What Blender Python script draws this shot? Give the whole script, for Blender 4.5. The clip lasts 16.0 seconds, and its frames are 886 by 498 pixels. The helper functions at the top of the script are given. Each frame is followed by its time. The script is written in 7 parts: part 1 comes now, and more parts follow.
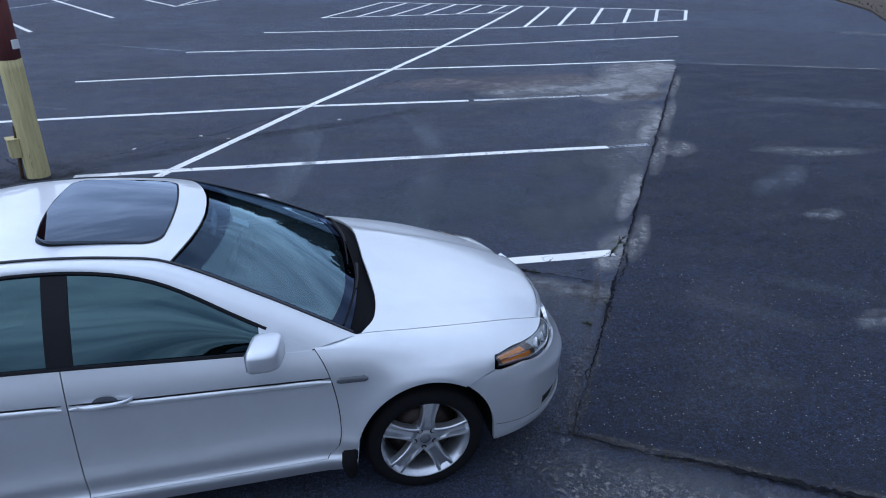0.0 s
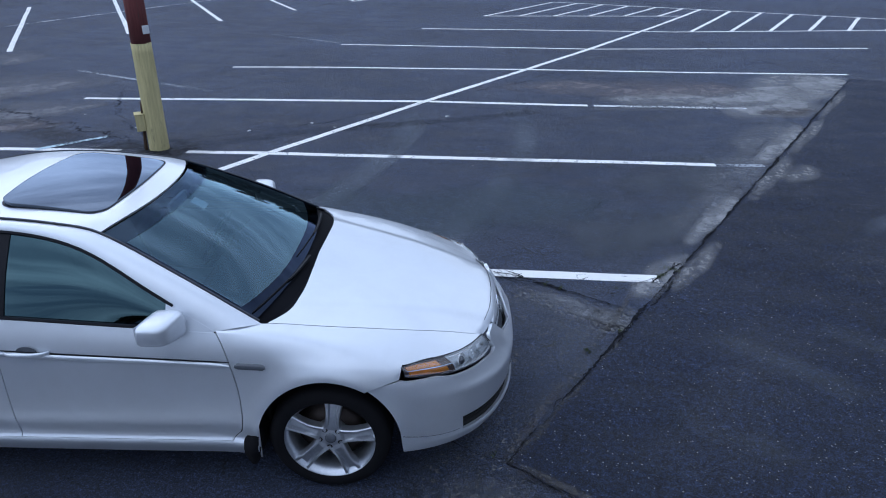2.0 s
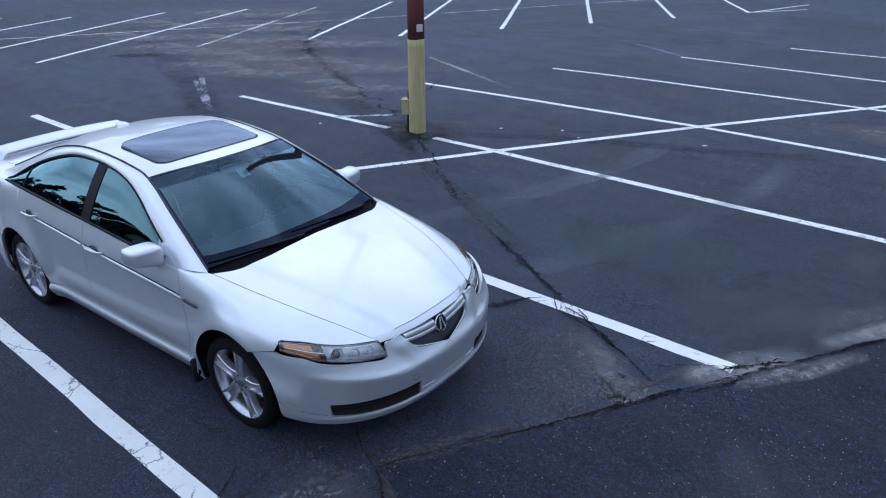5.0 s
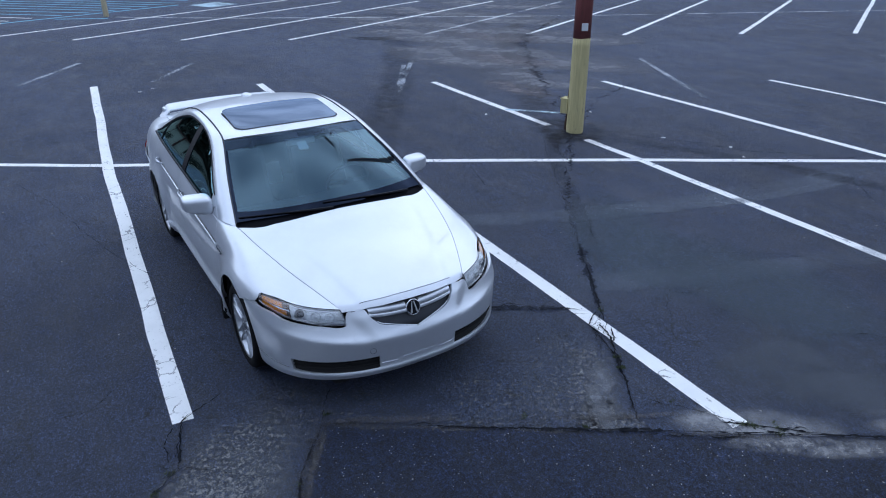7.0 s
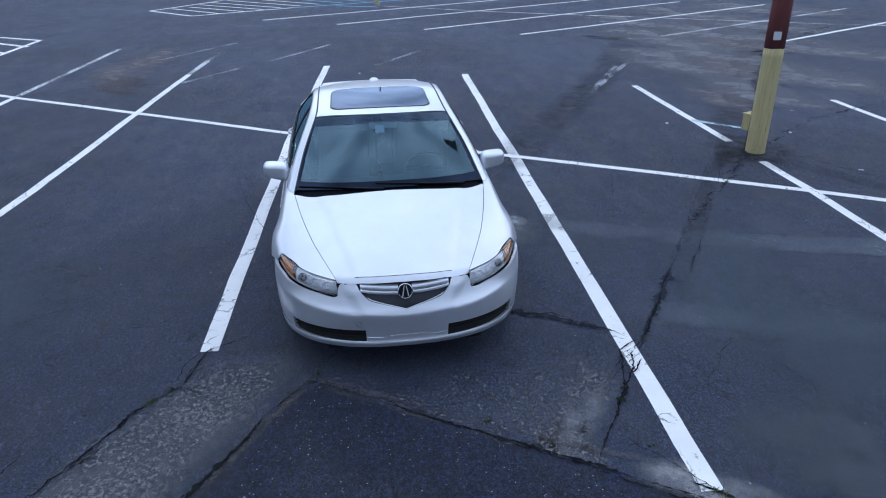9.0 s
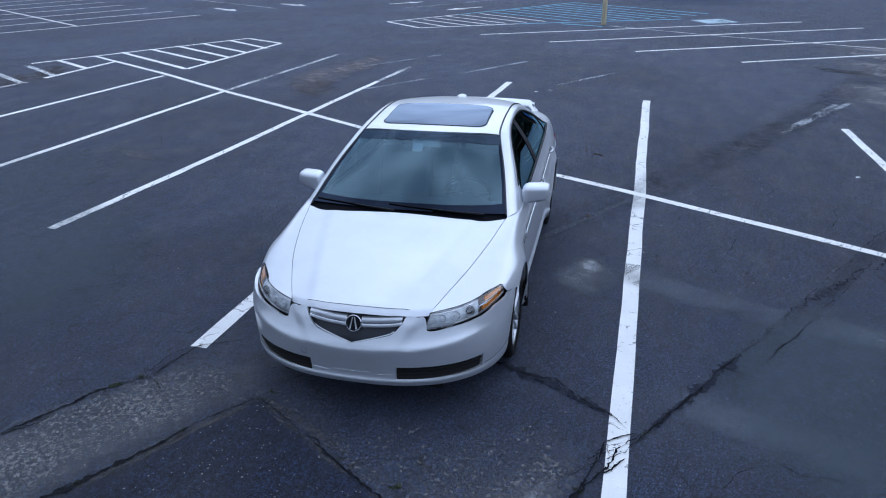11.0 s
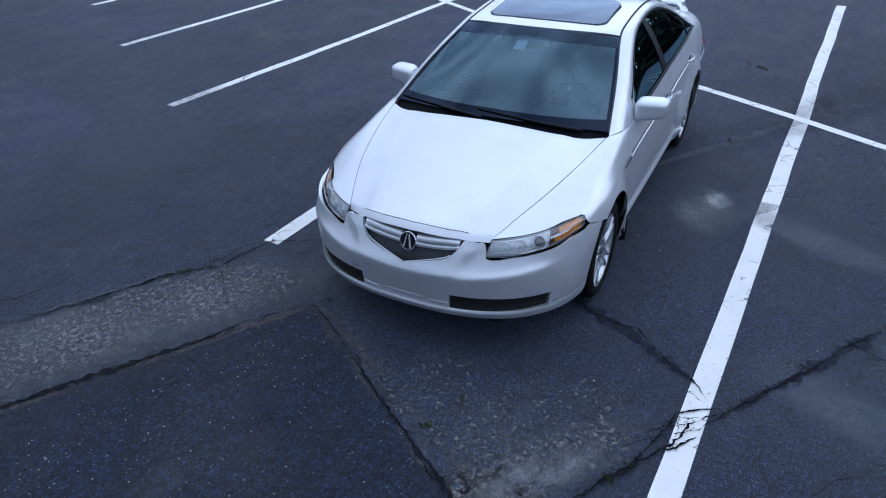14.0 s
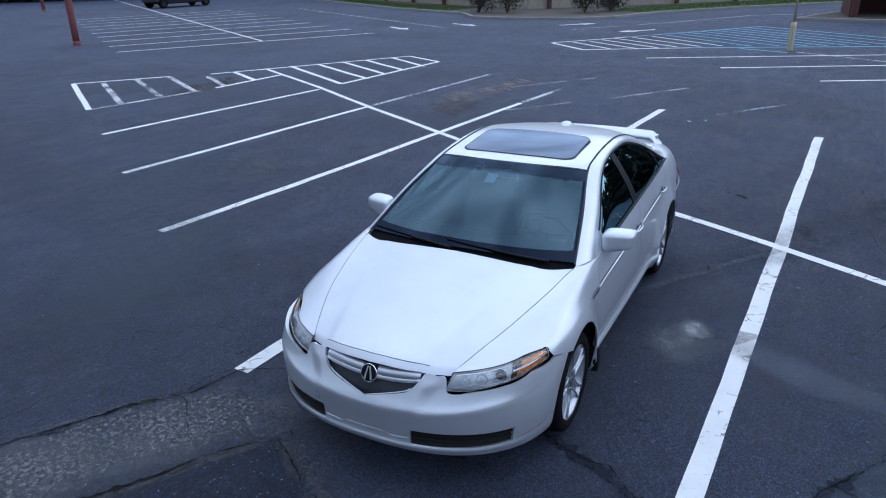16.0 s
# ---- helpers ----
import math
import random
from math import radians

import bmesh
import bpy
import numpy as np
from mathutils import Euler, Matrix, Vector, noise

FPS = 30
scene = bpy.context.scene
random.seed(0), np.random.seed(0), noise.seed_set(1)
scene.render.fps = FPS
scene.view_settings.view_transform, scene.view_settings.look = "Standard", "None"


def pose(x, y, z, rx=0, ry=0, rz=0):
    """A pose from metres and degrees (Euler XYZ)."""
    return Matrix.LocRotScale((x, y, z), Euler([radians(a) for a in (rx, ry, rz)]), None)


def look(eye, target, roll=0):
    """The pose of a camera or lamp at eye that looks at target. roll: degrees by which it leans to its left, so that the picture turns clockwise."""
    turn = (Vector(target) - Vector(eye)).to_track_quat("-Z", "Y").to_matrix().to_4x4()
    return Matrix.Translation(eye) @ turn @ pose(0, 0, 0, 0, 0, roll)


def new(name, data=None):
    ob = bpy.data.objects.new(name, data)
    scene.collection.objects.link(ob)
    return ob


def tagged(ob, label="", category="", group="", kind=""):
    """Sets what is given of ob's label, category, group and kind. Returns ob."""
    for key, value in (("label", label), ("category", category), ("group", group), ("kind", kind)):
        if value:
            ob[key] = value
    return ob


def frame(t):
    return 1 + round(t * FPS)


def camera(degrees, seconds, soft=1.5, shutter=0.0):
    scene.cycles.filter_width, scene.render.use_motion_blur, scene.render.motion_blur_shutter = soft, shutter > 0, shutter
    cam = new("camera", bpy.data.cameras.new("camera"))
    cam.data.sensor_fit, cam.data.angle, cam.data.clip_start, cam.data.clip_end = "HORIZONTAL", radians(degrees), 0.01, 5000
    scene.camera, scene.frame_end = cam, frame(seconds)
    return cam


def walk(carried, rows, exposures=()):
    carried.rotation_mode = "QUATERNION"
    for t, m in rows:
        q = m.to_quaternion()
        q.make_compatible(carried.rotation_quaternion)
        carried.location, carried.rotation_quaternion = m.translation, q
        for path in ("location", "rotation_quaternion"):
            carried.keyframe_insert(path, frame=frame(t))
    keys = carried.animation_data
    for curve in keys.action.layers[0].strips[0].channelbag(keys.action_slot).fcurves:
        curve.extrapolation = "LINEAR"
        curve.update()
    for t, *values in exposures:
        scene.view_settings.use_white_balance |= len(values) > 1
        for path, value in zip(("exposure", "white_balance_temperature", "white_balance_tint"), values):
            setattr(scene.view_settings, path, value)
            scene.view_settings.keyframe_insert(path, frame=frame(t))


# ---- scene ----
cam = camera(64.7, 16.0, soft=1.05)
PATH = [
    (0, (0.198, 0.104, 2.809), (0.535, 1.883, 1.959), 0.3),
    (0.5, (0.492, 0.1, 2.78), (0.738, 1.894, 1.931), 0.2),
    (1, (0.805, 0.095, 2.782), (0.928, 1.902, 1.932), 0.1),
    (1.5, (1.147, 0.121, 2.781), (1.131, 1.931, 1.931), 0.1),
    (2, (1.509, 0.168, 2.785), (1.345, 1.97, 1.933), 0.0),
    (2.5, (1.889, 0.225, 2.788), (1.563, 2.006, 1.937), 0.1),
    (3, (2.307, 0.321, 2.805), (1.805, 2.06, 1.954), -0.1),
    (3.5, (2.74, 0.439, 2.839), (2.057, 2.115, 1.987), -0.2),
    (4, (3.161, 0.6, 2.887), (2.302, 2.193, 2.035), -0.2),
    (6.3, (4.783, 1.791, 2.963), (3.318, 2.849, 2.108), -0.1),
    (6.5, (4.881, 1.911, 2.97), (3.378, 2.913, 2.112), -0.1),
    (7, (5.138, 2.257, 2.978), (3.541, 3.098, 2.117), -0.2),
    (7.5, (5.355, 2.643, 2.974), (3.677, 3.308, 2.113), -0.3),
    (8, (5.527, 3.031, 2.974), (3.791, 3.519, 2.111), -0.5),
    (8.5, (5.661, 3.444, 2.977), (3.884, 3.755, 2.114), -0.5),
    (9, (5.713, 3.874, 2.972), (3.914, 4.016, 2.109), -0.7),
    (9.2, (5.702, 4.051, 2.966), (3.896, 4.125, 2.11), -0.8),
    (10.25, (5.352, 5.04, 2.916), (3.560, 4.742, 2.079), -0.8),
    (10.85, (5.065, 5.505, 2.858), (3.307, 5.017, 2.038), -0.9),
    (11.3, (4.885, 5.727, 2.795), (3.16, 5.13, 1.979), -1.0),
    (11.5, (4.827, 5.779, 2.768), (3.138, 5.168, 1.888), -1.0),
    (12, (4.748, 5.843, 2.759), (3.154, 5.16, 1.762), -1.1),
    (12.5, (4.677, 5.859, 2.747), (3.152, 5.107, 1.694), -1.2),
    (13, (4.607, 5.844, 2.728), (3.111, 5.041, 1.671), -1.3),
    (13.5, (4.455, 5.86, 2.692), (2.998, 4.984, 1.638), -1.3),
    (14, (4.319, 5.854, 2.689), (2.86, 4.981, 1.636), -1.3),
    (14.5, (4.272, 5.837, 2.683), (2.807, 4.96, 1.641), -1.3),
    (15, (4.263, 5.828, 2.726), (2.757, 4.926, 1.769), -1.3),
    (15.5, (4.257, 5.86, 2.746), (2.706, 4.929, 1.894), -1.3),
    (16, (4.155, 6.046, 2.742), (2.57, 5.085, 1.991), -1.2),
]
walk(cam, [(t, look(eye, target, roll)) for t, eye, target, roll in PATH])

# ---- world, sun and exposure ----
world = bpy.data.worlds.new("overcast_sky")
scene.world = world
world.use_nodes = True
wn, wl = world.node_tree.nodes, world.node_tree.links
wn.clear()
w_out = wn.new("ShaderNodeOutputWorld")
w_bg = wn.new("ShaderNodeBackground")
w_sky = wn.new("ShaderNodeTexSky")
w_sky.sky_type, w_sky.sun_disc = "NISHITA", False
w_sky.sun_elevation, w_sky.sun_rotation = radians(44), radians(-44)
w_co = wn.new("ShaderNodeTexCoord")
w_map = wn.new("ShaderNodeMapping")
w_map.inputs["Scale"].default_value = (1.0, 1.6, 4.5)
w_no = wn.new("ShaderNodeTexNoise")
w_no.inputs["Scale"].default_value, w_no.inputs["Detail"].default_value = 1.7, 6
w_no.inputs["Roughness"].default_value = 0.6
w_ramp = wn.new("ShaderNodeValToRGB")
w_ramp.color_ramp.elements[0].position, w_ramp.color_ramp.elements[0].color = 0.38, (2.35, 3.25, 5.15, 1)
w_ramp.color_ramp.elements[1].position, w_ramp.color_ramp.elements[1].color = 0.62, (8.1, 9.7, 12.9, 1)
w_mix = wn.new("ShaderNodeMix")
w_mix.data_type = "RGBA"
w_mix.inputs[0].default_value = 0.86
wl.new(w_co.outputs["Generated"], w_map.inputs["Vector"])
wl.new(w_map.outputs["Vector"], w_no.inputs["Vector"])
wl.new(w_no.outputs["Fac"], w_ramp.inputs["Fac"])
wl.new(w_sky.outputs["Color"], w_mix.inputs[6])
wl.new(w_ramp.outputs["Color"], w_mix.inputs[7])
# an overcast sky is brighter overhead than at the horizon
w_sep = wn.new("ShaderNodeSeparateXYZ")
w_grad = wn.new("ShaderNodeValToRGB")
for i, (h, v) in enumerate(((0.0, 0.72), (0.16, 1.18), (0.6, 1.14), (1.0, 1.10))):
    if i > 1:
        w_grad.color_ramp.elements.new(h)
    w_grad.color_ramp.elements[i].position = h
    w_grad.color_ramp.elements[i].color = (v, v, v, 1)
# the cloud is thinnest, and so brightest, towards the hidden sun in the north-west
SUN_DIR = Vector((-0.50, 0.30, 0.81)).normalized()
w_dot = wn.new("ShaderNodeVectorMath")
w_dot.operation = "DOT_PRODUCT"
w_dot.inputs[1].default_value = SUN_DIR
w_lobe = wn.new("ShaderNodeMapRange")
w_lobe.interpolation_type = "SMOOTHSTEP"
w_lobe.inputs["From Min"].default_value, w_lobe.inputs["From Max"].default_value = -0.3, 1.0
w_lobe.inputs["To Min"].default_value, w_lobe.inputs["To Max"].default_value = 0.68, 1.62
w_both = wn.new("ShaderNodeMath")
w_both.operation = "MULTIPLY"
w_mul = wn.new("ShaderNodeVectorMath")
w_mul.operation = "SCALE"
wl.new(w_co.outputs["Generated"], w_sep.inputs["Vector"])
wl.new(w_sep.outputs["Z"], w_grad.inputs["Fac"])
wl.new(w_co.outputs["Generated"], w_dot.inputs[0])
wl.new(w_dot.outputs["Value"], w_lobe.inputs["Value"])
wl.new(w_grad.outputs["Color"], w_both.inputs[0])
wl.new(w_lobe.outputs["Result"], w_both.inputs[1])
wl.new(w_mix.outputs[2], w_mul.inputs["Vector"])
wl.new(w_both.outputs[0], w_mul.inputs["Scale"])
wl.new(w_mul.outputs["Vector"], w_bg.inputs["Color"])
w_bg.inputs["Strength"].default_value = 0.113
wl.new(w_bg.outputs["Background"], w_out.inputs["Surface"])

sun_data = bpy.data.lights.new("sun", "SUN")
sun_data.energy, sun_data.angle, sun_data.color = 0.5, radians(140), (0.88, 0.96, 1.0)
sun = new("sun", sun_data)
sun.matrix_world = look(SUN_DIR * 40, (0, 0, 0))


# ---- building helpers ----
def part(name, bm, material, parent=None, label="", smooth=False):
    """Link a bmesh as one mesh object under a thing or part."""
    data = bpy.data.meshes.new(name)
    bm.to_mesh(data)
    bm.free()
    data.materials.append(material)
    if smooth:
        for p in data.polygons:
            p.use_smooth = True
    ob = new(name, data)
    if parent is not None:
        ob.parent = parent
    if label:
        ob["label"] = label
    return ob


def empty(name, m=None):
    ob = new(name)
    ob.empty_display_size = 0.2
    if m is not None:
        ob.matrix_world = m
    return ob


def add_box(bm, lo, hi, bevel=0.0):
    r = bmesh.ops.create_cube(bm, size=1)
    vs = r["verts"]
    for v in vs:
        v.co = Vector([lo[i] + (v.co[i] + 0.5) * (hi[i] - lo[i]) for i in range(3)])
    if bevel:
        es = {e for v in vs for e in v.link_edges}
        bmesh.ops.bevel(bm, geom=list(es), offset=bevel, segments=2, affect="EDGES", profile=0.6)
    return bm


def box(lo, hi, bevel=0.0):
    return add_box(bmesh.new(), lo, hi, bevel)


def add_tube(bm, a, b, r0, r1=None, n=14, caps=True):
    a, b = Vector(a), Vector(b)
    r1 = r0 if r1 is None else r1
    q = (b - a).to_track_quat("Z", "Y")
    rings = []
    for p, r in ((a, r0), (b, r1)):
        rings.append([bm.verts.new(p + q @ Vector((r * math.cos(2 * math.pi * i / n), r * math.sin(2 * math.pi * i / n), 0))) for i in range(n)])
    for i in range(n):
        bm.faces.new((rings[0][i], rings[0][(i + 1) % n], rings[1][(i + 1) % n], rings[1][i]))
    if caps:
        bm.faces.new(rings[0][::-1])
        bm.faces.new(rings[1])
    return bm


def sweep(bm, pts, r, n=8, caps=True):
    """A round rod along a list of points."""
    pts = [Vector(p) for p in pts]
    rings = []
    for i, p in enumerate(pts):
        d = (pts[min(i + 1, len(pts) - 1)] - pts[max(i - 1, 0)]).normalized()
        q = d.to_track_quat("Z", "Y")
        rr = r(i / (len(pts) - 1)) if callable(r) else r
        rings.append([bm.verts.new(p + q @ Vector((rr * math.cos(2 * math.pi * k / n), rr * math.sin(2 * math.pi * k / n), 0))) for k in range(n)])
    for a, b in zip(rings, rings[1:]):
        for k in range(n):
            bm.faces.new((a[k], a[(k + 1) % n], b[(k + 1) % n], b[k]))
    if caps:
        bm.faces.new(rings[0][::-1])
        bm.faces.new(rings[-1])
    return bm


# ---- materials ----
class Mat:
    """A node material with a few short helpers."""

    def __init__(self, name, **kw):
        self.m = bpy.data.materials.new(name)
        self.m.use_nodes = True
        self.t = self.m.node_tree
        self.p = self.t.nodes["Principled BSDF"]
        self.out = self.t.nodes["Material Output"]
        self.co = self.t.nodes.new("ShaderNodeTexCoord")
        for k, v in kw.items():
            self.p.inputs[k.replace("_", " ")].default_value = v

    def node(self, kind, **kw):
        n = self.t.nodes.new("ShaderNode" + kind)
        for k, v in kw.items():
            n.inputs[k.replace("_", " ")].default_value = v
        return n

    def link(self, a, b):
        self.t.links.new(a, b)

    def noise(self, scale, detail=4, rough=0.55, stretch=None, space="Object", distort=0.0):
        n = self.node("TexNoise", Scale=scale, Detail=detail, Roughness=rough, Distortion=distort)
        if stretch:
            mp = self.node("Mapping")
            mp.inputs["Scale"].default_value = stretch
            self.link(self.co.outputs[space], mp.inputs["Vector"])
            self.link(mp.outputs["Vector"], n.inputs["Vector"])
        else:
            self.link(self.co.outputs[space], n.inputs["Vector"])
        return n.outputs["Fac"]

    def colour_noise(self, scale):
        n = self.node("TexNoise", Scale=scale, Detail=5, Roughness=0.7)
        self.link(self.co.outputs["Object"], n.inputs["Vector"])
        return n.outputs["Color"]

    def ramp(self, fac, *stops):
        r = self.node("ValToRGB")
        e = r.color_ramp.elements
        while len(e) < len(stops):
            e.new(0.5)
        for i, (pos, col) in enumerate(stops):
            e[i].position = pos
            e[i].color = (col, col, col, 1) if isinstance(col, (int, float)) else (*col, 1)
        self.link(fac, r.inputs["Fac"])
        return r.outputs["Color"]

    def mix(self, fac, a, b, mode="MIX"):
        n = self.t.nodes.new("ShaderNodeMix")
        n.data_type, n.blend_type = "RGBA", mode
        for k, v in ((0, fac), (6, a), (7, b)):
            sock = n.inputs[k]
            if isinstance(v, (int, float)):
                sock.default_value = v if k == 0 else (v, v, v, 1)
            elif isinstance(v, tuple):
                sock.default_value = (*v, 1)
            else:
                self.link(v, sock)
        return n.outputs[2]

    def math(self, op, a, b=0.0):
        n = self.t.nodes.new("ShaderNodeMath")
        n.operation = op
        for sock, v in ((n.inputs[0], a), (n.inputs[1], b)):
            if isinstance(v, (int, float)):
                sock.default_value = v
            else:
                self.link(v, sock)
        return n.outputs[0]

    def color(self, socket):
        self.link(socket, self.p.inputs["Base Color"])

    def bump(self, fac, strength, distance):
        b = self.node("Bump", Strength=strength, Distance=distance)
        self.link(fac, b.inputs["Height"])
        last = self.p.inputs["Normal"].links
        if last:
            self.link(last[0].from_socket, b.inputs["Normal"])
        self.link(b.outputs["Normal"], self.p.inputs["Normal"])

    def see_through(self, fac):
        """fac 0: clear, 1: the surface itself."""
        tr, mx = self.node("BsdfTransparent"), self.node("MixShader")
        self.link(fac, mx.inputs[0])
        self.link(tr.outputs[0], mx.inputs[1])
        self.link(self.p.outputs[0], mx.inputs[2])
        self.link(mx.outputs[0], self.out.inputs["Surface"])


def asphalt(name, dark, light, speck, speck_amount, hairlines, speck_scale=34.0, gloss=0.64):
    a = Mat(name, Roughness=0.8, Specular_IOR_Level=gloss)
    big = a.noise(0.22, 5, 0.62)
    mid = a.noise(1.3, 6, 0.65, (1, 1.9, 1))
    base = a.mix(a.ramp(big, (0.40, 0.0), (0.60, 1.0)), dark, light)
    base = a.mix(a.ramp(mid, (0.35, 0.0), (0.75, 0.5)), base, tuple(c * 1.5 for c in light))
    blotch = a.noise(7.5, 6, 0.72)
    base = a.mix(0.75, base, a.ramp(blotch, (0.38, 0.72), (0.50, 0.98), (0.62, 1.28)), "MULTIPLY")
    # worn scuffs: short pale streaks where traffic has rubbed the sealer
    scuff = a.noise(11, 9, 0.8, (0.6, 1.5, 1), distort=0.5)
    where = a.ramp(a.noise(0.55, 4, 0.65), (0.42, 0.0), (0.62, 1.0))
    base = a.mix(a.math("MULTIPLY", a.ramp(scuff, (0.51, 0.0), (0.57, 0.75)), where), base, tuple(c * 1.5 for c in light))
    grit = a.noise(42, 6, 0.85)
    base = a.mix(0.80, base, a.ramp(grit, (0.40, 0.22), (0.50, 0.92), (0.59, 2.3)), "MULTIPLY")
    fine = a.noise(110, 3, 0.75)
    base = a.mix(1.0, base, a.ramp(fine, (0.38, 0.22), (0.51, 0.95), (0.62, 2.3)), "MULTIPLY")
    # small dents where stones have come out, their shade put into the colour
    dents = a.ramp(a.noise(15, 5, 0.7, (1.0, 2.1, 1.0), distort=0.4), (0.60, 0.0), (0.66, 0.75))
    base = a.mix(dents, base, tuple(c * 0.45 for c in dark))
    # hairline cracking of the sealer, in scattered areas
    warp = a.mix(0.16, a.co.outputs["Object"], a.colour_noise(4.5), "ADD")
    for scale, width, lo in hairlines:
        ed = a.node("TexVoronoi", Scale=scale)
        ed.feature = "DISTANCE_TO_EDGE"
        a.link(warp, ed.inputs["Vector"])
        line = a.ramp(ed.outputs["Distance"], (width * 0.5, 1.0), (width, 0.0))
        patchy = a.ramp(a.noise(0.9 + scale * 0.9, 6, 0.75), (lo, 0.0), (lo + 0.04, 0.9))
        base = a.mix(a.math("MULTIPLY", line, patchy), base, (0.005, 0.005, 0.007))
    vor = a.node("TexVoronoi", Scale=speck_scale)
    a.link(a.co.outputs["Object"], vor.inputs["Vector"])
    dot = a.ramp(vor.outputs["Distance"], (0.09, 1.0), (0.19, 0.0))
    sel = a.ramp(vor.outputs["Color"], (speck_amount, 0.0), (speck_amount + 0.03, 1.0))
    spots = a.ramp(a.noise(0.9, 4, 0.7), (0.38, 0.15), (0.60, 1.0))
    m = a.math("MULTIPLY", a.math("MULTIPLY", dot, sel), spots)
    a.color(a.mix(m, base, speck))
    a.link(a.ramp(mid, (0.3, 0.58), (0.7, 0.84)), a.p.inputs["Roughness"])
    a.bump(fine, 1.0, 0.016)
    a.bump(grit, 1.0, 0.028)
    return a.m


M_ASPHALT = asphalt("sealed_asphalt", (0.0100, 0.0164, 0.0410), (0.0290, 0.0425, 0.0840), (0.24, 0.25, 0.27), 0.84, ((1.0, 0.005, 0.51), (2.4, 0.013, 0.53), (6.0, 0.030, 0.60)))
M_APRON = asphalt("dark_patch_asphalt", (0.0072, 0.0124, 0.0320), (0.0140, 0.0222, 0.0510), (0.80, 0.82, 0.84), 0.70, ((3.0, 0.008, 0.60),), 40.0, 0.45)


def paint(name, colour, wear, crazing=0.5):
    """Road paint: chipped where thin, and crazed with fine cracks that come up from the asphalt."""
    p = Mat(name, Roughness=0.7)
    tone = p.mix(p.ramp(p.noise(3, 5), (0.35, 0.0), (0.7, 1.0)), colour, tuple(c * 0.90 for c in colour))
    tone = p.mix(0.7, tone, p.ramp(p.noise(48, 6, 0.8), (0.30, 0.72), (0.44, 1.0)), "MULTIPLY")
    warp = p.mix(0.10, p.co.outputs["Object"], p.colour_noise(9.0), "ADD")
    ed = p.node("TexVoronoi", Scale=5.0)
    ed.feature = "DISTANCE_TO_EDGE"
    p.link(warp, ed.inputs["Vector"])
    line = p.ramp(ed.outputs["Distance"], (0.010, 1.0), (0.026, 0.0))
    where = p.ramp(p.noise(2.3, 5, 0.7), (0.50, 0.0), (0.56, crazing))
    p.color(p.mix(p.math("MULTIPLY", line, where), tone, (0.10, 0.10, 0.11)))
    chips = p.noise(26, 5, 0.72, (1.0, 1.0, 1.0))
    area = p.noise(1.1, 4, 0.6)
    f = p.math("ADD", chips, p.math("MULTIPLY", area, 0.55))
    p.see_through(p.ramp(f, (wear, 0.0), (wear + 0.05, 1.0)))
    p.bump(p.noise(70, 5, 0.8), 0.7, 0.010)
    return p.m


M_PAINT = paint("white_road_paint", (0.86, 0.86, 0.85), 0.575, 0.85)
M_FADED = paint("faded_road_paint", (0.34, 0.37, 0.42), 0.765)
M_WORN = paint("worn_road_paint", (0.70, 0.72, 0.74), 0.735)
M_BLUE = paint("blue_road_paint", (0.16, 0.48, 0.66), 0.55)
M_LBLUE = paint("pale_blue_road_paint", (0.45, 0.60, 0.68), 0.70)

c_ = Mat("crack_shadow", Roughness=1.0, Specular_IOR_Level=0.05)
c_.color(c_.ramp(c_.noise(30), (0.4, (0.005, 0.006, 0.009)), (0.6, (0.014, 0.015, 0.018))))
M_CRACK = c_.m
c_ = Mat("tar_seam", Roughness=0.9, Specular_IOR_Level=0.2)
c_.color(c_.ramp(c_.noise(14), (0.3, (0.010, 0.013, 0.023)), (0.7, (0.018, 0.022, 0.036))))
c_.see_through(c_.ramp(c_.noise(7, 5, 0.7), (0.36, 0.0), (0.5, 0.8)))
M_TAR = c_.m


def stain(name, colour, scale, lo, hi, strength, soft=0.4, edge=1.6):
    """A worn patch that fades out from its middle; the mesh is a unit disc, scaled."""
    s = Mat(name, Roughness=0.9)
    s.color(s.mix(s.ramp(s.noise(40, 4, 0.7), (0.3, 0.0), (0.7, 1.0)), colour, tuple(c * 0.6 for c in colour)))
    n = s.noise(scale, 10, 0.80, space="Object", distort=0.3)
    gr = s.node("TexGradient")
    gr.gradient_type = "SPHERICAL"
    uv = s.node("Mapping")
    uv.inputs["Location"].default_value = (-1, -1, 0)
    uv.inputs["Scale"].default_value = (2, 2, 0)
    s.link(s.co.outputs["UV"], uv.inputs["Vector"])
    s.link(uv.outputs["Vector"], gr.inputs["Vector"])
    cloud = s.noise(scale * 0.3, 6, 0.65, space="Object")
    cover = s.math("ADD", s.math("MULTIPLY", s.ramp(n, (lo, 0.0), (hi, 1.0)), 1 - soft), s.math("MULTIPLY", s.ramp(cloud, (0.40, 0.0), (0.58, 1.0)), soft))
    # the outline wanders with a coarse noise, so that no rim shows
    rim = s.math("ADD", gr.outputs["Fac"], s.math("MULTIPLY", s.math("SUBTRACT", s.noise(edge, 6, 0.7, space="Object"), 0.5), 1.1))
    f = s.math("MULTIPLY", s.math("MULTIPLY", cover, s.ramp(rim, (0.16, 0.0), (0.55, strength))), s.ramp(gr.outputs["Fac"], (0.0, 0.0), (0.14, 1.0)))
    s.see_through(f)
    return s.m


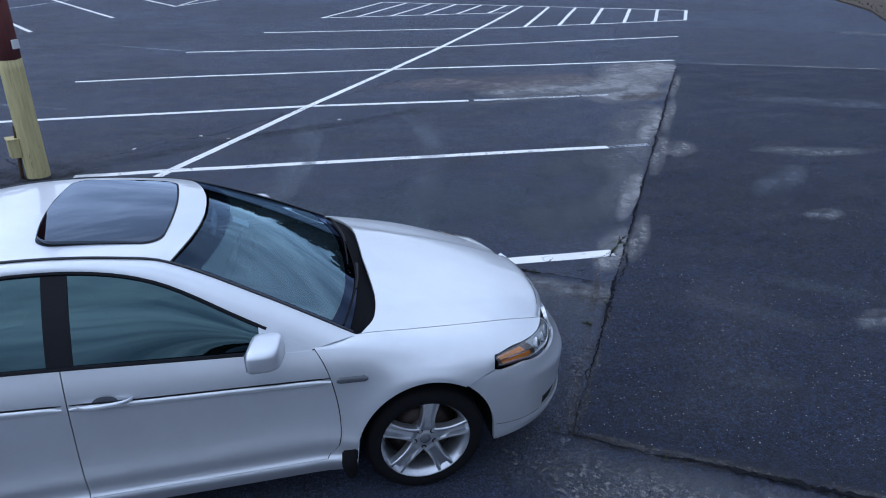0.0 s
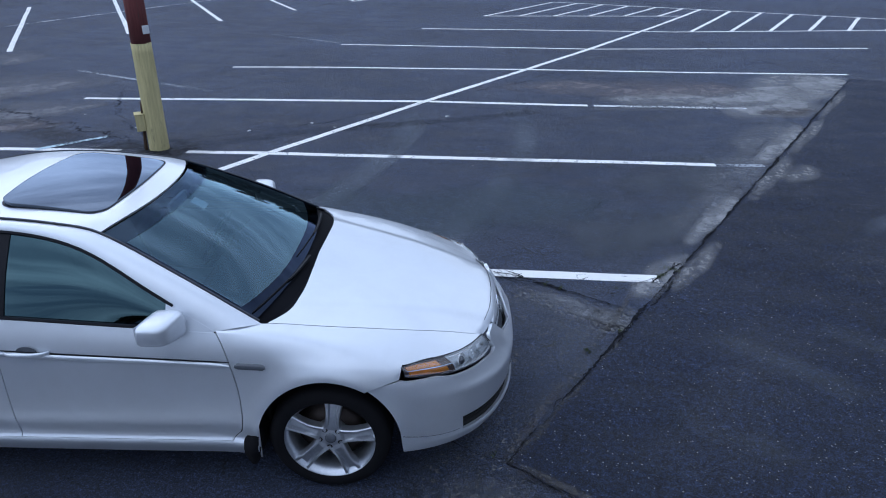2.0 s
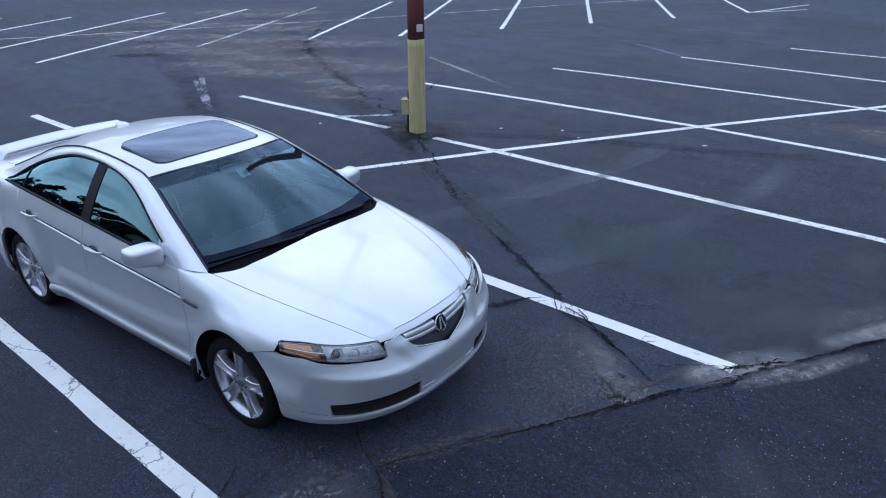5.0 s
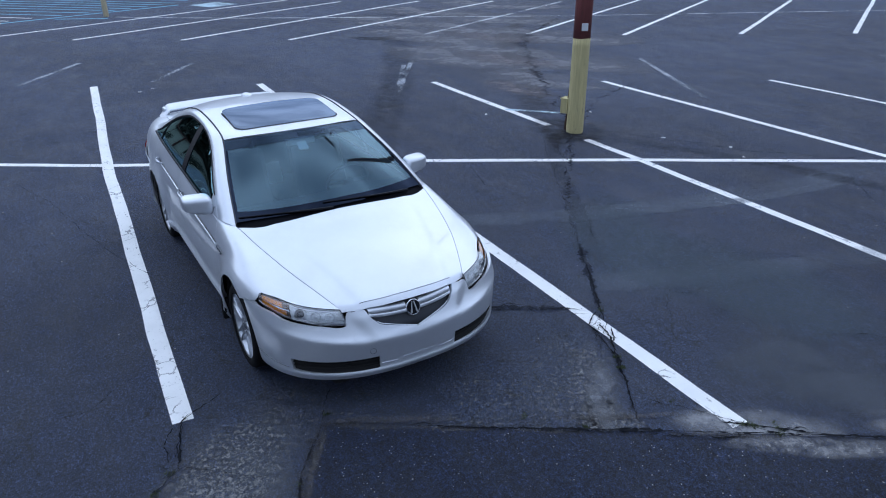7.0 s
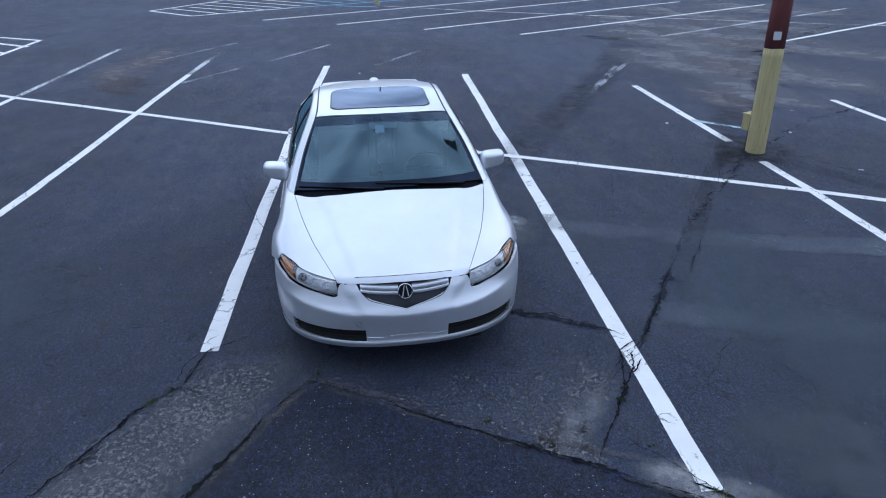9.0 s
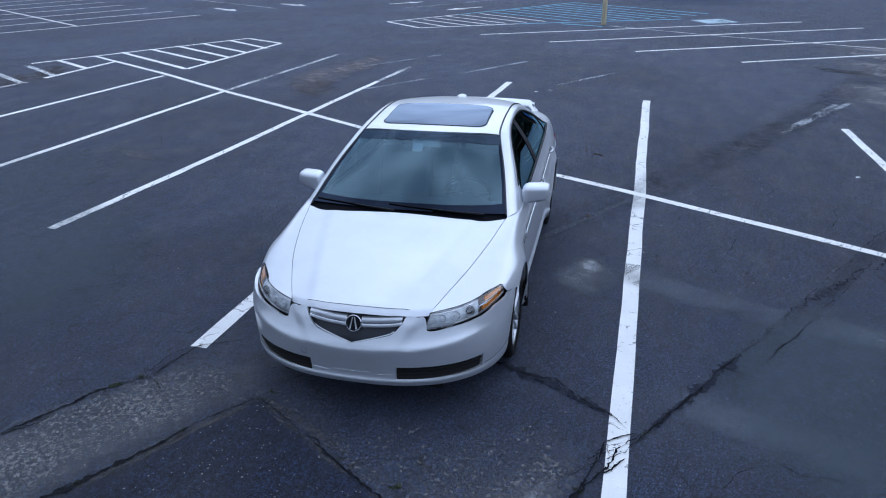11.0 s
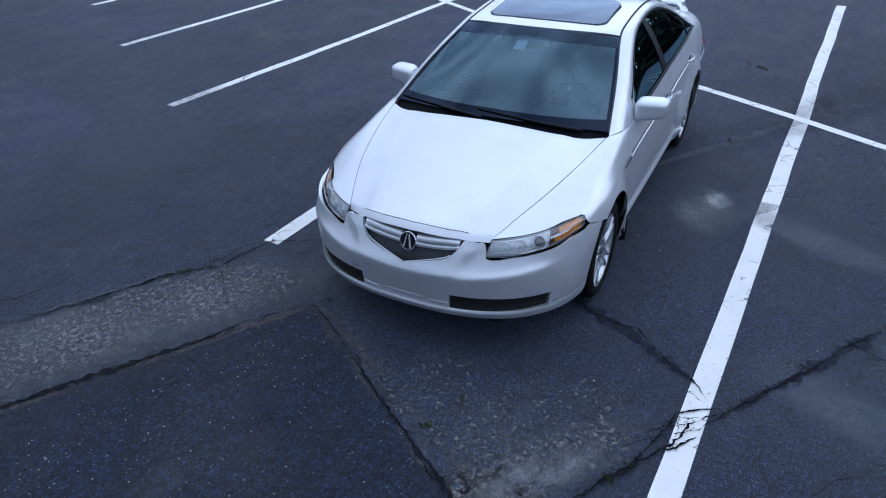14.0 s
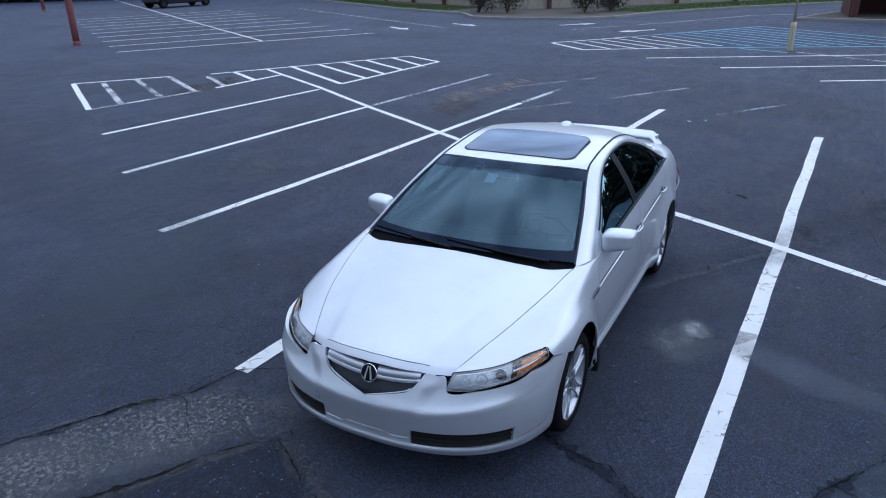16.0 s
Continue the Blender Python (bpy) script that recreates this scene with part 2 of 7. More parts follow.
M_PALE = stain("pale_silt", (0.180, 0.190, 0.215), 9.0, 0.42, 0.58, 0.85, 0.30)
M_SILT = stain("cream_silt", (0.325, 0.328, 0.342), 5.0, 0.32, 0.58, 0.95, 0.50, 0.8)
M_SILTEAST = stain("thin_silt_on_stone", (0.27, 0.27, 0.28), 12.0, 0.42, 0.58, 0.8, 0.25, 2.5)
M_CHALK = stain("chalky_spill", (0.42, 0.45, 0.48), 9.0, 0.34, 0.62, 0.8, 0.4, 3.0)
M_HALO = stain("faint_spill_halo", (0.15, 0.165, 0.19), 5.0, 0.40, 0.56, 0.75)
M_FLAKE = stain("flaked_sealer", (0.200, 0.200, 0.205), 30.0, 0.525, 0.550, 0.90, 0.06, 1.6)
M_STRIP = stain("worn_pale_sealer", (0.085, 0.098, 0.122), 7.0, 0.34, 0.60, 0.65, 0.5, 1.0)
# pale worn sealer with the asphalt's sky sheen painted into its colour
M_WEARSHEEN = stain("worn_sealer_sheen", (0.076, 0.106, 0.136), 24.0, 0.36, 0.60, 0.60, 0.25, 0.9)
M_SPARSE = stain("thin_flaked_sealer", (0.190, 0.190, 0.195), 27.0, 0.555, 0.58, 0.85, 0.02, 2.2)
M_DUST = stain("pale_stone_dust", (0.34, 0.35, 0.38), 62.0, 0.585, 0.62, 0.85, 0.02)
M_RUBBLE = stain("crumbled_joint", (0.095, 0.092, 0.090), 40.0, 0.49, 0.54, 0.75, 0.05, 7.0)
M_DIRT = stain("brown_dirt", (0.092, 0.080, 0.084), 4.0, 0.42, 0.58, 0.75, 0.4, 0.8)
M_GREYDIRT = stain("dry_grey_dirt", (0.200, 0.202, 0.228), 2.2, 0.38, 0.56, 0.88, 0.40, 0.7)
M_PINKDIRT = stain("dry_pinkish_dirt", (0.190, 0.172, 0.188), 3.0, 0.40, 0.56, 0.80, 0.35, 0.9)
M_OIL = stain("dark_oil", (0.012, 0.012, 0.016), 6.0, 0.40, 0.58, 0.62)
M_TYRE = stain("pale_tyre_rub", (0.105, 0.125, 0.165), 9.0, 0.42, 0.56, 0.8)


def band(name, colour, strength, scale=14.0, lo=0.40, hi=0.58, least=0.25):
    """A strip of rubbed or dirty asphalt that fades at its sides and ends; needs ribbon coordinates."""
    b = Mat(name, Roughness=0.85)
    b.color(b.mix(b.ramp(b.noise(40, 4, 0.7), (0.3, 0.0), (0.7, 1.0)), colour, tuple(c * 0.6 for c in colour)))
    sep = b.node("SeparateXYZ")
    b.link(b.co.outputs["UV"], sep.inputs["Vector"])
    wander = b.math("MULTIPLY", b.math("SUBTRACT", b.noise(2.0, 5, 0.7), 0.5), 0.5)
    side = b.math("ABSOLUTE", b.math("SUBTRACT", b.math("ADD", sep.outputs["Y"], wander), 0.5))
    ends = b.math("ABSOLUTE", b.math("SUBTRACT", sep.outputs["X"], 0.5))
    f = b.math("MULTIPLY", b.ramp(side, (0.22, 1.0), (0.47, 0.0)), b.ramp(ends, (0.32, 1.0), (0.5, 0.0)))
    f = b.math("MULTIPLY", f, b.ramp(b.noise(0.9, 5, 0.6), (0.34, 0.25), (0.60, 1.0)))
    b.see_through(b.math("MULTIPLY", f, b.ramp(b.noise(scale, 7, 0.8), (lo, least * strength), (hi, strength))))
    return b.m


M_TRACK = band("pale_tyre_track", (0.135, 0.160, 0.205), 0.78, 16.0, 0.36, 0.58)
M_CRUMBS = band("brown_joint_crumbs", (0.092, 0.086, 0.088), 0.85, 30.0, 0.47, 0.56, 0.08)
M_STONEDUST = band("scattered_stone_dust", (0.30, 0.34, 0.38), 0.30, 40.0, 0.50, 0.60, 0.03)
M_DARKBAND = band("dark_dirty_band", (0.009, 0.014, 0.030), 0.45, 5.0)
M_EARTH = band("brown_earth_band", (0.034, 0.030, 0.032), 0.65, 6.0, 0.40, 0.58)
M_SILTLINE = band("cream_silt_line", (0.33, 0.325, 0.32), 0.95, 9.0, 0.34, 0.52)

# ---- ground ----
GZ = 0.0
bm = bmesh.new()
bmesh.ops.create_grid(bm, x_segments=60, y_segments=60, size=600)
ground = part("ground", bm, M_ASPHALT)
ground.location = (0, 0, 0)
tagged(ground, "cracked dark grey asphalt of a large parking lot", "ground", kind="structure")


def ribbon(points, width, jitter=0.0, step=0.12, z=0.004, taper=False, seed=0):
    """A flat strip along a line, with slightly uneven edges."""
    rnd = random.Random(seed)
    bm, prev = bmesh.new(), None
    pts = [Vector((*p, 0)) for p in points]
    samples = []
    for a, b in zip(pts, pts[1:]):
        n = max(1, int((b - a).length / step))
        samples += [a.lerp(b, i / n) for i in range(n)]
    samples.append(pts[-1])
    total = len(samples) - 1
    drift = 0.0
    for i, p in enumerate(samples):
        d = (samples[min(i + 1, total)] - samples[max(i - 1, 0)]).normalized()
        side = Vector((-d.y, d.x, 0))
        drift = 0.8 * drift + rnd.uniform(-1, 1) * jitter
        w = width * (min(1.0, 0.25 + 4 * min(i, total - i) / max(total, 1)) if taper else 1.0)
        w *= 1 + (rnd.uniform(-0.7, 0.9) if taper else 0.0)
        l = bm.verts.new(p + side * (w / 2 + drift + rnd.uniform(-1, 1) * jitter * 0.4) + Vector((0, 0, z)))
        r = bm.verts.new(p - side * (w / 2 - drift + rnd.uniform(-1, 1) * jitter * 0.4) + Vector((0, 0, z)))
        if prev:
            bm.faces.new((prev[0], prev[1], r, l))
        prev = (l, r)
    bmesh.ops.recalc_face_normals(bm, faces=bm.faces)
    for f in bm.faces:
        if f.normal.z < 0:
            f.normal_flip()
    return bm


LINE_NO = [0]


def marking(points, width=0.105, material=None, label="white painted parking line on asphalt", jitter=0.0075, step=0.4, z=0.005, name="parking_line"):
    LINE_NO[0] += 1
    ob = part(name, ribbon(points, width, jitter, step, z - 0.001 + 0.00007 * LINE_NO[0], seed=LINE_NO[0]), material or M_PAINT)
    return tagged(ob, label, "road marking", "parking lines", "structure")


def lerp2(a, b, t):
    return (a[0] + (b[0] - a[0]) * t, a[1] + (b[1] - a[1]) * t)


# stalls round the car, from south to north; the bay's middle line crosses them at a slant
marking([(-10.04, 2.62), (-4.6, 2.45), (1.13, 2.45)], 0.135)
marking([(-8.75, 5.50), (-3.3, 5.56), (2.86, 5.62)], 0.135)
marking([(-7.25, 8.58), (-3.58, 8.74)], 0.12)
marking([(-2.68, 8.76), (-1.6, 8.80), (1.3, 8.80), (4.15, 8.82)], 0.12)
marking([(4.15, 8.82), (4.75, 8.84)], 0.10, M_FADED, "faded parking line on pale asphalt")
marking([(-5.72, 11.56), (0.14, 11.86), (2.85, 11.82)], 0.12)
marking([(2.95, 11.82), (5.41, 11.86)], 0.11, M_WORN, "worn parking line on pale asphalt")
marking([(-4.20, 14.53), (-2.1, 14.70), (1.88, 14.80), (5.25, 14.80), (8.23, 14.87)])
marking([(-2.60, 17.62), (3.42, 17.46), (10.05, 18.16)])
marking([(-0.95, 20.55), (5.95, 20.50)])
marking([(-0.57, -0.57), (-2.67, -0.46), (-6.33, -0.33), (-9.5, -0.22)], 0.12)
marking([(-9.6, -0.22), (-11.54, -0.15)], 0.12, M_WORN, "worn end of a white parking line")
marking([(-1.97, -3.14), (-7.78, -2.97)], 0.12)
marking([(-7.8, -2.97), (-12.95, -2.75)], 0.12, M_WORN, "worn white parking line on asphalt")
marking([(-3.47, -5.81), (-9.1, -5.43)], 0.12)
marking([(-11.41, -9.43), (-9.25, -5.45), (-7.76, -2.91), (-6.30, -0.27), (-4.75, 2.46), (-3.3, 5.56), (-1.6, 8.78), (0.15, 11.86), (1.92, 14.88), (3.43, 17.48), (5.6, 21.4), (8.02, 26.01)], 0.115,
        label="long white line down the middle of the parking bay")

# hatched end island to the north
for a, b in (((0.71, 23.55), (3.12, 27.95)), ((3.12, 27.95), (13.31, 23.82)), ((13.31, 23.82), (11.98, 21.37)), ((11.98, 21.37), (5.95, 20.48)), ((0.71, 23.55), (6.89, 24.07))):
    marking([a, b], label="white outline of a hatched island on asphalt")
for i in range(1, 6):
    marking([lerp2((0.71, 23.55), (6.89, 24.07), i / 5.6), lerp2((3.12, 27.95), (8.02, 26.01), i / 5.6)], label="white diagonal hatching stroke on asphalt", name="hatch_stroke")
for i in range(1, 6):
    marking([lerp2((5.4, 20.5), (11.98, 21.37), i / 6), lerp2((8.02, 26.01), (13.31, 23.82), i / 6)], label="white diagonal hatching stroke on asphalt", name="hatch_stroke")

# hatched end island to the south
for a, b, m in (((-7.07, -12.2), (-4.9, -8.3), M_PAINT), ((-7.07, -12.2), (-9.1, -10.8), M_PAINT), ((-9.9, -10.1), (-15.6, -7.06), M_PAINT), ((-15.6, -7.06), (-14.71, -5.42), M_PAINT),
                ((-14.71, -5.42), (-10.02, -5.47), M_PAINT), ((-4.9, -8.3), (-7.7, -8.03), M_WORN), ((-8.2, -8.02), (-10.7, -8.08), M_PAINT)):
    marking([a, b], 0.13, m, "white outline of a hatched island on asphalt")
for a, b, m in (((-7.66, -11.83), (-5.7, -8.31), M_WORN), ((-8.4, -11.4), (-6.7, -8.22), M_WORN), ((-9.01, -10.75), (-7.56, -8.04), M_WORN), ((-9.6, -9.93), (-8.51, -8.0), M_WORN), ((-10.5, -9.77), (-9.6, -8.09), M_PAINT),
                ((-12.11, -9.06), (-10.02, -5.46), M_PAINT), ((-12.84, -8.64), (-10.99, -5.37), M_PAINT), ((-13.57, -8.27), (-11.87, -5.39), M_PAINT), ((-14.2, -7.79), (-12.73, -5.36), M_PAINT), ((-15.01, -7.33), (-13.66, -5.28), M_PAINT)):
    marking([a, b], 0.14, m, "white diagonal hatching stroke on asphalt", name="hatch_stroke")

# the bay to the west, slanted the other way
WEST_A, WEST_B = (-18.0, 0.1), (-5.73, 24.53)
for i, (a, b) in enumerate((((-17.87, 0.08), (-23.3, 10.4)), ((-16.5, 2.5), (-21.7, 12.0)), ((-15.05, 5.05), (-20.4, 14.7)), ((-13.72, 7.6), (-19.0, 17.2)), ((-12.85, 11.2), (-17.6, 19.4)),
                            ((-11.5, 13.7), (-16.6, 22.4)), ((-10.05, 15.85), (-15.3, 24.6)), ((-8.66, 18.82), (-13.6, 27.2)), ((-7.2, 21.6), (-12.3, 30.3)), ((-5.72, 24.5), (-10.9, 33.4)),
                            ((-4.3, 27.5), (-9.4, 36.2)))):
    marking([a, b], 0.125, M_PAINT if i not in (4,) else M_WORN)
marking([(-21.0, 3.95), (-18.87, 7.23), (-16.53, 11.96), (-13.9, 17.4), (-10.0, 27.2), (-8.2, 31.0)], 0.09, M_WORN, "thin worn line down the middle of the far parking bay")
marking([(-2.99, 29.75), (-4.29, 27.56), (-3.4, 31.5)], 0.1)

# the bay to the south-west
for i in range(10):
    t = i / 6
    a, b = lerp2((-12.6, -18.04), (-19.98, -31.19), t), lerp2((-22.27, -13.35), (-30.4, -27.69), t)
    marking([a, b], 0.13)
marking([(-17.74, -15.77), (-46.53, -65.79)], 0.11, label="white line down the middle of a far parking bay")

# blue and white hatched accessible bays
for a, b, m in (((-21.0, -4.3), (-19.3, -2.45), M_PAINT), ((-19.3, -2.45), (-21.1, 0.7), M_PAINT), ((-21.1, 0.7), (-23.6, 6.33), M_BLUE), ((-21.0, -4.3), (-24.0, -2.4), M_PAINT), ((-24.0, -2.4), (-30.4, 1.6), M_BLUE), ((-30.4, 1.6), (-25.8, 7.4), M_BLUE)):
    marking([a, b], 0.13, m, "outline of a hatched bay in worn paint", name="bay_outline")
STROKES = (((-21.56, -3.69), (-19.76, -1.59)), ((-21.96, -3.17), (-20.21, -0.85)), ((-22.7, -2.98), (-20.7, -0.3)), ((-23.45, -2.79), (-21.17, 0.23)), ((-24.0, -2.2), (-21.6, 0.9)), ((-24.58, -1.57), (-22.02, 1.54)),
           ((-25.3, -1.25), (-22.3, 2.4)), ((-26.0, -0.95), (-22.65, 3.25)), ((-26.67, -0.65), (-22.95, 4.07)), ((-27.3, -0.32), (-23.25, 4.65)), ((-27.98, 0.01), (-23.56, 5.23)), ((-28.5, 0.35), (-23.95, 5.8)),
           ((-29.07, 0.72), (-24.33, 6.32)), ((-29.7, 1.1), (-25.0, 6.9)), ((-30.4, 1.6), (-25.8, 7.4)))
for i, (a, b) in enumerate(STROKES):
    marking([a, b], 0.11, M_PAINT if i < 6 else M_BLUE, "diagonal hatching of an accessible bay", name="hatch_stroke")
marking([(-21.4, 2.2), (-20.75, 3.7)], 0.12, M_BLUE, "short blue bay line", name="bay_outline")
sym = bmesh.new()
bmesh.ops.create_grid(sym, x_segments=1, y_segments=1, size=0.62)
accessible_patch = part("painted_square", sym, M_LBLUE)
accessible_patch.matrix_world = pose(-23.1, 7.5, 0.006, 0, 0, 28)
tagged(accessible_patch, "pale blue painted square of an accessible bay", "road marking", kind="structure")

# old faded strokes
for a, b in (((-9.5, 9.17), (-6.73, 7.58)), ((-7.24, 13.88), (-3.75, 12.27)), ((-4.78, 19.03), (-2.65, 17.77)), ((-8.63, -0.16), (-9.99, 0.71)), ((-10.78, 1.3), (-12.8, 2.5)), ((-11.05, -1.41), (-13.43, 0.06)),
             ((-9.93, 3.69), (-11.65, 4.78)), ((-9.1, 8.8), (-7.2, 7.8))):
    marking([a, b], 0.10, M_FADED, "almost worn away old parking line")
marking([(-4.72, 8.65), (-4.08, 9.33)], 0.1, M_LBLUE, "short worn pale blue stroke on asphalt")

# lane lines and arrows by the road
marking([(-37.0, -30.8), (-25.6, -11.56)], 0.1, M_WORN, "thin lane line on asphalt")
marking([(-26.5, -5.6), (-31.5, -2.6), (-37.2, 0.2), (-40.4, 4.4), (-44, 10)], 0.1, M_WORN, "thin lane line on asphalt")


def arrow(m):
    bm = bmesh.new()
    pts = [(-1.0, -0.1), (0.15, -0.1), (0.15, -0.36), (1.0, 0.0), (0.15, 0.36), (0.15, 0.1), (-1.0, 0.1)]
    bm.faces.new([bm.verts.new((x, y, 0.006)) for x, y in pts])
    ob = part("arrow_marking", bm, M_PAINT)
    ob.matrix_world = m
    return tagged(ob, "white painted direction arrow on asphalt", "road marking", "direction arrows", "structure")


for ax, ay, az in ((-24.8, -13.7, 60), (-27.6, -11.7, 64), (-29.35, -6.4, 141), (-26.8, -2.85, -37)):
    arrow(pose(ax, ay, 0, 0, 0, az))

# ---- the darker repaved strip in front of the stalls, a low step above the old asphalt ----
EDGE_A, EDGE_B, EDGE_C = (1.59, 3.24), (8.10, 14.45), (3.14, 2.36)


def apron_outline():
    rnd = random.Random(5)
    pts = []
    corners = [EDGE_A, EDGE_B, (34.0, 5.35), (27.4, -11.5), EDGE_A]
    for a, b in zip(corners, corners[1:]):
        n = max(2, int(math.dist(a, b) / 0.12)) if min(math.dist(a, EDGE_A), math.dist(b, EDGE_A)) < 14 else 20
        for i in range(n):
            x, y = lerp2(a, b, i / n)
            k = 0.012 if 0 < i else 0
            pts.append((x + rnd.uniform(-k, k), y + rnd.uniform(-k, k)))
    return pts


bm = bmesh.new()
rim = [bm.verts.new((x, y, 0.012)) for x, y in apron_outline()]
low = [bm.verts.new((v.co.x, v.co.y, -0.01)) for v in rim]
top = bm.faces.new(rim)
for i in range(len(rim)):
    j = (i + 1) % len(rim)
    bm.faces.new((rim[i], low[i], low[j], rim[j]))
bmesh.ops.triangulate(bm, faces=[top])
bmesh.ops.recalc_face_normals(bm, faces=bm.faces)
apron = tagged(part("pavement", bm, M_APRON), "darker repaved asphalt strip speckled with pale stones", "pavement", kind="structure")


def ragged(points, width, jitter, step, z, seed):
    """A crack: a strip that wanders, widens, pinches shut and splits in places."""
    rnd = random.Random(seed)
    bm = bmesh.new()
    pts = [Vector((*p, 0)) for p in points]
    samples = []
    for a, b in zip(pts, pts[1:]):
        n = max(1, int((b - a).length / step))
        samples += [a.lerp(b, i / n) for i in range(n)]
    samples.append(pts[-1])
    total = len(samples) - 1
    for strand in range(2 if width > 0.012 else 1):
        drift, slow, off, prev = 0.0, 0.5, 0.0, None
        scale = 1.0 if strand == 0 else 0.5
        for i, p in enumerate(samples):
            d = (samples[min(i + 1, total)] - samples[max(i - 1, 0)]).normalized()
            side = Vector((-d.y, d.x, 0))
            drift = 0.86 * drift + rnd.uniform(-1, 1) * jitter
            slow = min(1.0, max(0.16 if strand == 0 else 0.0, slow + rnd.uniform(-0.22, 0.22)))
            off = 0.93 * off + rnd.uniform(-1, 1) * 0.012 * strand
            w = width * scale * max(0.10, 0.15 + 1.25 * slow + rnd.uniform(-0.35, 0.35)) * min(1.0, 0.2 + 5 * min(i, total - i) / max(total, 1))
            q = p + side * (drift + off) + Vector((0, 0, z + 0.0001 * strand))
            l = bm.verts.new(q + side * w * rnd.uniform(0.1, 0.9))
            r = bm.verts.new(q - side * w * rnd.uniform(0.1, 0.9))
            shut = slow < (0.03 if strand == 0 else 0.55)
            if prev and not shut:
                bm.faces.new((prev[0], prev[1], r, l))
            prev = None if shut else (l, r)
    bm.normal_update()
    for f in bm.faces:
        if f.normal.z < 0:
            f.normal_flip()
    for v in [v for v in bm.verts if not v.link_faces]:
        bm.verts.remove(v)
    return bm


def crack(points, width, material=None, label="ragged crack in the asphalt", seed=1, jitter=0.007, step=0.022, z=None):
    z = (z or 0.0105) + 0.00004 * seed
    length = sum(math.dist(a, b) for a, b in zip(points, points[1:]))
    ob = part("crack", ragged(points, width * 0.66, jitter, step if length < 16 else 0.05, z, seed), material or M_CRACK)
    return tagged(ob, label, "crack", "cracks in the asphalt", "structure")


def blot(x, y, rx, ry, turn, material, label, z=0.003):
    bm = bmesh.new()
    n = 28
    uv = bm.loops.layers.uv.new("UVMap")
    f = bm.faces.new([bm.verts.new((rx * math.cos(2 * math.pi * i / n), ry * math.sin(2 * math.pi * i / n), 0)) for i in range(n)])
    for l in f.loops:
        l[uv].uv = (0.5 + 0.5 * l.vert.co.x / rx, 0.5 + 0.5 * l.vert.co.y / ry)
    BLOTS[0] += 1
    ob = part("stain", bm, material)
    ob.matrix_world = pose(x, y, z + 0.00003 * BLOTS[0], 0, 0, turn)
    return tagged(ob, label, "stain", "stains on the asphalt", "structure")


BLOTS = [0]


def inside_apron(x, y):
    """True on or right beside the repaved strip."""
    ex, ey = EDGE_B[0] - EDGE_A[0], EDGE_B[1] - EDGE_A[1]
    gx, gy = EDGE_C[0] - EDGE_A[0], EDGE_C[1] - EDGE_A[1]
    return ex * (y - EDGE_A[1]) - ey * (x - EDGE_A[0]) < 0.8 and gx * (y - EDGE_A[1]) - gy * (x - EDGE_A[0]) > -0.2


def track(points, width, material, label, z=0.003):
    """A strip along a smooth line, with its own length and width as coordinates."""
    pts = [Vector((*p, 0)) for p in points]
    fine = []
    for i in range(len(pts) - 1):
        p0, p1, p2, p3 = pts[max(i - 1, 0)], pts[i], pts[i + 1], pts[min(i + 2, len(pts) - 1)]
        for k in range(8):
            t = k / 8
            fine.append(0.5 * (2 * p1 + (p2 - p0) * t + (2 * p0 - 5 * p1 + 4 * p2 - p3) * t * t + (3 * p1 - p0 - 3 * p2 + p3) * t ** 3))
    fine.append(pts[-1])
    bm = bmesh.new()
    uv = bm.loops.layers.uv.new("UVMap")
    rows = []
    for i, p in enumerate(fine):
        d = (fine[min(i + 1, len(fine) - 1)] - fine[max(i - 1, 0)]).normalized()
        side = Vector((-d.y, d.x, 0)) * width / 2
        rows.append((bm.verts.new(p - side), bm.verts.new(p + side)))
    n = len(rows) - 1
    for i in range(n):
        f = bm.faces.new((rows[i][0], rows[i + 1][0], rows[i + 1][1], rows[i][1]))
        for l, c in zip(f.loops, ((i / n, 0), ((i + 1) / n, 0), ((i + 1) / n, 1), (i / n, 1))):
            l[uv].uv = c
    BLOTS[0] += 1
    ob = part("stain", bm, material)
    ob.location.z = z + 0.00003 * BLOTS[0]
    return tagged(ob, label, "stain", "stains on the asphalt", "structure")


EDGE_C2 = lerp2(EDGE_A, EDGE_C, 3.2)
# joints along the repaved strip
crack([EDGE_A, lerp2(EDGE_A, EDGE_B, 0.1), lerp2(EDGE_A, EDGE_B, 0.3), lerp2(EDGE_A, EDGE_B, 0.6), EDGE_B], 0.027, seed=3, label="open joint along the repaved strip", z=0.0205, jitter=0.005)
crack([EDGE_A, (1.96, 2.99), (2.37, 2.79), (2.77, 2.57), EDGE_C, EDGE_C2], 0.040, seed=4, label="open joint along the repaved strip", z=0.0205, jitter=0.005)
crack([(1.25, 3.42), (1.42, 3.30), EDGE_A], 0.0144, seed=14)
# cracks from the ends of the stall lines
crack([(0.95, 2.72), (1.05, 2.55), (1.13, 2.43), (1.35, 2.40), (1.58, 2.34), (1.81, 2.13), (1.99, 2.04), (2.43, 1.82), (2.70, 1.64), (3.4, 1.2), (4.6, 0.7)], 0.0230, seed=6)
crack([(1.15, 2.40), (1.32, 2.30), (1.5, 2.31)], 0.0180, seed=7)
crack([(0.16, 6.42), (0.46, 6.24), (0.78, 6.07), (1.01, 5.93), (1.26, 5.77), (1.44, 5.68)], 0.0180, seed=8)
crack([(1.30, 5.74), (1.48, 5.60), (1.65, 5.56), (1.91, 5.42), (2.14, 5.30), (2.30, 5.20), (2.57, 5.04)], 0.0324, seed=9)
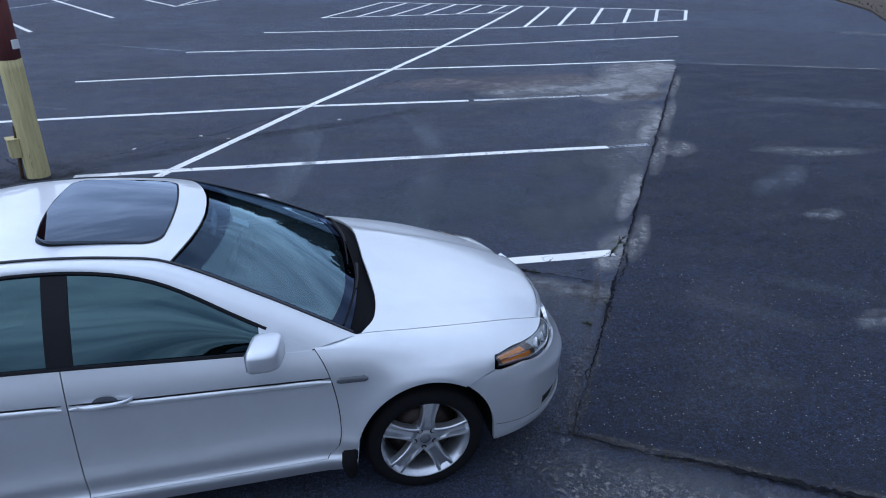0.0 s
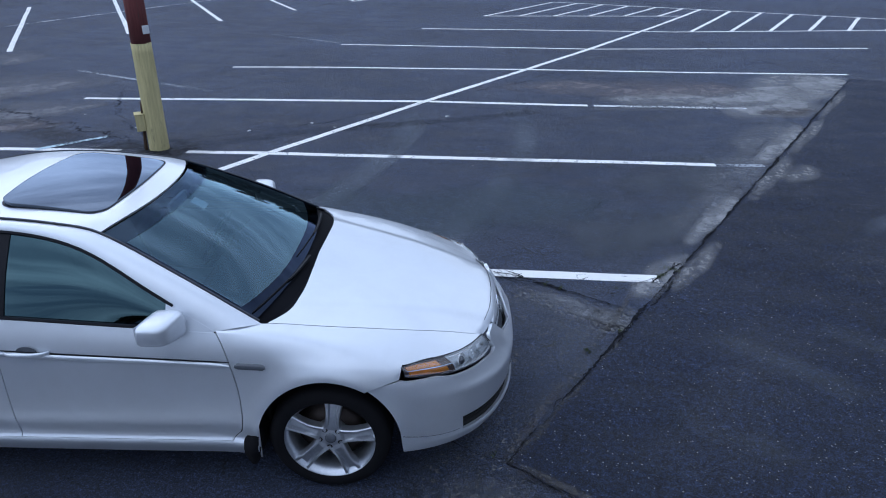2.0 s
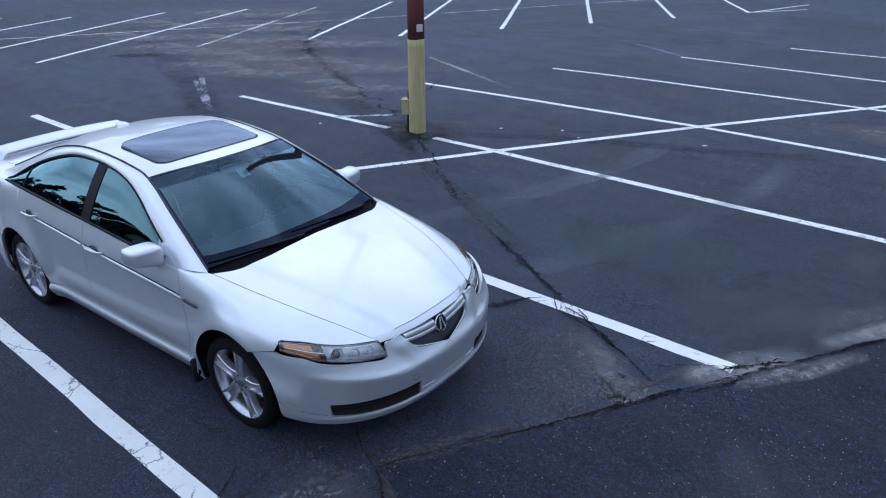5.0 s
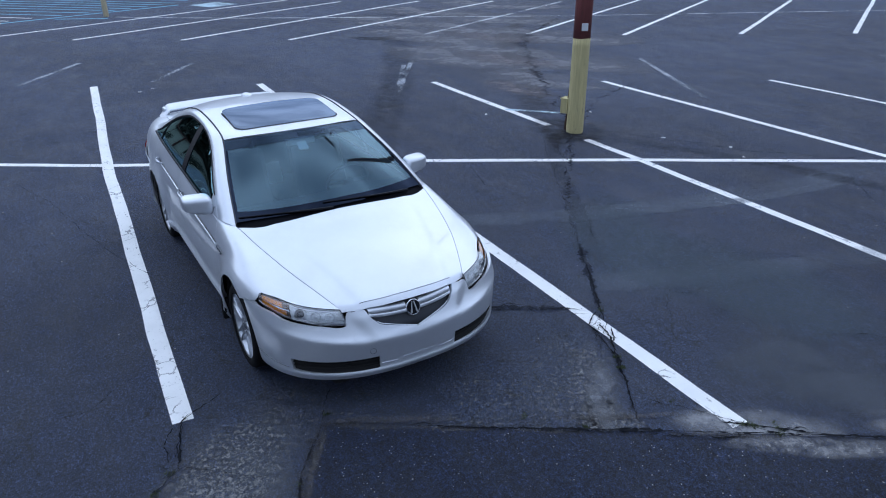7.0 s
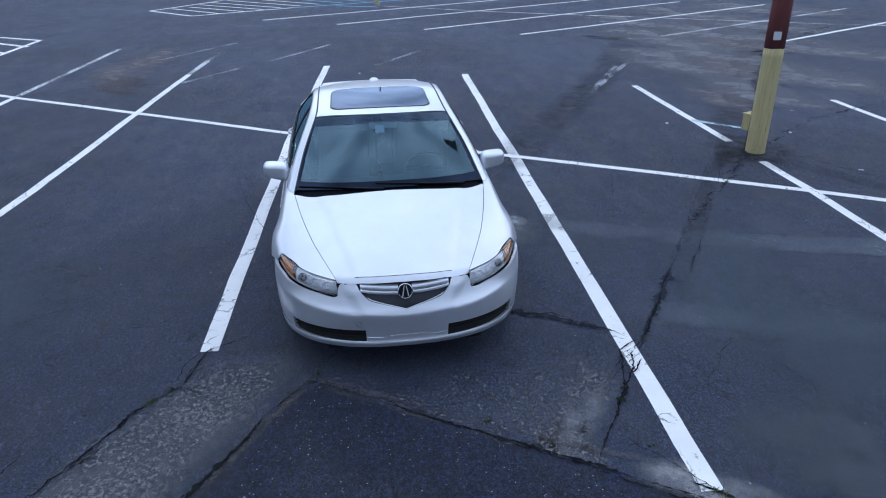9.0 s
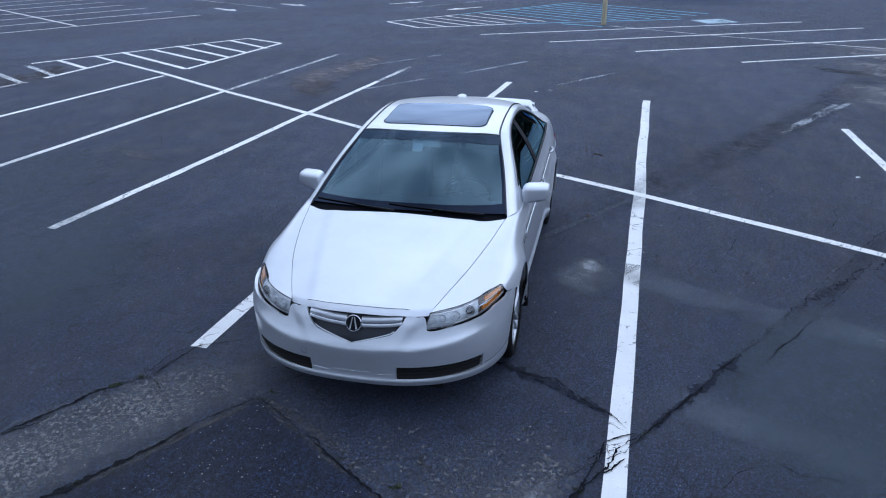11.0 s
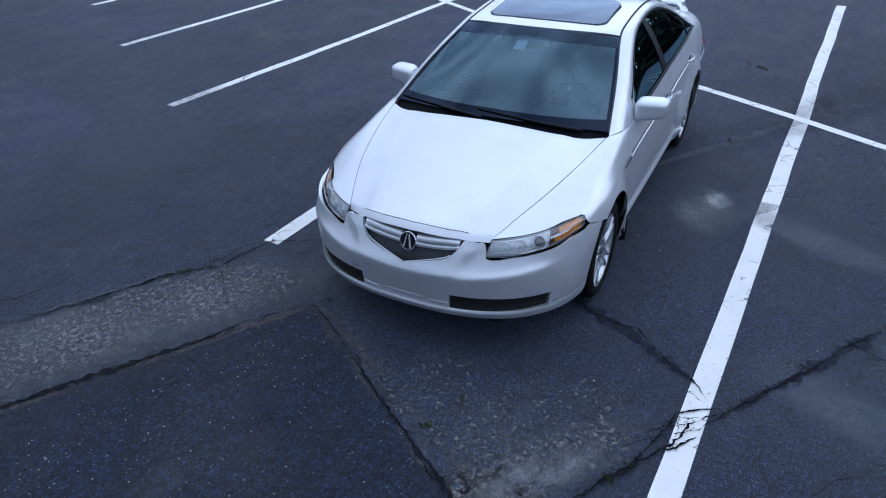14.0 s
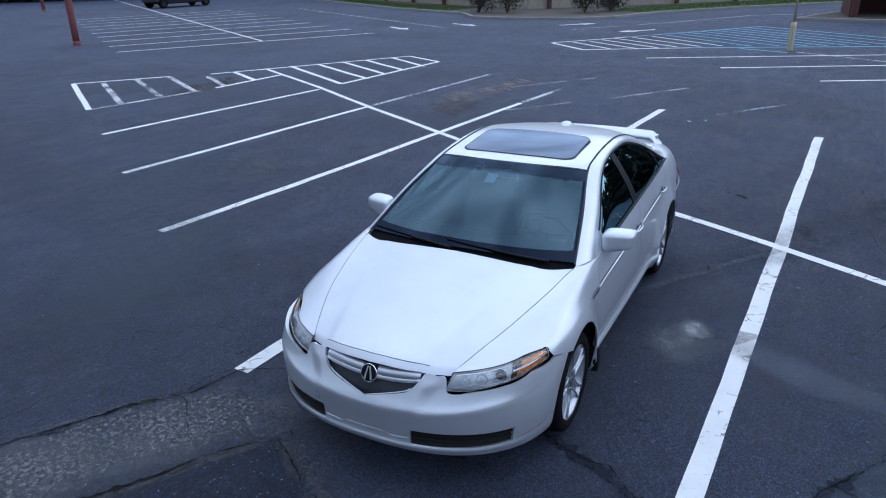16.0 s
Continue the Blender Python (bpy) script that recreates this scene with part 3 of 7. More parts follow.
crack([(1.46, 5.62), (1.55, 5.48), (1.72, 5.47), (1.93, 5.41)], 0.0252, seed=10)
crack([(1.55, 5.66), (1.68, 5.60), (1.74, 5.50)], 0.0144, seed=12)
crack([(0.60, 4.40), (0.77, 4.79), (0.86, 5.04), (0.84, 5.14), (1.03, 5.33), (1.15, 5.53), (1.28, 5.65)], 0.0130, seed=11)
crack([(2.35, 5.22), (2.6, 5.45), (2.8, 5.60), (3.05, 5.76)], 0.0144, seed=15)
crack([(2.78, 5.52), (2.9, 5.68), (3.15, 5.98)], 0.0288, seed=16)
crack([(0.16, 6.42), (-0.8, 7.0), (-2.2, 8.1), (-3.2, 8.9), (-4.6, 10.6), (-5.6, 12.6)], 0.0360, M_TAR, "tar filled seam in the asphalt", seed=20, jitter=0.03)
crack([(-3.2, 9.0), (-5.4, 10.0), (-8.0, 11.4), (-11, 13.2), (-14, 16.6)], 0.10, M_TAR, "tar filled seam in the asphalt", seed=21, jitter=0.05)
crack([(-3.1, 9.1), (-0.9, 10.6), (1.8, 13.6), (3.4, 16.2)], 0.0216, M_TAR, "tar filled seam in the asphalt", seed=22, jitter=0.03)
crack([(0.6, 6.9), (1.3, 8.0), (2.1, 8.5), (2.6, 9.7), (3.1, 10.3)], 0.005, seed=23)
crack([(-5.0, 1.2), (-3.6, 1.75), (-2.0, 2.2), (-1.2, 2.5), (-0.4, 3.3)], 0.005, seed=24)
crack([(5.6, 22.6), (6.3, 17.4), (7.0, 16.2), (7.4, 15.1)], 0.0216, M_TAR, "tar filled seam in the asphalt", seed=25)
crack([(9.5, 19.9), (12.5, 19.0), (16.0, 16.8), (20, 14.5)], 0.0288, M_TAR, "tar filled seam in the asphalt", seed=26)
crack([(5.0, 30.0), (7.5, 27.5), (10.5, 26.2)], 0.0360, M_TAR, "tar filled seam in the asphalt", seed=27)
crack([(-1.0, -2.0), (-3.6, -1.4), (-5.2, -2.6), (-7.5, -1.6)], 0.005, seed=28)
crack([(-4.4, 6.3), (-2.6, 6.7), (-0.9, 6.2)], 0.005, seed=29)
crack([(2.15, 1.55), (2.5, 1.45), (2.8, 1.1)], 0.0101, seed=30)

# silt, flaking sealer, spills and tyre rub
ea = math.degrees(math.atan2(EDGE_B[1] - EDGE_A[1], EDGE_B[0] - EDGE_A[0]))


def beside_joint(t, off):
    """A point by the long joint of the repaved strip: t along it, off metres to its east."""
    px, py = lerp2(EDGE_A, EDGE_B, t)
    return px + off * math.sin(radians(ea)), py - off * math.cos(radians(ea))


SILT_LABEL = "pale silt along the joint of the repaved strip"
for t, off, rx, ry, m in ((0.07, -0.08, 0.6, 0.14, M_SPARSE), (0.215, -0.10, 0.7, 0.24, M_SILT), (0.24, 0.10, 0.8, 0.16, M_SILT), (0.34, -0.25, 1.2, 0.34, M_PALE), (0.34, -0.10, 1.2, 0.16, M_SILT),
                          (0.46, -0.35, 1.4, 0.5, M_PALE), (0.49, 0.36, 0.55, 0.30, M_SILT), (0.47, 0.10, 1.3, 0.18, M_SILT), (0.60, -0.35, 1.4, 0.6, M_PALE), (0.58, -0.12, 1.6, 0.22, M_SILT), (0.64, 0.10, 1.6, 0.16, M_SILT),
                          (0.76, -0.75, 1.5, 0.9, M_SILT), (0.82, 0.08, 1.5, 0.14, M_SILT), (0.90, -0.75, 1.7, 1.1, M_SILT), (0.95, -0.45, 1.1, 0.7, M_SILT), (0.42, -0.9, 1.3, 0.7, M_STRIP), (0.26, -0.7, 0.9, 0.5, M_STRIP)):
    blot(*beside_joint(t, off), rx, ry * (0.8 if off > 0 else 1.0), ea, M_SILTEAST if off > 0 else m, SILT_LABEL, 0.0128 if off > 0 else 0.003)
blot(5.0, 12.6, 2.6, 0.8, 14, M_SILT, "pale silt spread over the asphalt")
blot(3.6, 13.2, 3.2, 0.9, 6, M_PINKDIRT, "pinkish dirt spread over the asphalt")
blot(4.4, 11.9, 2.2, 0.35, 12, M_PALE, "pale silt spread over the asphalt")
blot(6.0, 11.7, 0.8, 0.35, 30, M_DIRT, "brown dirt beside the joint")
blot(2.5, 2.25, 1.7, 0.55, -28, M_STRIP, "pale worn strip between crack and joint")
blot(3.9, 1.5, 1.6, 0.50, -28, M_STRIP, "pale worn strip between crack and joint")
blot(2.2, 2.32, 1.05, 0.55, -28, M_FLAKE, "flaking pale sealer on the asphalt")
blot(1.72, 2.66, 0.70, 0.50, -28, M_FLAKE, "flaking pale sealer on the asphalt")
blot(2.9, 1.98, 1.1, 0.56, -28, M_FLAKE, "flaking pale sealer on the asphalt")
blot(4.0, 1.40, 1.2, 0.52, -28, M_FLAKE, "flaking pale sealer on the asphalt")
blot(1.50, 3.35, 0.75, 0.50, 60, M_SPARSE, "thin flakes of pale sealer on the asphalt")
blot(1.95, 4.55, 0.8, 0.42, 60, M_SPARSE, "thin flakes of pale sealer on the asphalt")
blot(2.05, 5.10, 0.75, 0.24, -29, M_FLAKE, "flaking pale sealer beside the crack")
blot(2.20, 5.04, 0.60, 0.15, -29, M_PALE, "pale silt beside the crack")
blot(2.42, 4.90, 0.36, 0.22, 60, M_FLAKE, "flaking pale sealer beside the crack")
blot(1.85, 4.90, 0.80, 0.40, -29, M_SPARSE, "thin flakes of pale sealer on the asphalt")
blot(2.8, 6.75, 1.1, 0.6, 35, M_STRIP, "pale silt spread over the asphalt")
blot(-0.88, 5.18, 0.55, 0.36, 22, M_HALO, "faint halo of a dried spill beside the car")
blot(-0.95, 5.25, 0.32, 0.22, 10, M_HALO, "faint halo of a dried spill beside the car")
blot(-1.11, 5.215, 0.20, 0.13, 30, M_CHALK, "chalky dried spill beside the car")
# curved tyre tracks from the lane into the stalls
TRACK_LABEL = "pale curved tyre track on the asphalt"
track([(-1.3, 5.2), (-0.86, 5.85), (-0.50, 6.77), (-0.22, 7.9), (-0.02, 9.1), (0.05, 10.3), (-0.05, 11.4)], 0.46, M_TRACK, TRACK_LABEL)
for joint, wide in (([(1.59, 3.26), (1.96, 3.03), (2.37, 2.83), (2.77, 2.61), (3.4, 2.24)], 0.13), ([(1.57, 3.22), (1.70, 3.52), (1.86, 3.85), (1.96, 4.05)], 0.08), ([(2.2, 4.5), (2.45, 5.0), (2.62, 5.4)], 0.06)):
    track(joint, wide, M_CRUMBS, "strip of brown crumbs along the joint", 0.0135)
for dusty, wide in (([(3.05, 4.78), (3.35, 4.52), (3.65, 4.22), (3.9, 4.0)], 0.34), ([(2.55, 3.85), (2.85, 3.62), (3.25, 3.42)], 0.22), ([(3.9, 4.95), (4.5, 4.5), (5.3, 4.0)], 0.30)):
    track(dusty, wide, M_STONEDUST, "pale stone dust scattered on dark asphalt", 0.0135)
track([(-0.75, 6.9), (-0.2, 7.62), (0.02, 8.4), (0.22, 9.6), (0.26, 10.6)], 0.22, M_TRACK, TRACK_LABEL)
track([(0.75, 5.75), (0.95, 6.2), (1.18, 6.85), (1.48, 7.8), (1.70, 8.8), (1.80, 9.8), (1.73, 10.9), (1.5, 11.9)], 0.46, M_TRACK, TRACK_LABEL)
track([(-3.3, 5.62), (-2.7, 5.25), (-2.2, 4.97), (-1.66, 4.64), (-1.2, 4.4)], 0.12, M_TRACK, "pale rubbed edge of a dark band")
BROAD_SHEEN = ((0.0, 0.0, 2.0, 1.2, 35), (-1.8, -2.2, 2.2, 1.3, 30), (0.3, 6.9, 1.6, 0.8, -20), (1.6, 7.3, 1.5, 0.9, 10))
# dark dirty bands that run west behind the stalls
track([(-15.5, 11.6), (-13.0, 10.35), (-9.3, 8.75), (-6.9, 7.55), (-4.45, 6.2), (-2.9, 5.3), (-1.6, 4.5)], 0.85, M_DARKBAND, "dark dirty band across the asphalt")
track([(-15.2, 16.4), (-12.6, 13.9), (-10.2, 12.2), (-7.6, 10.95), (-5.4, 9.6), (-4.0, 8.95)], 0.70, M_EARTH, "brown earth and oil along a seam")
track([(-12.9, 13.0), (-12.2, 13.35), (-11.2, 13.5), (-10.3, 13.75)], 0.35, M_EARTH, "brown earth caught in a joint")
track([(-4.2, 9.0), (-3.3, 8.5), (-2.3, 7.9), (-1.25, 7.32), (-0.2, 6.75), (0.7, 6.2)], 0.22, M_DARKBAND, "dark band along a tar seam")
for off, seed in ((-0.07, 61), (0.06, 62)):
    crack([(-3.3 + off, 8.5 + off), (-2.3 + off, 7.9 + off), (-1.25 + off, 7.32 + off), (-0.2 + off, 6.75 + off), (0.5 + off, 6.3 + off)], 0.011, label="thin crack along a tar seam", seed=seed, jitter=0.010, step=0.05)
rn_ = random.Random(404)
for k, (cx, cy, sx, sy, n) in enumerate(((1.6, 8.2, 2.6, 2.2, 13), (-3.5, 7.0, 2.4, 1.4, 6), (-0.6, 0.4, 2.4, 1.8, 14), (3.0, 11.0, 2.5, 1.6, 5))):
    # short shrinkage cracks in the sealer
    for j in range(n):
        x, y, a = cx + rn_.uniform(-sx, sx), cy + rn_.uniform(-sy, sy), rn_.uniform(0, 6.28)
        if inside_apron(x, y):
            continue
        pts = [(x, y)]
        for q in range(rn_.randint(3, 6)):
            a += rn_.uniform(-0.8, 0.8)
            pts.append((pts[-1][0] + 0.14 * math.cos(a), pts[-1][1] + 0.14 * math.sin(a)))
        crack(pts, 0.006, label="short shrinkage crack in the sealer", seed=70 + 13 * k + j, jitter=0.006, step=0.03)
track([(-2.9, 8.9), (-1.0, 10.0), (1.2, 10.9), (2.2, 11.5)], 0.40, M_DARKBAND, "dark band along a tar seam")
for x, y, rx, ry, tn, m in ((-9.4, 10.3, 3.0, 1.3, 28, M_GREYDIRT), (-12.6, 11.2, 3.2, 1.5, 40, M_GREYDIRT), (-7.9, 12.2, 2.6, 1.4, 30, M_GREYDIRT), (-11.0, 14.0, 3.2, 1.6, 35, M_GREYDIRT), (-14.8, 14.6, 3.4, 2.0, 40, M_GREYDIRT),
                            (-6.4, 10.6, 1.9, 0.9, 30, M_GREYDIRT), (-15.8, 11.4, 2.8, 1.6, 40, M_GREYDIRT), (-18.0, 16.5, 4.0, 2.0, 45, M_GREYDIRT), (-8.6, 11.2, 1.8, 0.8, 30, M_PINKDIRT), (-11.6, 12.6, 2.0, 0.9, 30, M_PINKDIRT),
                            (-6.0, 9.75, 1.2, 0.5, 20, M_PINKDIRT), (-10.6, 11.4, 2.6, 1.2, 30, M_GREYDIRT), (-13.2, 12.8, 2.8, 1.4, 38, M_GREYDIRT), (-17.5, 13.5, 3.0, 1.6, 40, M_GREYDIRT)):
    blot(x, y, rx, ry, tn, m, "dry dirt spread over the asphalt")
blot(-12.9, 9.6, 0.8, 0.4, 60, M_OIL, "dark oily stain on asphalt")
blot(-3.2, 8.85, 1.0, 0.7, 10, M_OIL, "dark damp patch round the pole")
blot(-2.9, 8.5, 0.7, 0.3, -40, M_OIL, "dark damp patch round the pole")
blot(-10.2, -1.7, 2.2, 0.9, 10, M_PINKDIRT, "brown dirt spread over the asphalt")
blot(-8.5, -1.2, 1.3, 0.6, 30, M_DIRT, "brown dirt spread over the asphalt")
blot(-11.8, -1.4, 1.6, 0.6, 20, M_PINKDIRT, "brown dirt spread over the asphalt")
blot(-8.1, -8.4, 1.6, 0.7, 20, M_DIRT, "brown dirt spread over the asphalt")
blot(-9.2, -8.7, 1.0, 0.5, 50, M_DIRT, "brown dirt spread over the asphalt")
# broad patches that lighten the asphalt by wear and by painted sheen
for x, y, rx, ry, tn in BROAD_SHEEN:
    blot(x, y, rx, ry, tn, M_WEARSHEEN, "broad pale area of worn sealer with sky sheen painted in")
blot(-3.3, -1.6, 0.75, 0.22, 70, M_FLAKE, "flaking pale sealer along a crack")
blot(3.40, 4.60, 0.65, 0.45, 60, M_DUST, "pale dusty bloom on the asphalt", 0.0128)
blot(3.10, 4.05, 0.6, 0.40, 40, M_DUST, "pale dusty bloom on the asphalt", 0.0128)
blot(2.75, 3.45, 0.7, 0.40, 40, M_DUST, "pale dusty bloom on the asphalt", 0.0128)
blot(4.43, 4.10, 0.35, 0.2, 30, M_PALE, "pale dusty bloom on the asphalt", 0.0128)
blot(5.45, 6.12, 0.35, 0.2, 20, M_PALE, "pale dusty bloom on the asphalt", 0.0128)
blot(4.85, 6.25, 0.5, 0.3, 60, M_DUST, "pale dusty bloom on the asphalt", 0.0128)
blot(6.8, 8.15, 1.1, 0.30, -8, M_PALE, "pale dusty bloom on the asphalt", 0.0128)
blot(5.7, 7.2, 1.0, 0.3, 40, M_TYRE, "pale dusty bloom on the asphalt", 0.0128)
blot(9.0, 10.6, 2.4, 0.5, -20, M_TYRE, "pale dusty bloom on the asphalt", 0.0128)
blot(15.7, 17.8, 1.6, 0.5, -20, M_PALE, "pale silt at the edge of the lot")
track([(8.12, 14.50), (10.0, 13.86), (12.2, 13.08), (16.0, 11.7), (22.0, 9.6)], 0.10, M_SILTLINE, "pale silt line along the joint of the repaved strip", 0.0128)

# crumbled edges along the joints, damp dark bands along the cracks
for t, rx, ry in ((0.02, 0.35, 0.07), (0.06, 0.4, 0.06), (0.11, 0.35, 0.05), (0.2, 0.5, 0.06)):
    px, py = lerp2(EDGE_A, EDGE_B, t)
    blot(px + 0.02, py - 0.01, rx, ry * 0.6, ea, M_RUBBLE, "crumbled brown edge of the repaved strip", 0.0128)
for t, rx, ry in ((0.15, 0.35, 0.06), (0.5, 0.4, 0.07), (1.0, 0.45, 0.09), (1.5, 0.5, 0.07), (2.1, 0.5, 0.06)):
    px, py = lerp2(EDGE_A, EDGE_C, t)
    blot(px + 0.01, py + 0.02, rx, ry * 0.6, math.degrees(math.atan2(EDGE_C[1] - EDGE_A[1], EDGE_C[0] - EDGE_A[0])), M_RUBBLE, "crumbled brown edge of the repaved strip", 0.0128)
crack([(0.60, 4.40), (0.77, 4.79), (0.86, 5.06), (1.03, 5.33), (1.17, 5.55)], 0.075, M_TAR, "damp dark band along a crack", seed=41, jitter=0.008, z=0.0085)
crack([(1.38, 5.72), (1.01, 5.93), (0.78, 6.07), (0.46, 6.24), (0.16, 6.42)], 0.07, M_TAR, "damp dark band along a crack", seed=42, jitter=0.008, z=0.0085)
crack([(1.30, 5.72), (1.42, 5.52), (1.62, 5.50), (1.80, 5.36)], 0.02, seed=43)
crack([(1.40, 5.70), (1.50, 5.66), (1.62, 5.50), (1.70, 5.60)], 0.014, seed=44)

# ---- lamp pole beside the car ----
def wood(name, colour, worn):
    w = Mat(name, Roughness=0.85)
    g = w.noise(5.0, 6, 0.65, (9, 9, 0.5))
    c = w.mix(w.ramp(g, (0.3, 0.0), (0.75, 1.0)), colour, tuple(x * 0.62 for x in colour))
    chips = w.ramp(w.noise(3.0, 7, 0.75, (9, 9, 0.8)), (0.60, 0.0), (0.66, 1.0))
    w.color(w.mix(chips, c, worn))
    w.bump(g, 0.6, 0.01)
    return w.m


M_YELLOW = wood("yellow_painted_wood", (0.61, 0.53, 0.27), (0.26, 0.22, 0.13))
M_RED = wood("red_brown_painted_wood", (0.19, 0.052, 0.050), (0.10, 0.06, 0.05))
M_GREYPLASTIC = Mat("pale_grey_plate", Base_Color=(0.62, 0.64, 0.66, 1), Roughness=0.5).m
M_STEEL = Mat("galvanised_steel", Base_Color=(0.45, 0.46, 0.47, 1), Metallic=0.9, Roughness=0.45).m
M_DARKMETAL = Mat("dark_painted_metal", Base_Color=(0.02, 0.02, 0.022, 1), Roughness=0.5).m


def round_post(z0, z1, r0, r1, n=26, steps=14, seed=0):
    rnd = random.Random(seed)
    bm, rings = bmesh.new(), []
    off = [rnd.uniform(-0.004, 0.004) for _ in range(n)]
    for s in range(steps + 1):
        t = s / steps
        r = r0 + (r1 - r0) * t
        rings.append([bm.verts.new(((r + off[i] + rnd.uniform(-0.0015, 0.0015)) * math.cos(2 * math.pi * i / n), (r + off[i]) * math.sin(2 * math.pi * i / n), z0 + (z1 - z0) * t)) for i in range(n)])
    for a, b in zip(rings, rings[1:]):
        for i in range(n):
            bm.faces.new((a[i], a[(i + 1) % n], b[(i + 1) % n], b[i]))
    bm.faces.new(rings[-1])
    bm.faces.new(rings[0][::-1])
    return bm


pole = empty("lamp_pole", pose(-3.10, 8.86, 0, 0, 0, 0))
tagged(pole, "wooden lamp pole painted red-brown above a chipped yellow base", "lamp pole", "lamp poles")
part("yellow_base", round_post(-0.2, 1.39, 0.126, 0.122, seed=2), M_YELLOW, pole, "chipped yellow paint", True)
part("shaft", round_post(1.385, 9.0, 0.122, 0.095, seed=3), M_RED, pole, "red-brown painted wood", True)
box_p = part("junction_box", box((-0.105, -0.235, 0.27), (0.055, -0.120, 0.49), 0.008), M_YELLOW, pole, "yellow painted junction box")
M_RUST = wood("rusty_conduit", (0.09, 0.05, 0.03), (0.04, 0.025, 0.02))
box_p.matrix_basis = pose(0, 0, 0, 0, 0, -62)
for pts, r in (([(-0.03, -0.165, -0.05), (-0.03, -0.165, 0.1), (-0.03, -0.155, 0.2), (-0.03, -0.15, 0.27)], 0.022), ([(0.0, -0.14, 0.49), (0.0, -0.135, 0.56), (0.0, -0.13, 0.64)], 0.014)):
    cond = part("conduit", sweep(bmesh.new(), pts, r), M_RUST, pole, "rusty conduit", True)
    cond.matrix_basis = pose(0, 0, 0, 0, 0, -62)
lid = part("box_lid", box((-0.112, -0.243, 0.485), (0.062, -0.118, 0.498), 0.004), M_YELLOW, box_p)
plate = part("tag", box((-0.045, -0.140, 1.50), (0.045, -0.12, 1.60), 0.004), M_GREYPLASTIC, pole, "small pale grey tag")
plate.matrix_basis = pose(0, 0, 0, 0, 0, 66)
bm = bmesh.new()
sweep(bm, [(0, 0, 8.9), (-0.3, -0.1, 8.98), (-0.7, -0.26, 9.02), (-1.2, -0.45, 9.02)], 0.022)
part("arm", bm, M_STEEL, pole, "curved steel arm", True)
bm = bmesh.new()
bmesh.ops.create_uvsphere(bm, u_segments=18, v_segments=10, radius=1)
for v in bm.verts:
    v.co = Vector((math.copysign(abs(v.co.x) ** 0.5, v.co.x) * 0.46, math.copysign(abs(v.co.y) ** 0.5, v.co.y) * 0.15, v.co.z * (0.12 if v.co.z > 0 else 0.05)))
lamp = part("lamp_head", bm, M_DARKMETAL, pole, "dark cobra-head lamp", True)
lamp.matrix_basis = pose(-1.6, -0.60, 9.02, 0, 0, 20)

# ---- the car: materials ----
def car_paint():
    p = Mat("silver_metallic_paint", Roughness=0.35, Metallic=0.60, Coat_Weight=0.6, Coat_Roughness=0.03)
    flake = p.noise(900, 2, 0.5)
    tone = p.mix(p.ramp(flake, (0.3, 0.0), (0.7, 1.0)), (0.620, 0.655, 0.705), (0.700, 0.730, 0.775))
    # a thin film of dust
    dust = p.ramp(p.noise(5.0, 7, 0.7), (0.42, 0.0), (0.72, 0.16))
    p.color(p.mix(dust, tone, (0.46, 0.45, 0.44)))
    p.link(p.ramp(p.noise(2.5, 5, 0.6), (0.3, 0.32), (0.7, 0.38)), p.p.inputs["Roughness"])
    p.bump(flake, 0.04, 0.001)
    return p.m


def pane(name, tint, gloss=(1, 1, 1), base=0.0, k=1.6, haze=None, haze_amount=0.0):
    g = Mat(name)
    tr, gl, mx = g.node("BsdfTransparent"), g.node("BsdfGlossy", Roughness=0.0), g.node("MixShader")
    tr.inputs["Color"].default_value = (*tint, 1)
    gl.inputs["Color"].default_value = (*gloss, 1)
    fr = g.node("Fresnel", IOR=1.52)
    g.link(g.math("ADD", g.math("MULTIPLY", fr.outputs[0], k), base), mx.inputs[0])
    body = tr.outputs[0]
    # a diffuse tint that paints the windshield's bluish glare as haze
    if haze:
        df, fm = g.node("BsdfDiffuse"), g.node("MixShader", Fac=haze_amount)
        df.inputs["Color"].default_value = (*haze, 1)
        g.link(tr.outputs[0], fm.inputs[1])
        g.link(df.outputs[0], fm.inputs[2])
        body = fm.outputs[0]
    g.link(body, mx.inputs[1])
    g.link(gl.outputs[0], mx.inputs[2])
    g.link(mx.outputs[0], g.out.inputs["Surface"])
    return g.m


def plain(name, colour, rough=0.5, metal=0.0, grain=0.0, scale=200, **kw):
    p = Mat(name, Roughness=rough, Metallic=metal, **kw)
    n = p.noise(scale, 4, 0.6)
    p.color(p.mix(p.ramp(n, (0.3, 0.0), (0.7, 1.0)), colour, tuple(c * (1 - grain) for c in colour)))
    if grain:
        p.bump(n, 0.2, 0.002)
    return p.m


M_CAR = car_paint()
M_WINDSHIELD = pane("windshield_glass", (0.40, 0.56, 0.64), (0.54, 0.83, 1.0), 0.025, 1.4, (0.15, 0.25, 0.32), 0.05)
M_SIDEGLASS = pane("tinted_side_glass", (0.014, 0.018, 0.020), (0.52, 0.90, 1.0), 0.02, 2.1)
M_SUNROOF = pane("sunroof_glass", (0.012, 0.014, 0.02), (0.64, 0.78, 1.0), 0.0, 1.4)
M_CLEAR = pane("headlamp_cover", (0.93, 0.95, 0.97), base=0.03)
M_BLACKTRIM = plain("black_trim", (0.007, 0.0078, 0.012), 0.5, 0, 0.3, Specular_IOR_Level=0.16)
M_COWL = plain("black_cowl_plastic", (0.0035, 0.004, 0.0065), 0.7, 0, 0.3, Specular_IOR_Level=0.06)
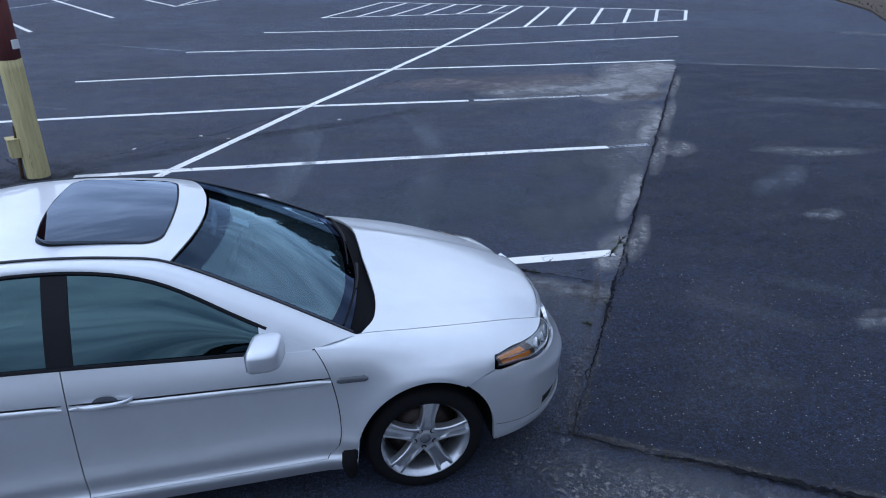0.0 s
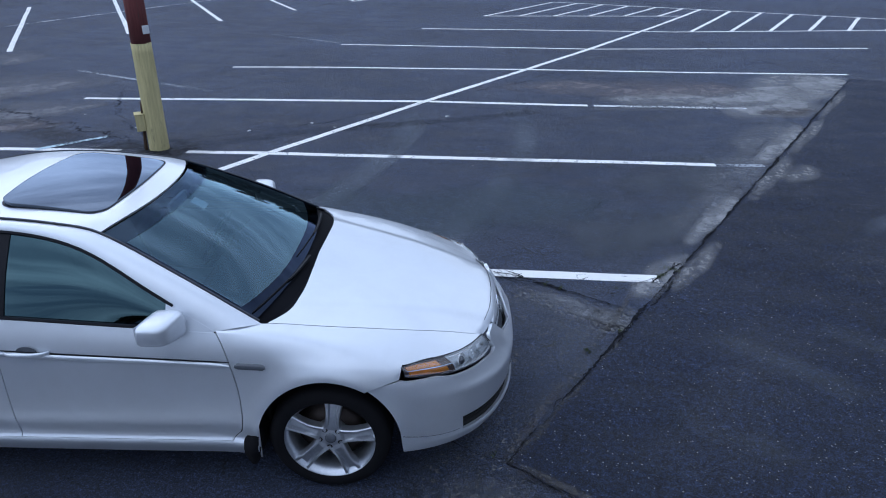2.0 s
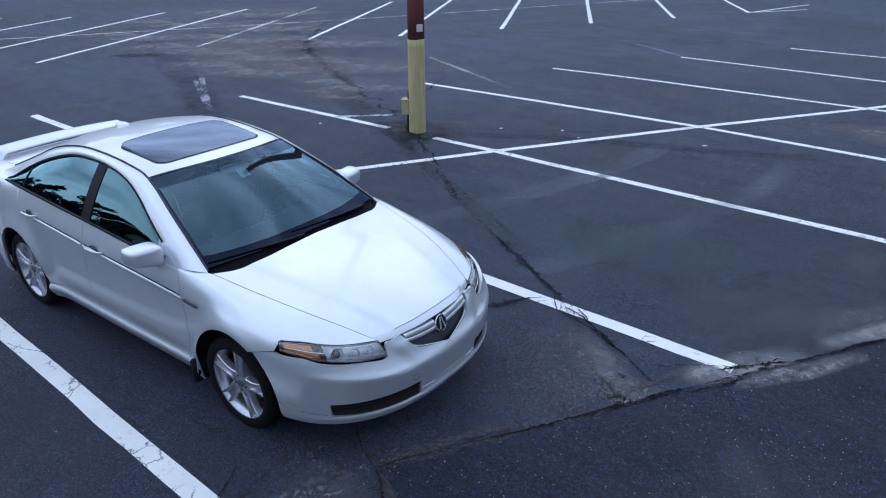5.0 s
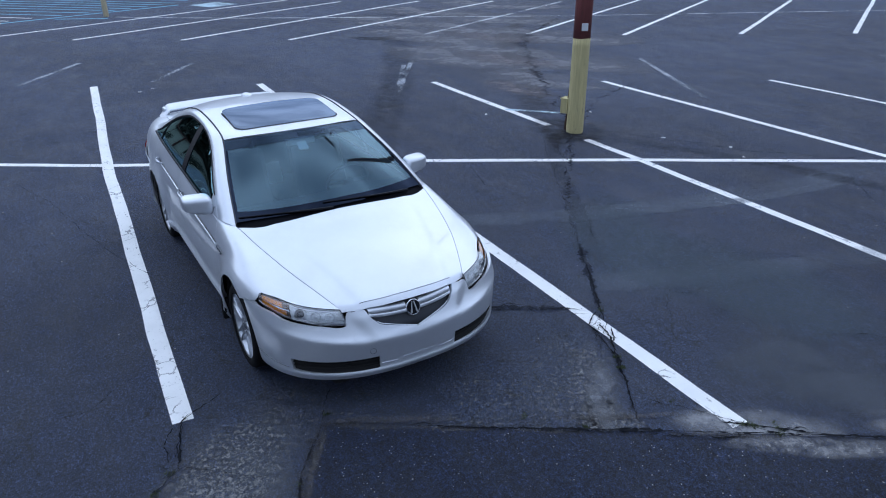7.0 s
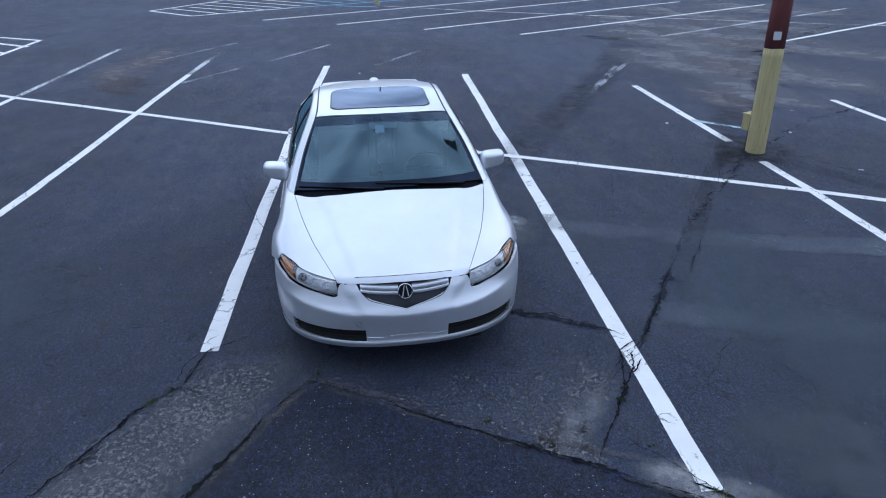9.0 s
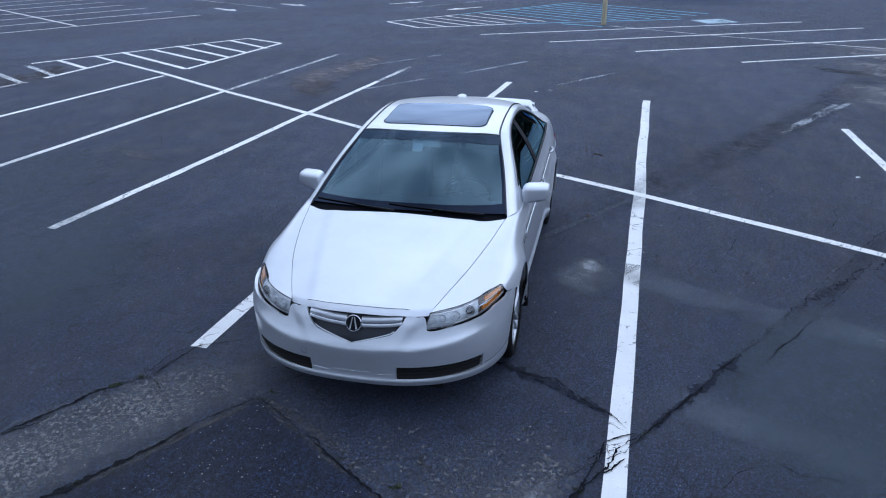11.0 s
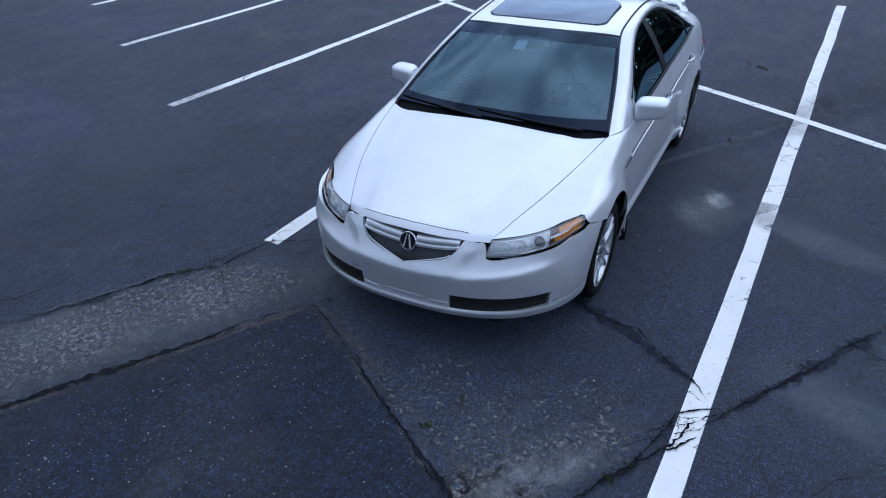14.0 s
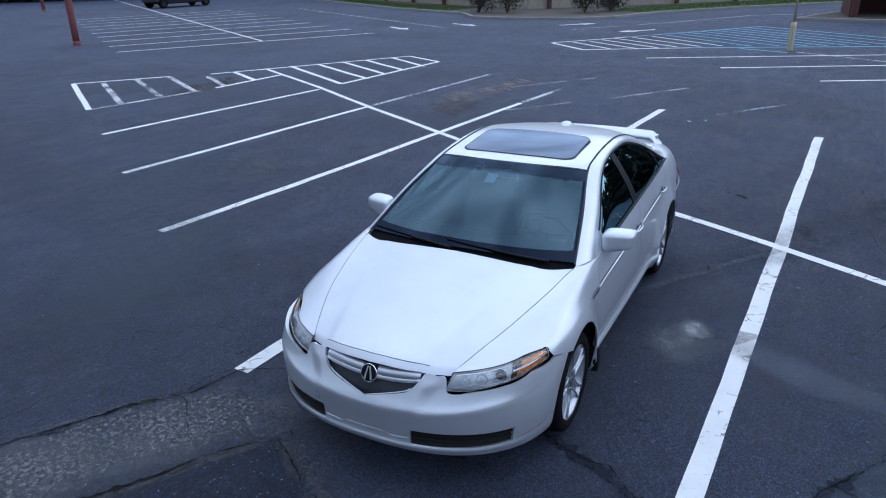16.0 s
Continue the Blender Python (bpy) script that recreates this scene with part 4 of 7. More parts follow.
M_SEAL = plain("dark_grey_seal", (0.030, 0.034, 0.045), 0.6, 0, 0.3)
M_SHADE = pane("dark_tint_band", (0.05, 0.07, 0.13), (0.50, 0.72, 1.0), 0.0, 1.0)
# the band fades out towards its lower edge
_nt = M_SHADE.node_tree
_tr = next(n for n in _nt.nodes if n.type == "BSDF_TRANSPARENT")
_sep, _fade = _nt.nodes.new("ShaderNodeSeparateXYZ"), _nt.nodes.new("ShaderNodeValToRGB")
_fade.color_ramp.elements[0].position, _fade.color_ramp.elements[0].color = 0.45, (0.05, 0.07, 0.13, 1)
_fade.color_ramp.elements[1].position, _fade.color_ramp.elements[1].color = 0.97, (0.95, 0.97, 1.0, 1)
_nt.links.new(next(n for n in _nt.nodes if n.type == "TEX_COORD").outputs["Generated"], _sep.inputs["Vector"])
_nt.links.new(_sep.outputs["X"], _fade.inputs["Fac"])
_nt.links.new(_fade.outputs["Color"], _tr.inputs["Color"])
M_FRIT = pane("black_glass_edge", (0.01, 0.011, 0.014), (0.46, 0.62, 1.0), 0.0, 0.65)
M_UNDER = plain("dark_underbody", (0.008, 0.008, 0.009), 0.9, 0, 0.3)
M_RUBBER = plain("tyre_rubber", (0.005, 0.005, 0.007), 0.85, 0, 0.4, 120, Specular_IOR_Level=0.2)
M_ALLOY = plain("silver_alloy", (0.54, 0.565, 0.61), 0.30, 0.85, 0.15, 60)
M_CHROME = plain("chrome", (0.86, 0.87, 0.90), 0.12, 1.0)
M_REFLECTOR = plain("headlamp_reflector", (0.92, 0.94, 0.96), 0.14, 0.6)
M_LAMPDARK = plain("dark_amber_housing", (0.085, 0.045, 0.028), 0.35, 0.3, 0.35, 60)
M_BEZEL = plain("headlamp_bezel", (0.72, 0.76, 0.79), 0.22, 0.35, 0.30, 30)
M_AMBER = plain("amber_lens", (0.85, 0.28, 0.02), 0.2, 0, 0.45, 60, Coat_Weight=0.6)
M_GREYLENS = plain("smoky_side_marker", (0.10, 0.11, 0.13), 0.25, 0, 0.2)
M_REDLENS = plain("red_lens", (0.38, 0.015, 0.02), 0.15, 0, 0.2, 90, Coat_Weight=0.6)
M_GRILLE = plain("grey_grille_plastic", (0.030, 0.035, 0.045), 0.55, 0.1, 0.3)
M_CLOTH = plain("grey_leather", (0.17, 0.185, 0.20), 0.8, 0, 0.25, 40)
M_PALEPANEL = plain("matte_pale_panel", (0.62, 0.66, 0.68), 0.8, 0, 0.08, 30)
M_DASH = plain("dark_grey_dashboard", (0.035, 0.04, 0.048), 0.8, 0, 0.25, 80)
M_BRAKE = plain("brake_steel", (0.06, 0.045, 0.04), 0.6, 0.5, 0.3, 60)


# ---- the car: body surface. x forward from the front axle, y left, z up ----
def curve(*pts):
    """A smooth function through pairs of place and value."""
    xs = [p[0] for p in pts]
    vs = [np.array(p[1:], float) for p in pts]
    if xs[0] > xs[-1]:
        xs, vs = xs[::-1], vs[::-1]
    n = len(xs)
    tan = []
    for i in range(n):
        a, b = max(i - 1, 0), min(i + 1, n - 1)
        tan.append((vs[b] - vs[a]) / (xs[b] - xs[a]))

    def f(x):
        x = min(max(x, xs[0]), xs[-1])
        i = 0
        while i < n - 2 and x > xs[i + 1]:
            i += 1
        h = xs[i + 1] - xs[i]
        t = (x - xs[i]) / h
        r = ((2 * t ** 3 - 3 * t ** 2 + 1) * vs[i] + (t ** 3 - 2 * t ** 2 + t) * h * tan[i]
             + (-2 * t ** 3 + 3 * t ** 2) * vs[i + 1] + (t ** 3 - t ** 2) * h * tan[i + 1])
        return r[0] if len(r) == 1 else r
    return f


def smooth01(t):
    t = min(max(t, 0.0), 1.0)
    return t * t * (3 - 2 * t)


CENTRE = curve((0.92, 0.722), (0.80, 0.765), (0.60, 0.822), (0.40, 0.868), (0.20, 0.907), (0.0, 0.940), (-0.18, 0.975), (-0.35, 0.99), (-2.9, 1.09), (-3.15, 1.088), (-3.5, 1.07), (-3.72, 1.03))
SEAM = curve((0.92, 0.40, 0.685), (0.80, 0.463, 0.712), (0.60, 0.548, 0.777), (0.40, 0.622, 0.828), (0.20, 0.677, 0.868), (0.0, 0.723, 0.903), (-0.30, 0.778, 0.947), (-0.55, 0.835, 0.950),
             (-1.0, 0.848, 0.972), (-2.6, 0.835, 1.038), (-3.0, 0.66, 1.072), (-3.4, 0.63, 1.06), (-3.72, 0.60, 1.01))
TOP = curve((0.92, 0.50, 0.66), (0.80, 0.57, 0.698), (0.60, 0.70, 0.742), (0.40, 0.775, 0.788), (0.20, 0.822, 0.833), (0.0, 0.845, 0.870), (-0.30, 0.856, 0.918), (-0.55, 0.860, 0.938),
            (-1.0, 0.863, 0.962), (-1.6, 0.864, 0.996), (-2.2, 0.860, 1.020), (-2.6, 0.850, 1.030), (-3.0, 0.825, 1.030), (-3.4, 0.785, 1.010), (-3.72, 0.71, 0.97))
SHOULDER = curve((0.92, 0.70, 0.60), (0.80, 0.74, 0.655), (0.60, 0.80, 0.70), (0.40, 0.866, 0.738), (0.20, 0.896, 0.772), (0.0, 0.899, 0.792), (-0.30, 0.903, 0.806), (-0.55, 0.904, 0.812),
                 (-1.0, 0.906, 0.830), (-1.6, 0.909, 0.852), (-2.2, 0.909, 0.868), (-2.6, 0.906, 0.876), (-3.0, 0.895, 0.880), (-3.4, 0.860, 0.875), (-3.72, 0.78, 0.860))
WAIST = curve((0.92, 0.74), (0.80, 0.78), (0.60, 0.84), (0.40, 0.894), (0.20, 0.907), (0.0, 0.910), (-0.30, 0.910), (-1.0, 0.917), (-1.6, 0.919), (-2.2, 0.920), (-2.7, 0.922), (-3.0, 0.915), (-3.4, 0.880), (-3.72, 0.80))


def section(x):
    ys, zs = SEAM(x)
    yt, zt = TOP(x)
    ya, za = SHOULDER(x)
    ym = WAIST(x)
    zc = CENTRE(x)
    return [(0, zc), (0.55 * ys, zs + (zc - zs) * 0.72), (ys, zs), (yt, zt), (ya, za), (ym, 0.64), (ym - 0.006, 0.42), (ym - 0.022, 0.325), (ym - 0.004, 0.285), (ym - 0.045, 0.195)]


ARCHES = ((0.02, 0.372, 0.398), (-2.70, 0.372, 0.392))


def arch_reach(x, z):
    """How far a point of the side lies outside the nearest wheel arch, in metres."""
    return min((math.hypot((x - c) / rx, (z - 0.32) / rz) - 1) * rx for c, rx, rz in ARCHES)


def skin(x, v):
    """A point of the body's side and top: v 0 at the middle of the top, 2 at the seam of the bonnet, 3 at the belt, 9 under the sill."""
    p = section(x)
    n = len(p) - 1
    v = min(max(v, 0.0), n)
    i = min(int(v), n - 1)
    t = v - i

    def tangent(k, seg):
        a, b = (p[k - 1] if k else (-p[1][0], p[1][1])), p[min(k + 1, n)]
        d0 = math.dist(a, p[k]) or 1e-6
        d1 = math.dist(p[k], b) or 1e-6
        return ((b[0] - a[0]) / (d0 + d1) * seg, (b[1] - a[1]) / (d0 + d1) * seg)

    seg = math.dist(p[i], p[i + 1])
    t0, t1 = tangent(i, seg), tangent(i + 1, seg)
    h = (2 * t ** 3 - 3 * t ** 2 + 1, t ** 3 - 2 * t ** 2 + t, -2 * t ** 3 + 3 * t ** 2, t ** 3 - t ** 2)
    y = h[0] * p[i][0] + h[1] * t0[0] + h[2] * p[i + 1][0] + h[3] * t1[0]
    z = h[0] * p[i][1] + h[1] * t0[1] + h[2] * p[i + 1][1] + h[3] * t1[1]
    if v > 3:
        d = arch_reach(x, z)
        y += (0.012 * math.exp(-(max(d, 0) / 0.05) ** 2) + 0.030 * math.exp(-(max(d, 0) / 0.10) ** 2)) * min(1, v - 3)
    elif v < 2.2 and x > -0.5:
        # the raised middle of the bonnet, with soft creases at its sides
        edge = 0.36 + (0.85 - x) * 0.235
        z += 0.009 * smooth01((edge - abs(y)) / 0.07)
    return Vector((x, y, z))


def v_at(x, want, axis, lo, hi):
    """The v at which the skin reaches the wanted y or z at x."""
    up = skin(x, hi)[axis] > skin(x, lo)[axis]
    for _ in range(26):
        m = (lo + hi) / 2
        if (skin(x, m)[axis] < want) == up:
            lo = m
        else:
            hi = m
    return (lo + hi) / 2


def sheet(rows, side=1, flange=0.014, mirrored=False, close=False):
    """A panel from rows of points, with its edges turned in."""
    bm = bmesh.new()
    grid = [[bm.verts.new((p[0], p[1] * side, p[2])) for p in r] for r in rows]
    for a, b in zip(grid, grid[1:]):
        for i in range(len(a) - 1):
            q = [a[i], a[i + 1], b[i + 1], b[i]]
            try:
                bm.faces.new(q)
            except ValueError:
                pass
    bmesh.ops.remove_doubles(bm, verts=bm.verts, dist=0.0004)
    return finish_sheet(bm, flange)


def finish_sheet(bm, flange=0.014, centre=(-1.3, 0, 0.55)):
    bmesh.ops.recalc_face_normals(bm, faces=bm.faces)
    c = Vector(centre)
    if sum((f.calc_center_median() - c).normalized().dot(f.normal) * f.calc_area() for f in bm.faces) < 0:
        bmesh.ops.reverse_faces(bm, faces=bm.faces)
    bm.normal_update()
    if flange:
        rim = [e for e in bm.edges if e.is_boundary]
        normal = {v: v.normal.copy() for e in rim for v in e.verts}
        where = {v: v.co.copy() for v in normal}
        got = bmesh.ops.extrude_edge_only(bm, edges=rim)["geom"]
        new_v = [g for g in got if isinstance(g, bmesh.types.BMVert)]
        for nv in new_v:
            src = next((e.other_vert(nv) for e in nv.link_edges if e.other_vert(nv) in normal), None)
            if src is not None:
                nv.co = where[src] - normal[src] * flange
        for e in rim:
            e.smooth = False
    return bm


def linspace(a, b, n):
    return [a + (b - a) * i / (n - 1) for i in range(n)]


car = empty("car", pose(0.591, 3.891, 0, 0, 0, 3.3))
tagged(car, "clean silver four-door saloon car parked between white lines", "car")
GAP = 0.0025

# bonnet
FRONT_EDGE = curve((0, 0.905), (0.8, 0.893), (1.4, 0.862), (2.0, 0.803))
COWL_EDGE = curve((0, -0.165), (0.6, -0.160), (1.2, -0.165), (1.7, -0.205), (2.0, -0.285))
rows = []
for s in [k / 44 for k in range(45)]:
    r = []
    for w in linspace(-2 + 0.009, 2 - 0.009, 45):
        a = abs(w)
        x0, x1 = COWL_EDGE(a), FRONT_EDGE(a)
        x = x0 + (x1 - x0) * s
        p = skin(x, a)
        drop = max(0, s - 0.965) / 0.035
        r.append((p.x + 0.0, p.y * (1 if w > 0 else -1), p.z - 0.022 * drop ** 2))
    rows.append(r)
part("bonnet", sheet(rows), M_CAR, car, smooth=True)

# dark gaps between bonnet and wings
for side in (1, -1):
    bm = bmesh.new()
    sweep(bm, [(p.x, p.y * side, p.z - 0.0030) for p in (skin(x, 2.002) for x in linspace(-0.27, 0.79, 40))], 0.0017, 6)
    part("bonnet_gap", bm, M_BLACKTRIM, car)

# the trim strip along the bonnet's front edge
bm = bmesh.new()
pts = []
for w in linspace(-1.45, 1.45, 25):
    p = skin(FRONT_EDGE(abs(w)) - 0.034, abs(w))
    pts.append((p.x, p.y * (1 if w > 0 else -1), p.z + 0.0006))
sweep(bm, pts, 0.0014, 6)
part("bonnet_seam", bm, M_BLACKTRIM, car)

# front wings
DOOR_FRONT = curve((0.97, -0.536), (0.868, -0.482), (0.73, -0.444), (0.55, -0.424), (0.38, -0.440), (0.30, -0.50), (0.18, -0.50))
HL_TOP = curve((0.80, 0.463), (0.735, 0.595), (0.66, 0.682), (0.53, 0.760), (0.43, 0.828), (0.386, 0.850))


def arch_z(x, k):
    c, rx, rz = ARCHES[k]
    t = (x - c) / rx
    return 0.32 + rz * math.sqrt(max(0.0, 1 - t * t))


def wing_end(x):
    c, rx, rz = ARCHES[0]
    if x < c - rx + 0.001:
        return 9.0
    if x <= 0.216:
        return v_at(x, max(arch_z(x, 0), 0.2), 2, 3.0, 9.0)
    if x <= 0.386:
        return v_at(x, 0.662 + (x - 0.216) * 0.235, 2, 3.0, 6.0)
    return v_at(x, HL_TOP(x), 1, 2.0, 5.5)


cols = linspace(0, 1, 8)
xs = [("door", t) for t in cols]
c, rx, rz = ARCHES[0]
arc = [c - rx * math.cos(a) for a in linspace(0.0, math.pi, 34)]
xs += [("x", x) for x in arc if c - rx + 0.012 < x < 0.21]
xs += [("x", x) for x in linspace(0.216, 0.386, 6)] + [("x", x) for x in linspace(0.40, 0.795, 22)]
for side in (1, -1):
    rows = []
    for kind, x in xs:
        r = []
        for j in range(81):
            q = j / 80
            if kind == "door":
                xx = -0.45
                for _ in range(3):
                    v = 2.012 + (9 - 2.012) * q
                    z = skin(xx, v).z
                    xx = (DOOR_FRONT(z) + GAP) + (c - rx - DOOR_FRONT(z) - GAP) * x
                    if z > 0.93:
                        xx = max(xx, -0.52 + 0.15 * x)
                r.append(skin(xx, v))
            else:
                ve = wing_end(x)
                r.append(skin(x, min(2.012 + (9 - 2.012) * q, ve)))
        rows.append(r)
    part("front_wing", sheet(rows, side, 0.004), M_CAR, car, smooth=True)

# doors
MID_SEAM = curve((1.05, -1.632), (0.84, -1.622), (0.58, -1.626), (0.30, -1.630), (0.18, -1.63))


def rear_seam(z):
    c, rx, rz = ARCHES[1]
    t = (z - 0.32) / rz
    if t < -0.2:
        return -2.31
    if t < 0.98:
        return max(-2.62, c + (rx + 0.022) * math.sqrt(max(0.02, 1 - max(t, 0) ** 2)) + 0.0)
    return -2.62 - (z - 0.71) * 0.25


def door(name, x_rear, x_front, side):
    rows = []
    zs_top = 3.0
    for t in linspace(0, 1, 22):
        r = []
        for q in linspace(0, 1, 26):
            v = zs_top + (7.55 - zs_top) * q
            xx = -1.1
            for _ in range(3):
                z = skin(xx, v).z
                xx = (x_rear(z) + GAP) + (x_front(z) - GAP - x_rear(z) - GAP) * t
            r.append(skin(xx, v))
        rows.append(r)
    return part(name, sheet(rows, side), M_CAR, car, smooth=True)


def handle(parent, x, side):
    v = v_at(x, 0.832 + (-x - 1.34) * 0.05, 2, 3, 6)
    p = skin(x, v)
    bm = bmesh.new()
    for k in range(13):
        t = k / 12 * 2 - 1
        lift = 0.030 * (1 - t ** 4) + 0.004
        r = 0.013 * (1 - 0.35 * abs(t) ** 3)
        ring = [bm.verts.new((p.x + t * 0.118, (p.y + lift + 0.7 * r * math.cos(a)) * side, p.z + 0.004 * t + r * math.sin(a))) for a in linspace(0, 2 * math.pi, 11)[:-1]]
        if k:
            for i in range(10):
                bm.faces.new((old[i], old[(i + 1) % 10], ring[(i + 1) % 10], ring[i]))
        else:
            bm.faces.new(ring)
        old = ring
    bm.faces.new(old)
    bmesh.ops.recalc_face_normals(bm, faces=bm.faces)
    h = part("handle", bm, M_CAR, parent, smooth=True)
    # the hollow's shade is a flat dark disc laid on the door skin
    bm = bmesh.new()
    cup = [bm.verts.new((p.x + 0.055 * math.cos(a), (p.y + 0.0035) * side - 0.0, p.z + 0.032 * math.sin(a))) for a in linspace(0, 2 * math.pi, 21)[:-1]]
    mid = bm.verts.new((p.x, (p.y + 0.002) * side, p.z))
    for i in range(20):
        bm.faces.new((cup[i], cup[(i + 1) % 20], mid))
    part("recess_shade", bm, M_GREYLENS, parent, "flat dark disc for the shade in the hollow behind the handle", True)


def strip(x0, x1, side, material, parent, name, height=0.030, lift=0.008, n=26, z_at=None):
    """A moulding that follows the side of the body."""
    rows = []
    for t in linspace(0, 1, n):
        x = x0 + (x1 - x0) * t
        zc = z_at(x)
        taper = min(1.0, 0.35 + 12 * min(t, 1 - t))
        r = []
        for k, (dz, out) in enumerate(((0.5, 0.0), (0.5, 1.0), (0.1, 1.1), (-0.35, 1.0), (-0.5, 0.0))):
            z = zc + dz * height * taper
            v = v_at(x, z, 2, 3, 6.5)
            p = skin(x, v)
            r.append((p.x, p.y + 0.001 + out * lift, p.z))
        rows.append(r)
    return part(name, sheet(rows, side, 0), material, parent, smooth=True)


MOULD = curve((-0.25, 0.772), (-0.45, 0.777), (-0.9, 0.795), (-1.34, 0.812), (-1.89, 0.840), (-2.4, 0.862), (-2.7, 0.872))
for side in (1, -1):
    fd = door("front_door", MID_SEAM, DOOR_FRONT, side)
    handle(fd, -1.465, side)
    strip(-0.455, -1.615, side, M_CAR, fd, "side_moulding", z_at=MOULD)
    strip(-0.455, -1.615, side, M_BLACKTRIM, fd, "moulding_gap", 0.007, 0.003, z_at=lambda x: MOULD(x) + 0.0195)
    rd = door("rear_door", rear_seam, MID_SEAM, side)
    handle(rd, -2.42, side)
    strip(-1.645, -2.40, side, M_CAR, rd, "side_moulding", z_at=MOULD)
    strip(-1.645, -2.40, side, M_BLACKTRIM, rd, "moulding_gap", 0.007, 0.003, z_at=lambda x: MOULD(x) + 0.0195)
    strip(-0.275, -0.43, side, M_GREYLENS, car, "side_marker", 0.034, 0.007, 10, z_at=MOULD)
    # sill below the doors
    rows = []
    for x in linspace(-0.36, -2.30, 30):
        rows.append([skin(x, v) for v in linspace(7.6, 9.0, 9)])
    part("sill", sheet(rows, side), M_CAR, car, smooth=True)
    # rear quarter
    rows = []
    c, rx, rz = ARCHES[1]
    qx = linspace(0, 1, 6)
    for t in qx:
        r = []
        for q in linspace(0, 1, 24):
            xx = -2.6
            ve = 9.0
            for _ in range(3):
                z = skin(xx, 3 + (ve - 3) * q).z
                a = rear_seam(z) - GAP
                xx = a + (min(a - 0.012, c + rx * math.cos(math.asin(min(1, max(0, (z - 0.32) / rz)))) if z < 0.71 else -2.70) - a) * t
            r.append(skin(xx, 3 + (ve - 3) * q))
        rows.append(r)
    rows2 = []
    arc2 = [c - rx * math.cos(a) for a in linspace(math.pi, 0, 36)]
    for x in [x for x in arc2 if x < -2.34] + linspace(-3.08, -3.72, 14):
        inside = abs(x - c) < rx
        ve = v_at(x, max(arch_z(x, 1), 0.2), 2, 3.0, 9.0) if inside else 9.0
        v0 = 3.0 if x > -2.85 else 3.0 - min(1.0, (-2.85 - x) / 0.2) * 0.985
        if x > -2.62:
            v0 = max(v0, min(ve - 0.05, v_at(x, min(0.98, 0.72 + max(0.0, (x + 2.62) * -0.2)), 2, 3, 9)))
        rows2.append([skin(x, v0 + (ve - v0) * q) for q in linspace(0, 1, 26)])
    part("rear_quarter", sheet(rows2, side), M_CAR, car, smooth=True)

# boot lid
rows = []
for x in linspace(-3.16, -3.735, 16):
    rows.append([(p.x - 0.02 * (1 - (w / 2) ** 2), p.y * (1 if w > 0 else -1), p.z) for w in linspace(-1.99, 1.99, 31) for p in (skin(x, abs(w)),)])
part("boot_lid", sheet(rows), M_CAR, car, smooth=True)


# front bumper: plan outline is a superellipse, whose depth changes with height
NOSE = curve((0.18, 0.945), (0.22, 0.975), (0.27, 0.995), (0.295, 1.008), (0.315, 0.998), (0.42, 1.004), (0.495, 1.010), (0.513, 1.006), (0.535, 0.983), (0.57, 0.957), (0.618, 0.930), (0.66, 0.910), (0.70, 0.893), (0.73, 0.880))
NOSE_W = curve((0.18, 0.872), (0.25, 0.905), (0.32, 0.915), (0.45, 0.925), (0.66, 0.924), (0.74, 0.90))
NOSE_TOP = curve((0, 0.545), (0.004, 0.546), (0.12, 0.573), (0.232, 0.602), (0.262, 0.618), (0.298, 0.662), (0.328, 0.706), (0.40, 0.704), (0.438, 0.698), (0.458, 0.629), (0.60, 0.640), (0.70, 0.652), (0.79, 0.668), (0.84, 0.692))


def nose_point(phi, z):
    """phi in radians from the car's middle, z the height."""
    yq = NOSE_W(z) * math.sin(abs(phi)) ** 0.8
    zq = z - 0.08 * (yq / 0.85) ** 2 * smooth01((z - 0.42) / 0.1)
    a, yh = NOSE(zq) - 0.20, NOSE_W(z)
    y = yh * math.sin(abs(phi)) ** 0.8
    x = 0.20 + a * max(0.0, math.cos(phi)) ** 0.8
    ridge = 0.335 + (z - 0.53) * 0.60
    x += 0.014 * smooth01((ridge - y + 0.03) / 0.10) * smooth01((z - 0.505) / 0.04) * (1 - smooth01((z - 0.655) / 0.05))
    return Vector((x, math.copysign(y, phi), z))


def nose_end(z):
    c, rx, rz = ARCHES[0]
    ax = c + rx * math.sqrt(max(0.0, 1 - ((z - 0.32) / rz) ** 2)) if z > 0.32 else c + rx + 0.012 * (0.32 - z) / 0.12
    lo, hi = 0.8, math.pi / 2
    for _ in range(30):
        m = (lo + hi) / 2
        if nose_point(m, z).x > ax:
            lo = m
        else:
            hi = m
    return lo


def nose_phi(y, z=0.36):
    lo, hi = 0.0, math.pi / 2
    for _ in range(30):
        m = (lo + hi) / 2
        if nose_point(m, z).y < y:
            lo = m
        else:
            hi = m
    return lo


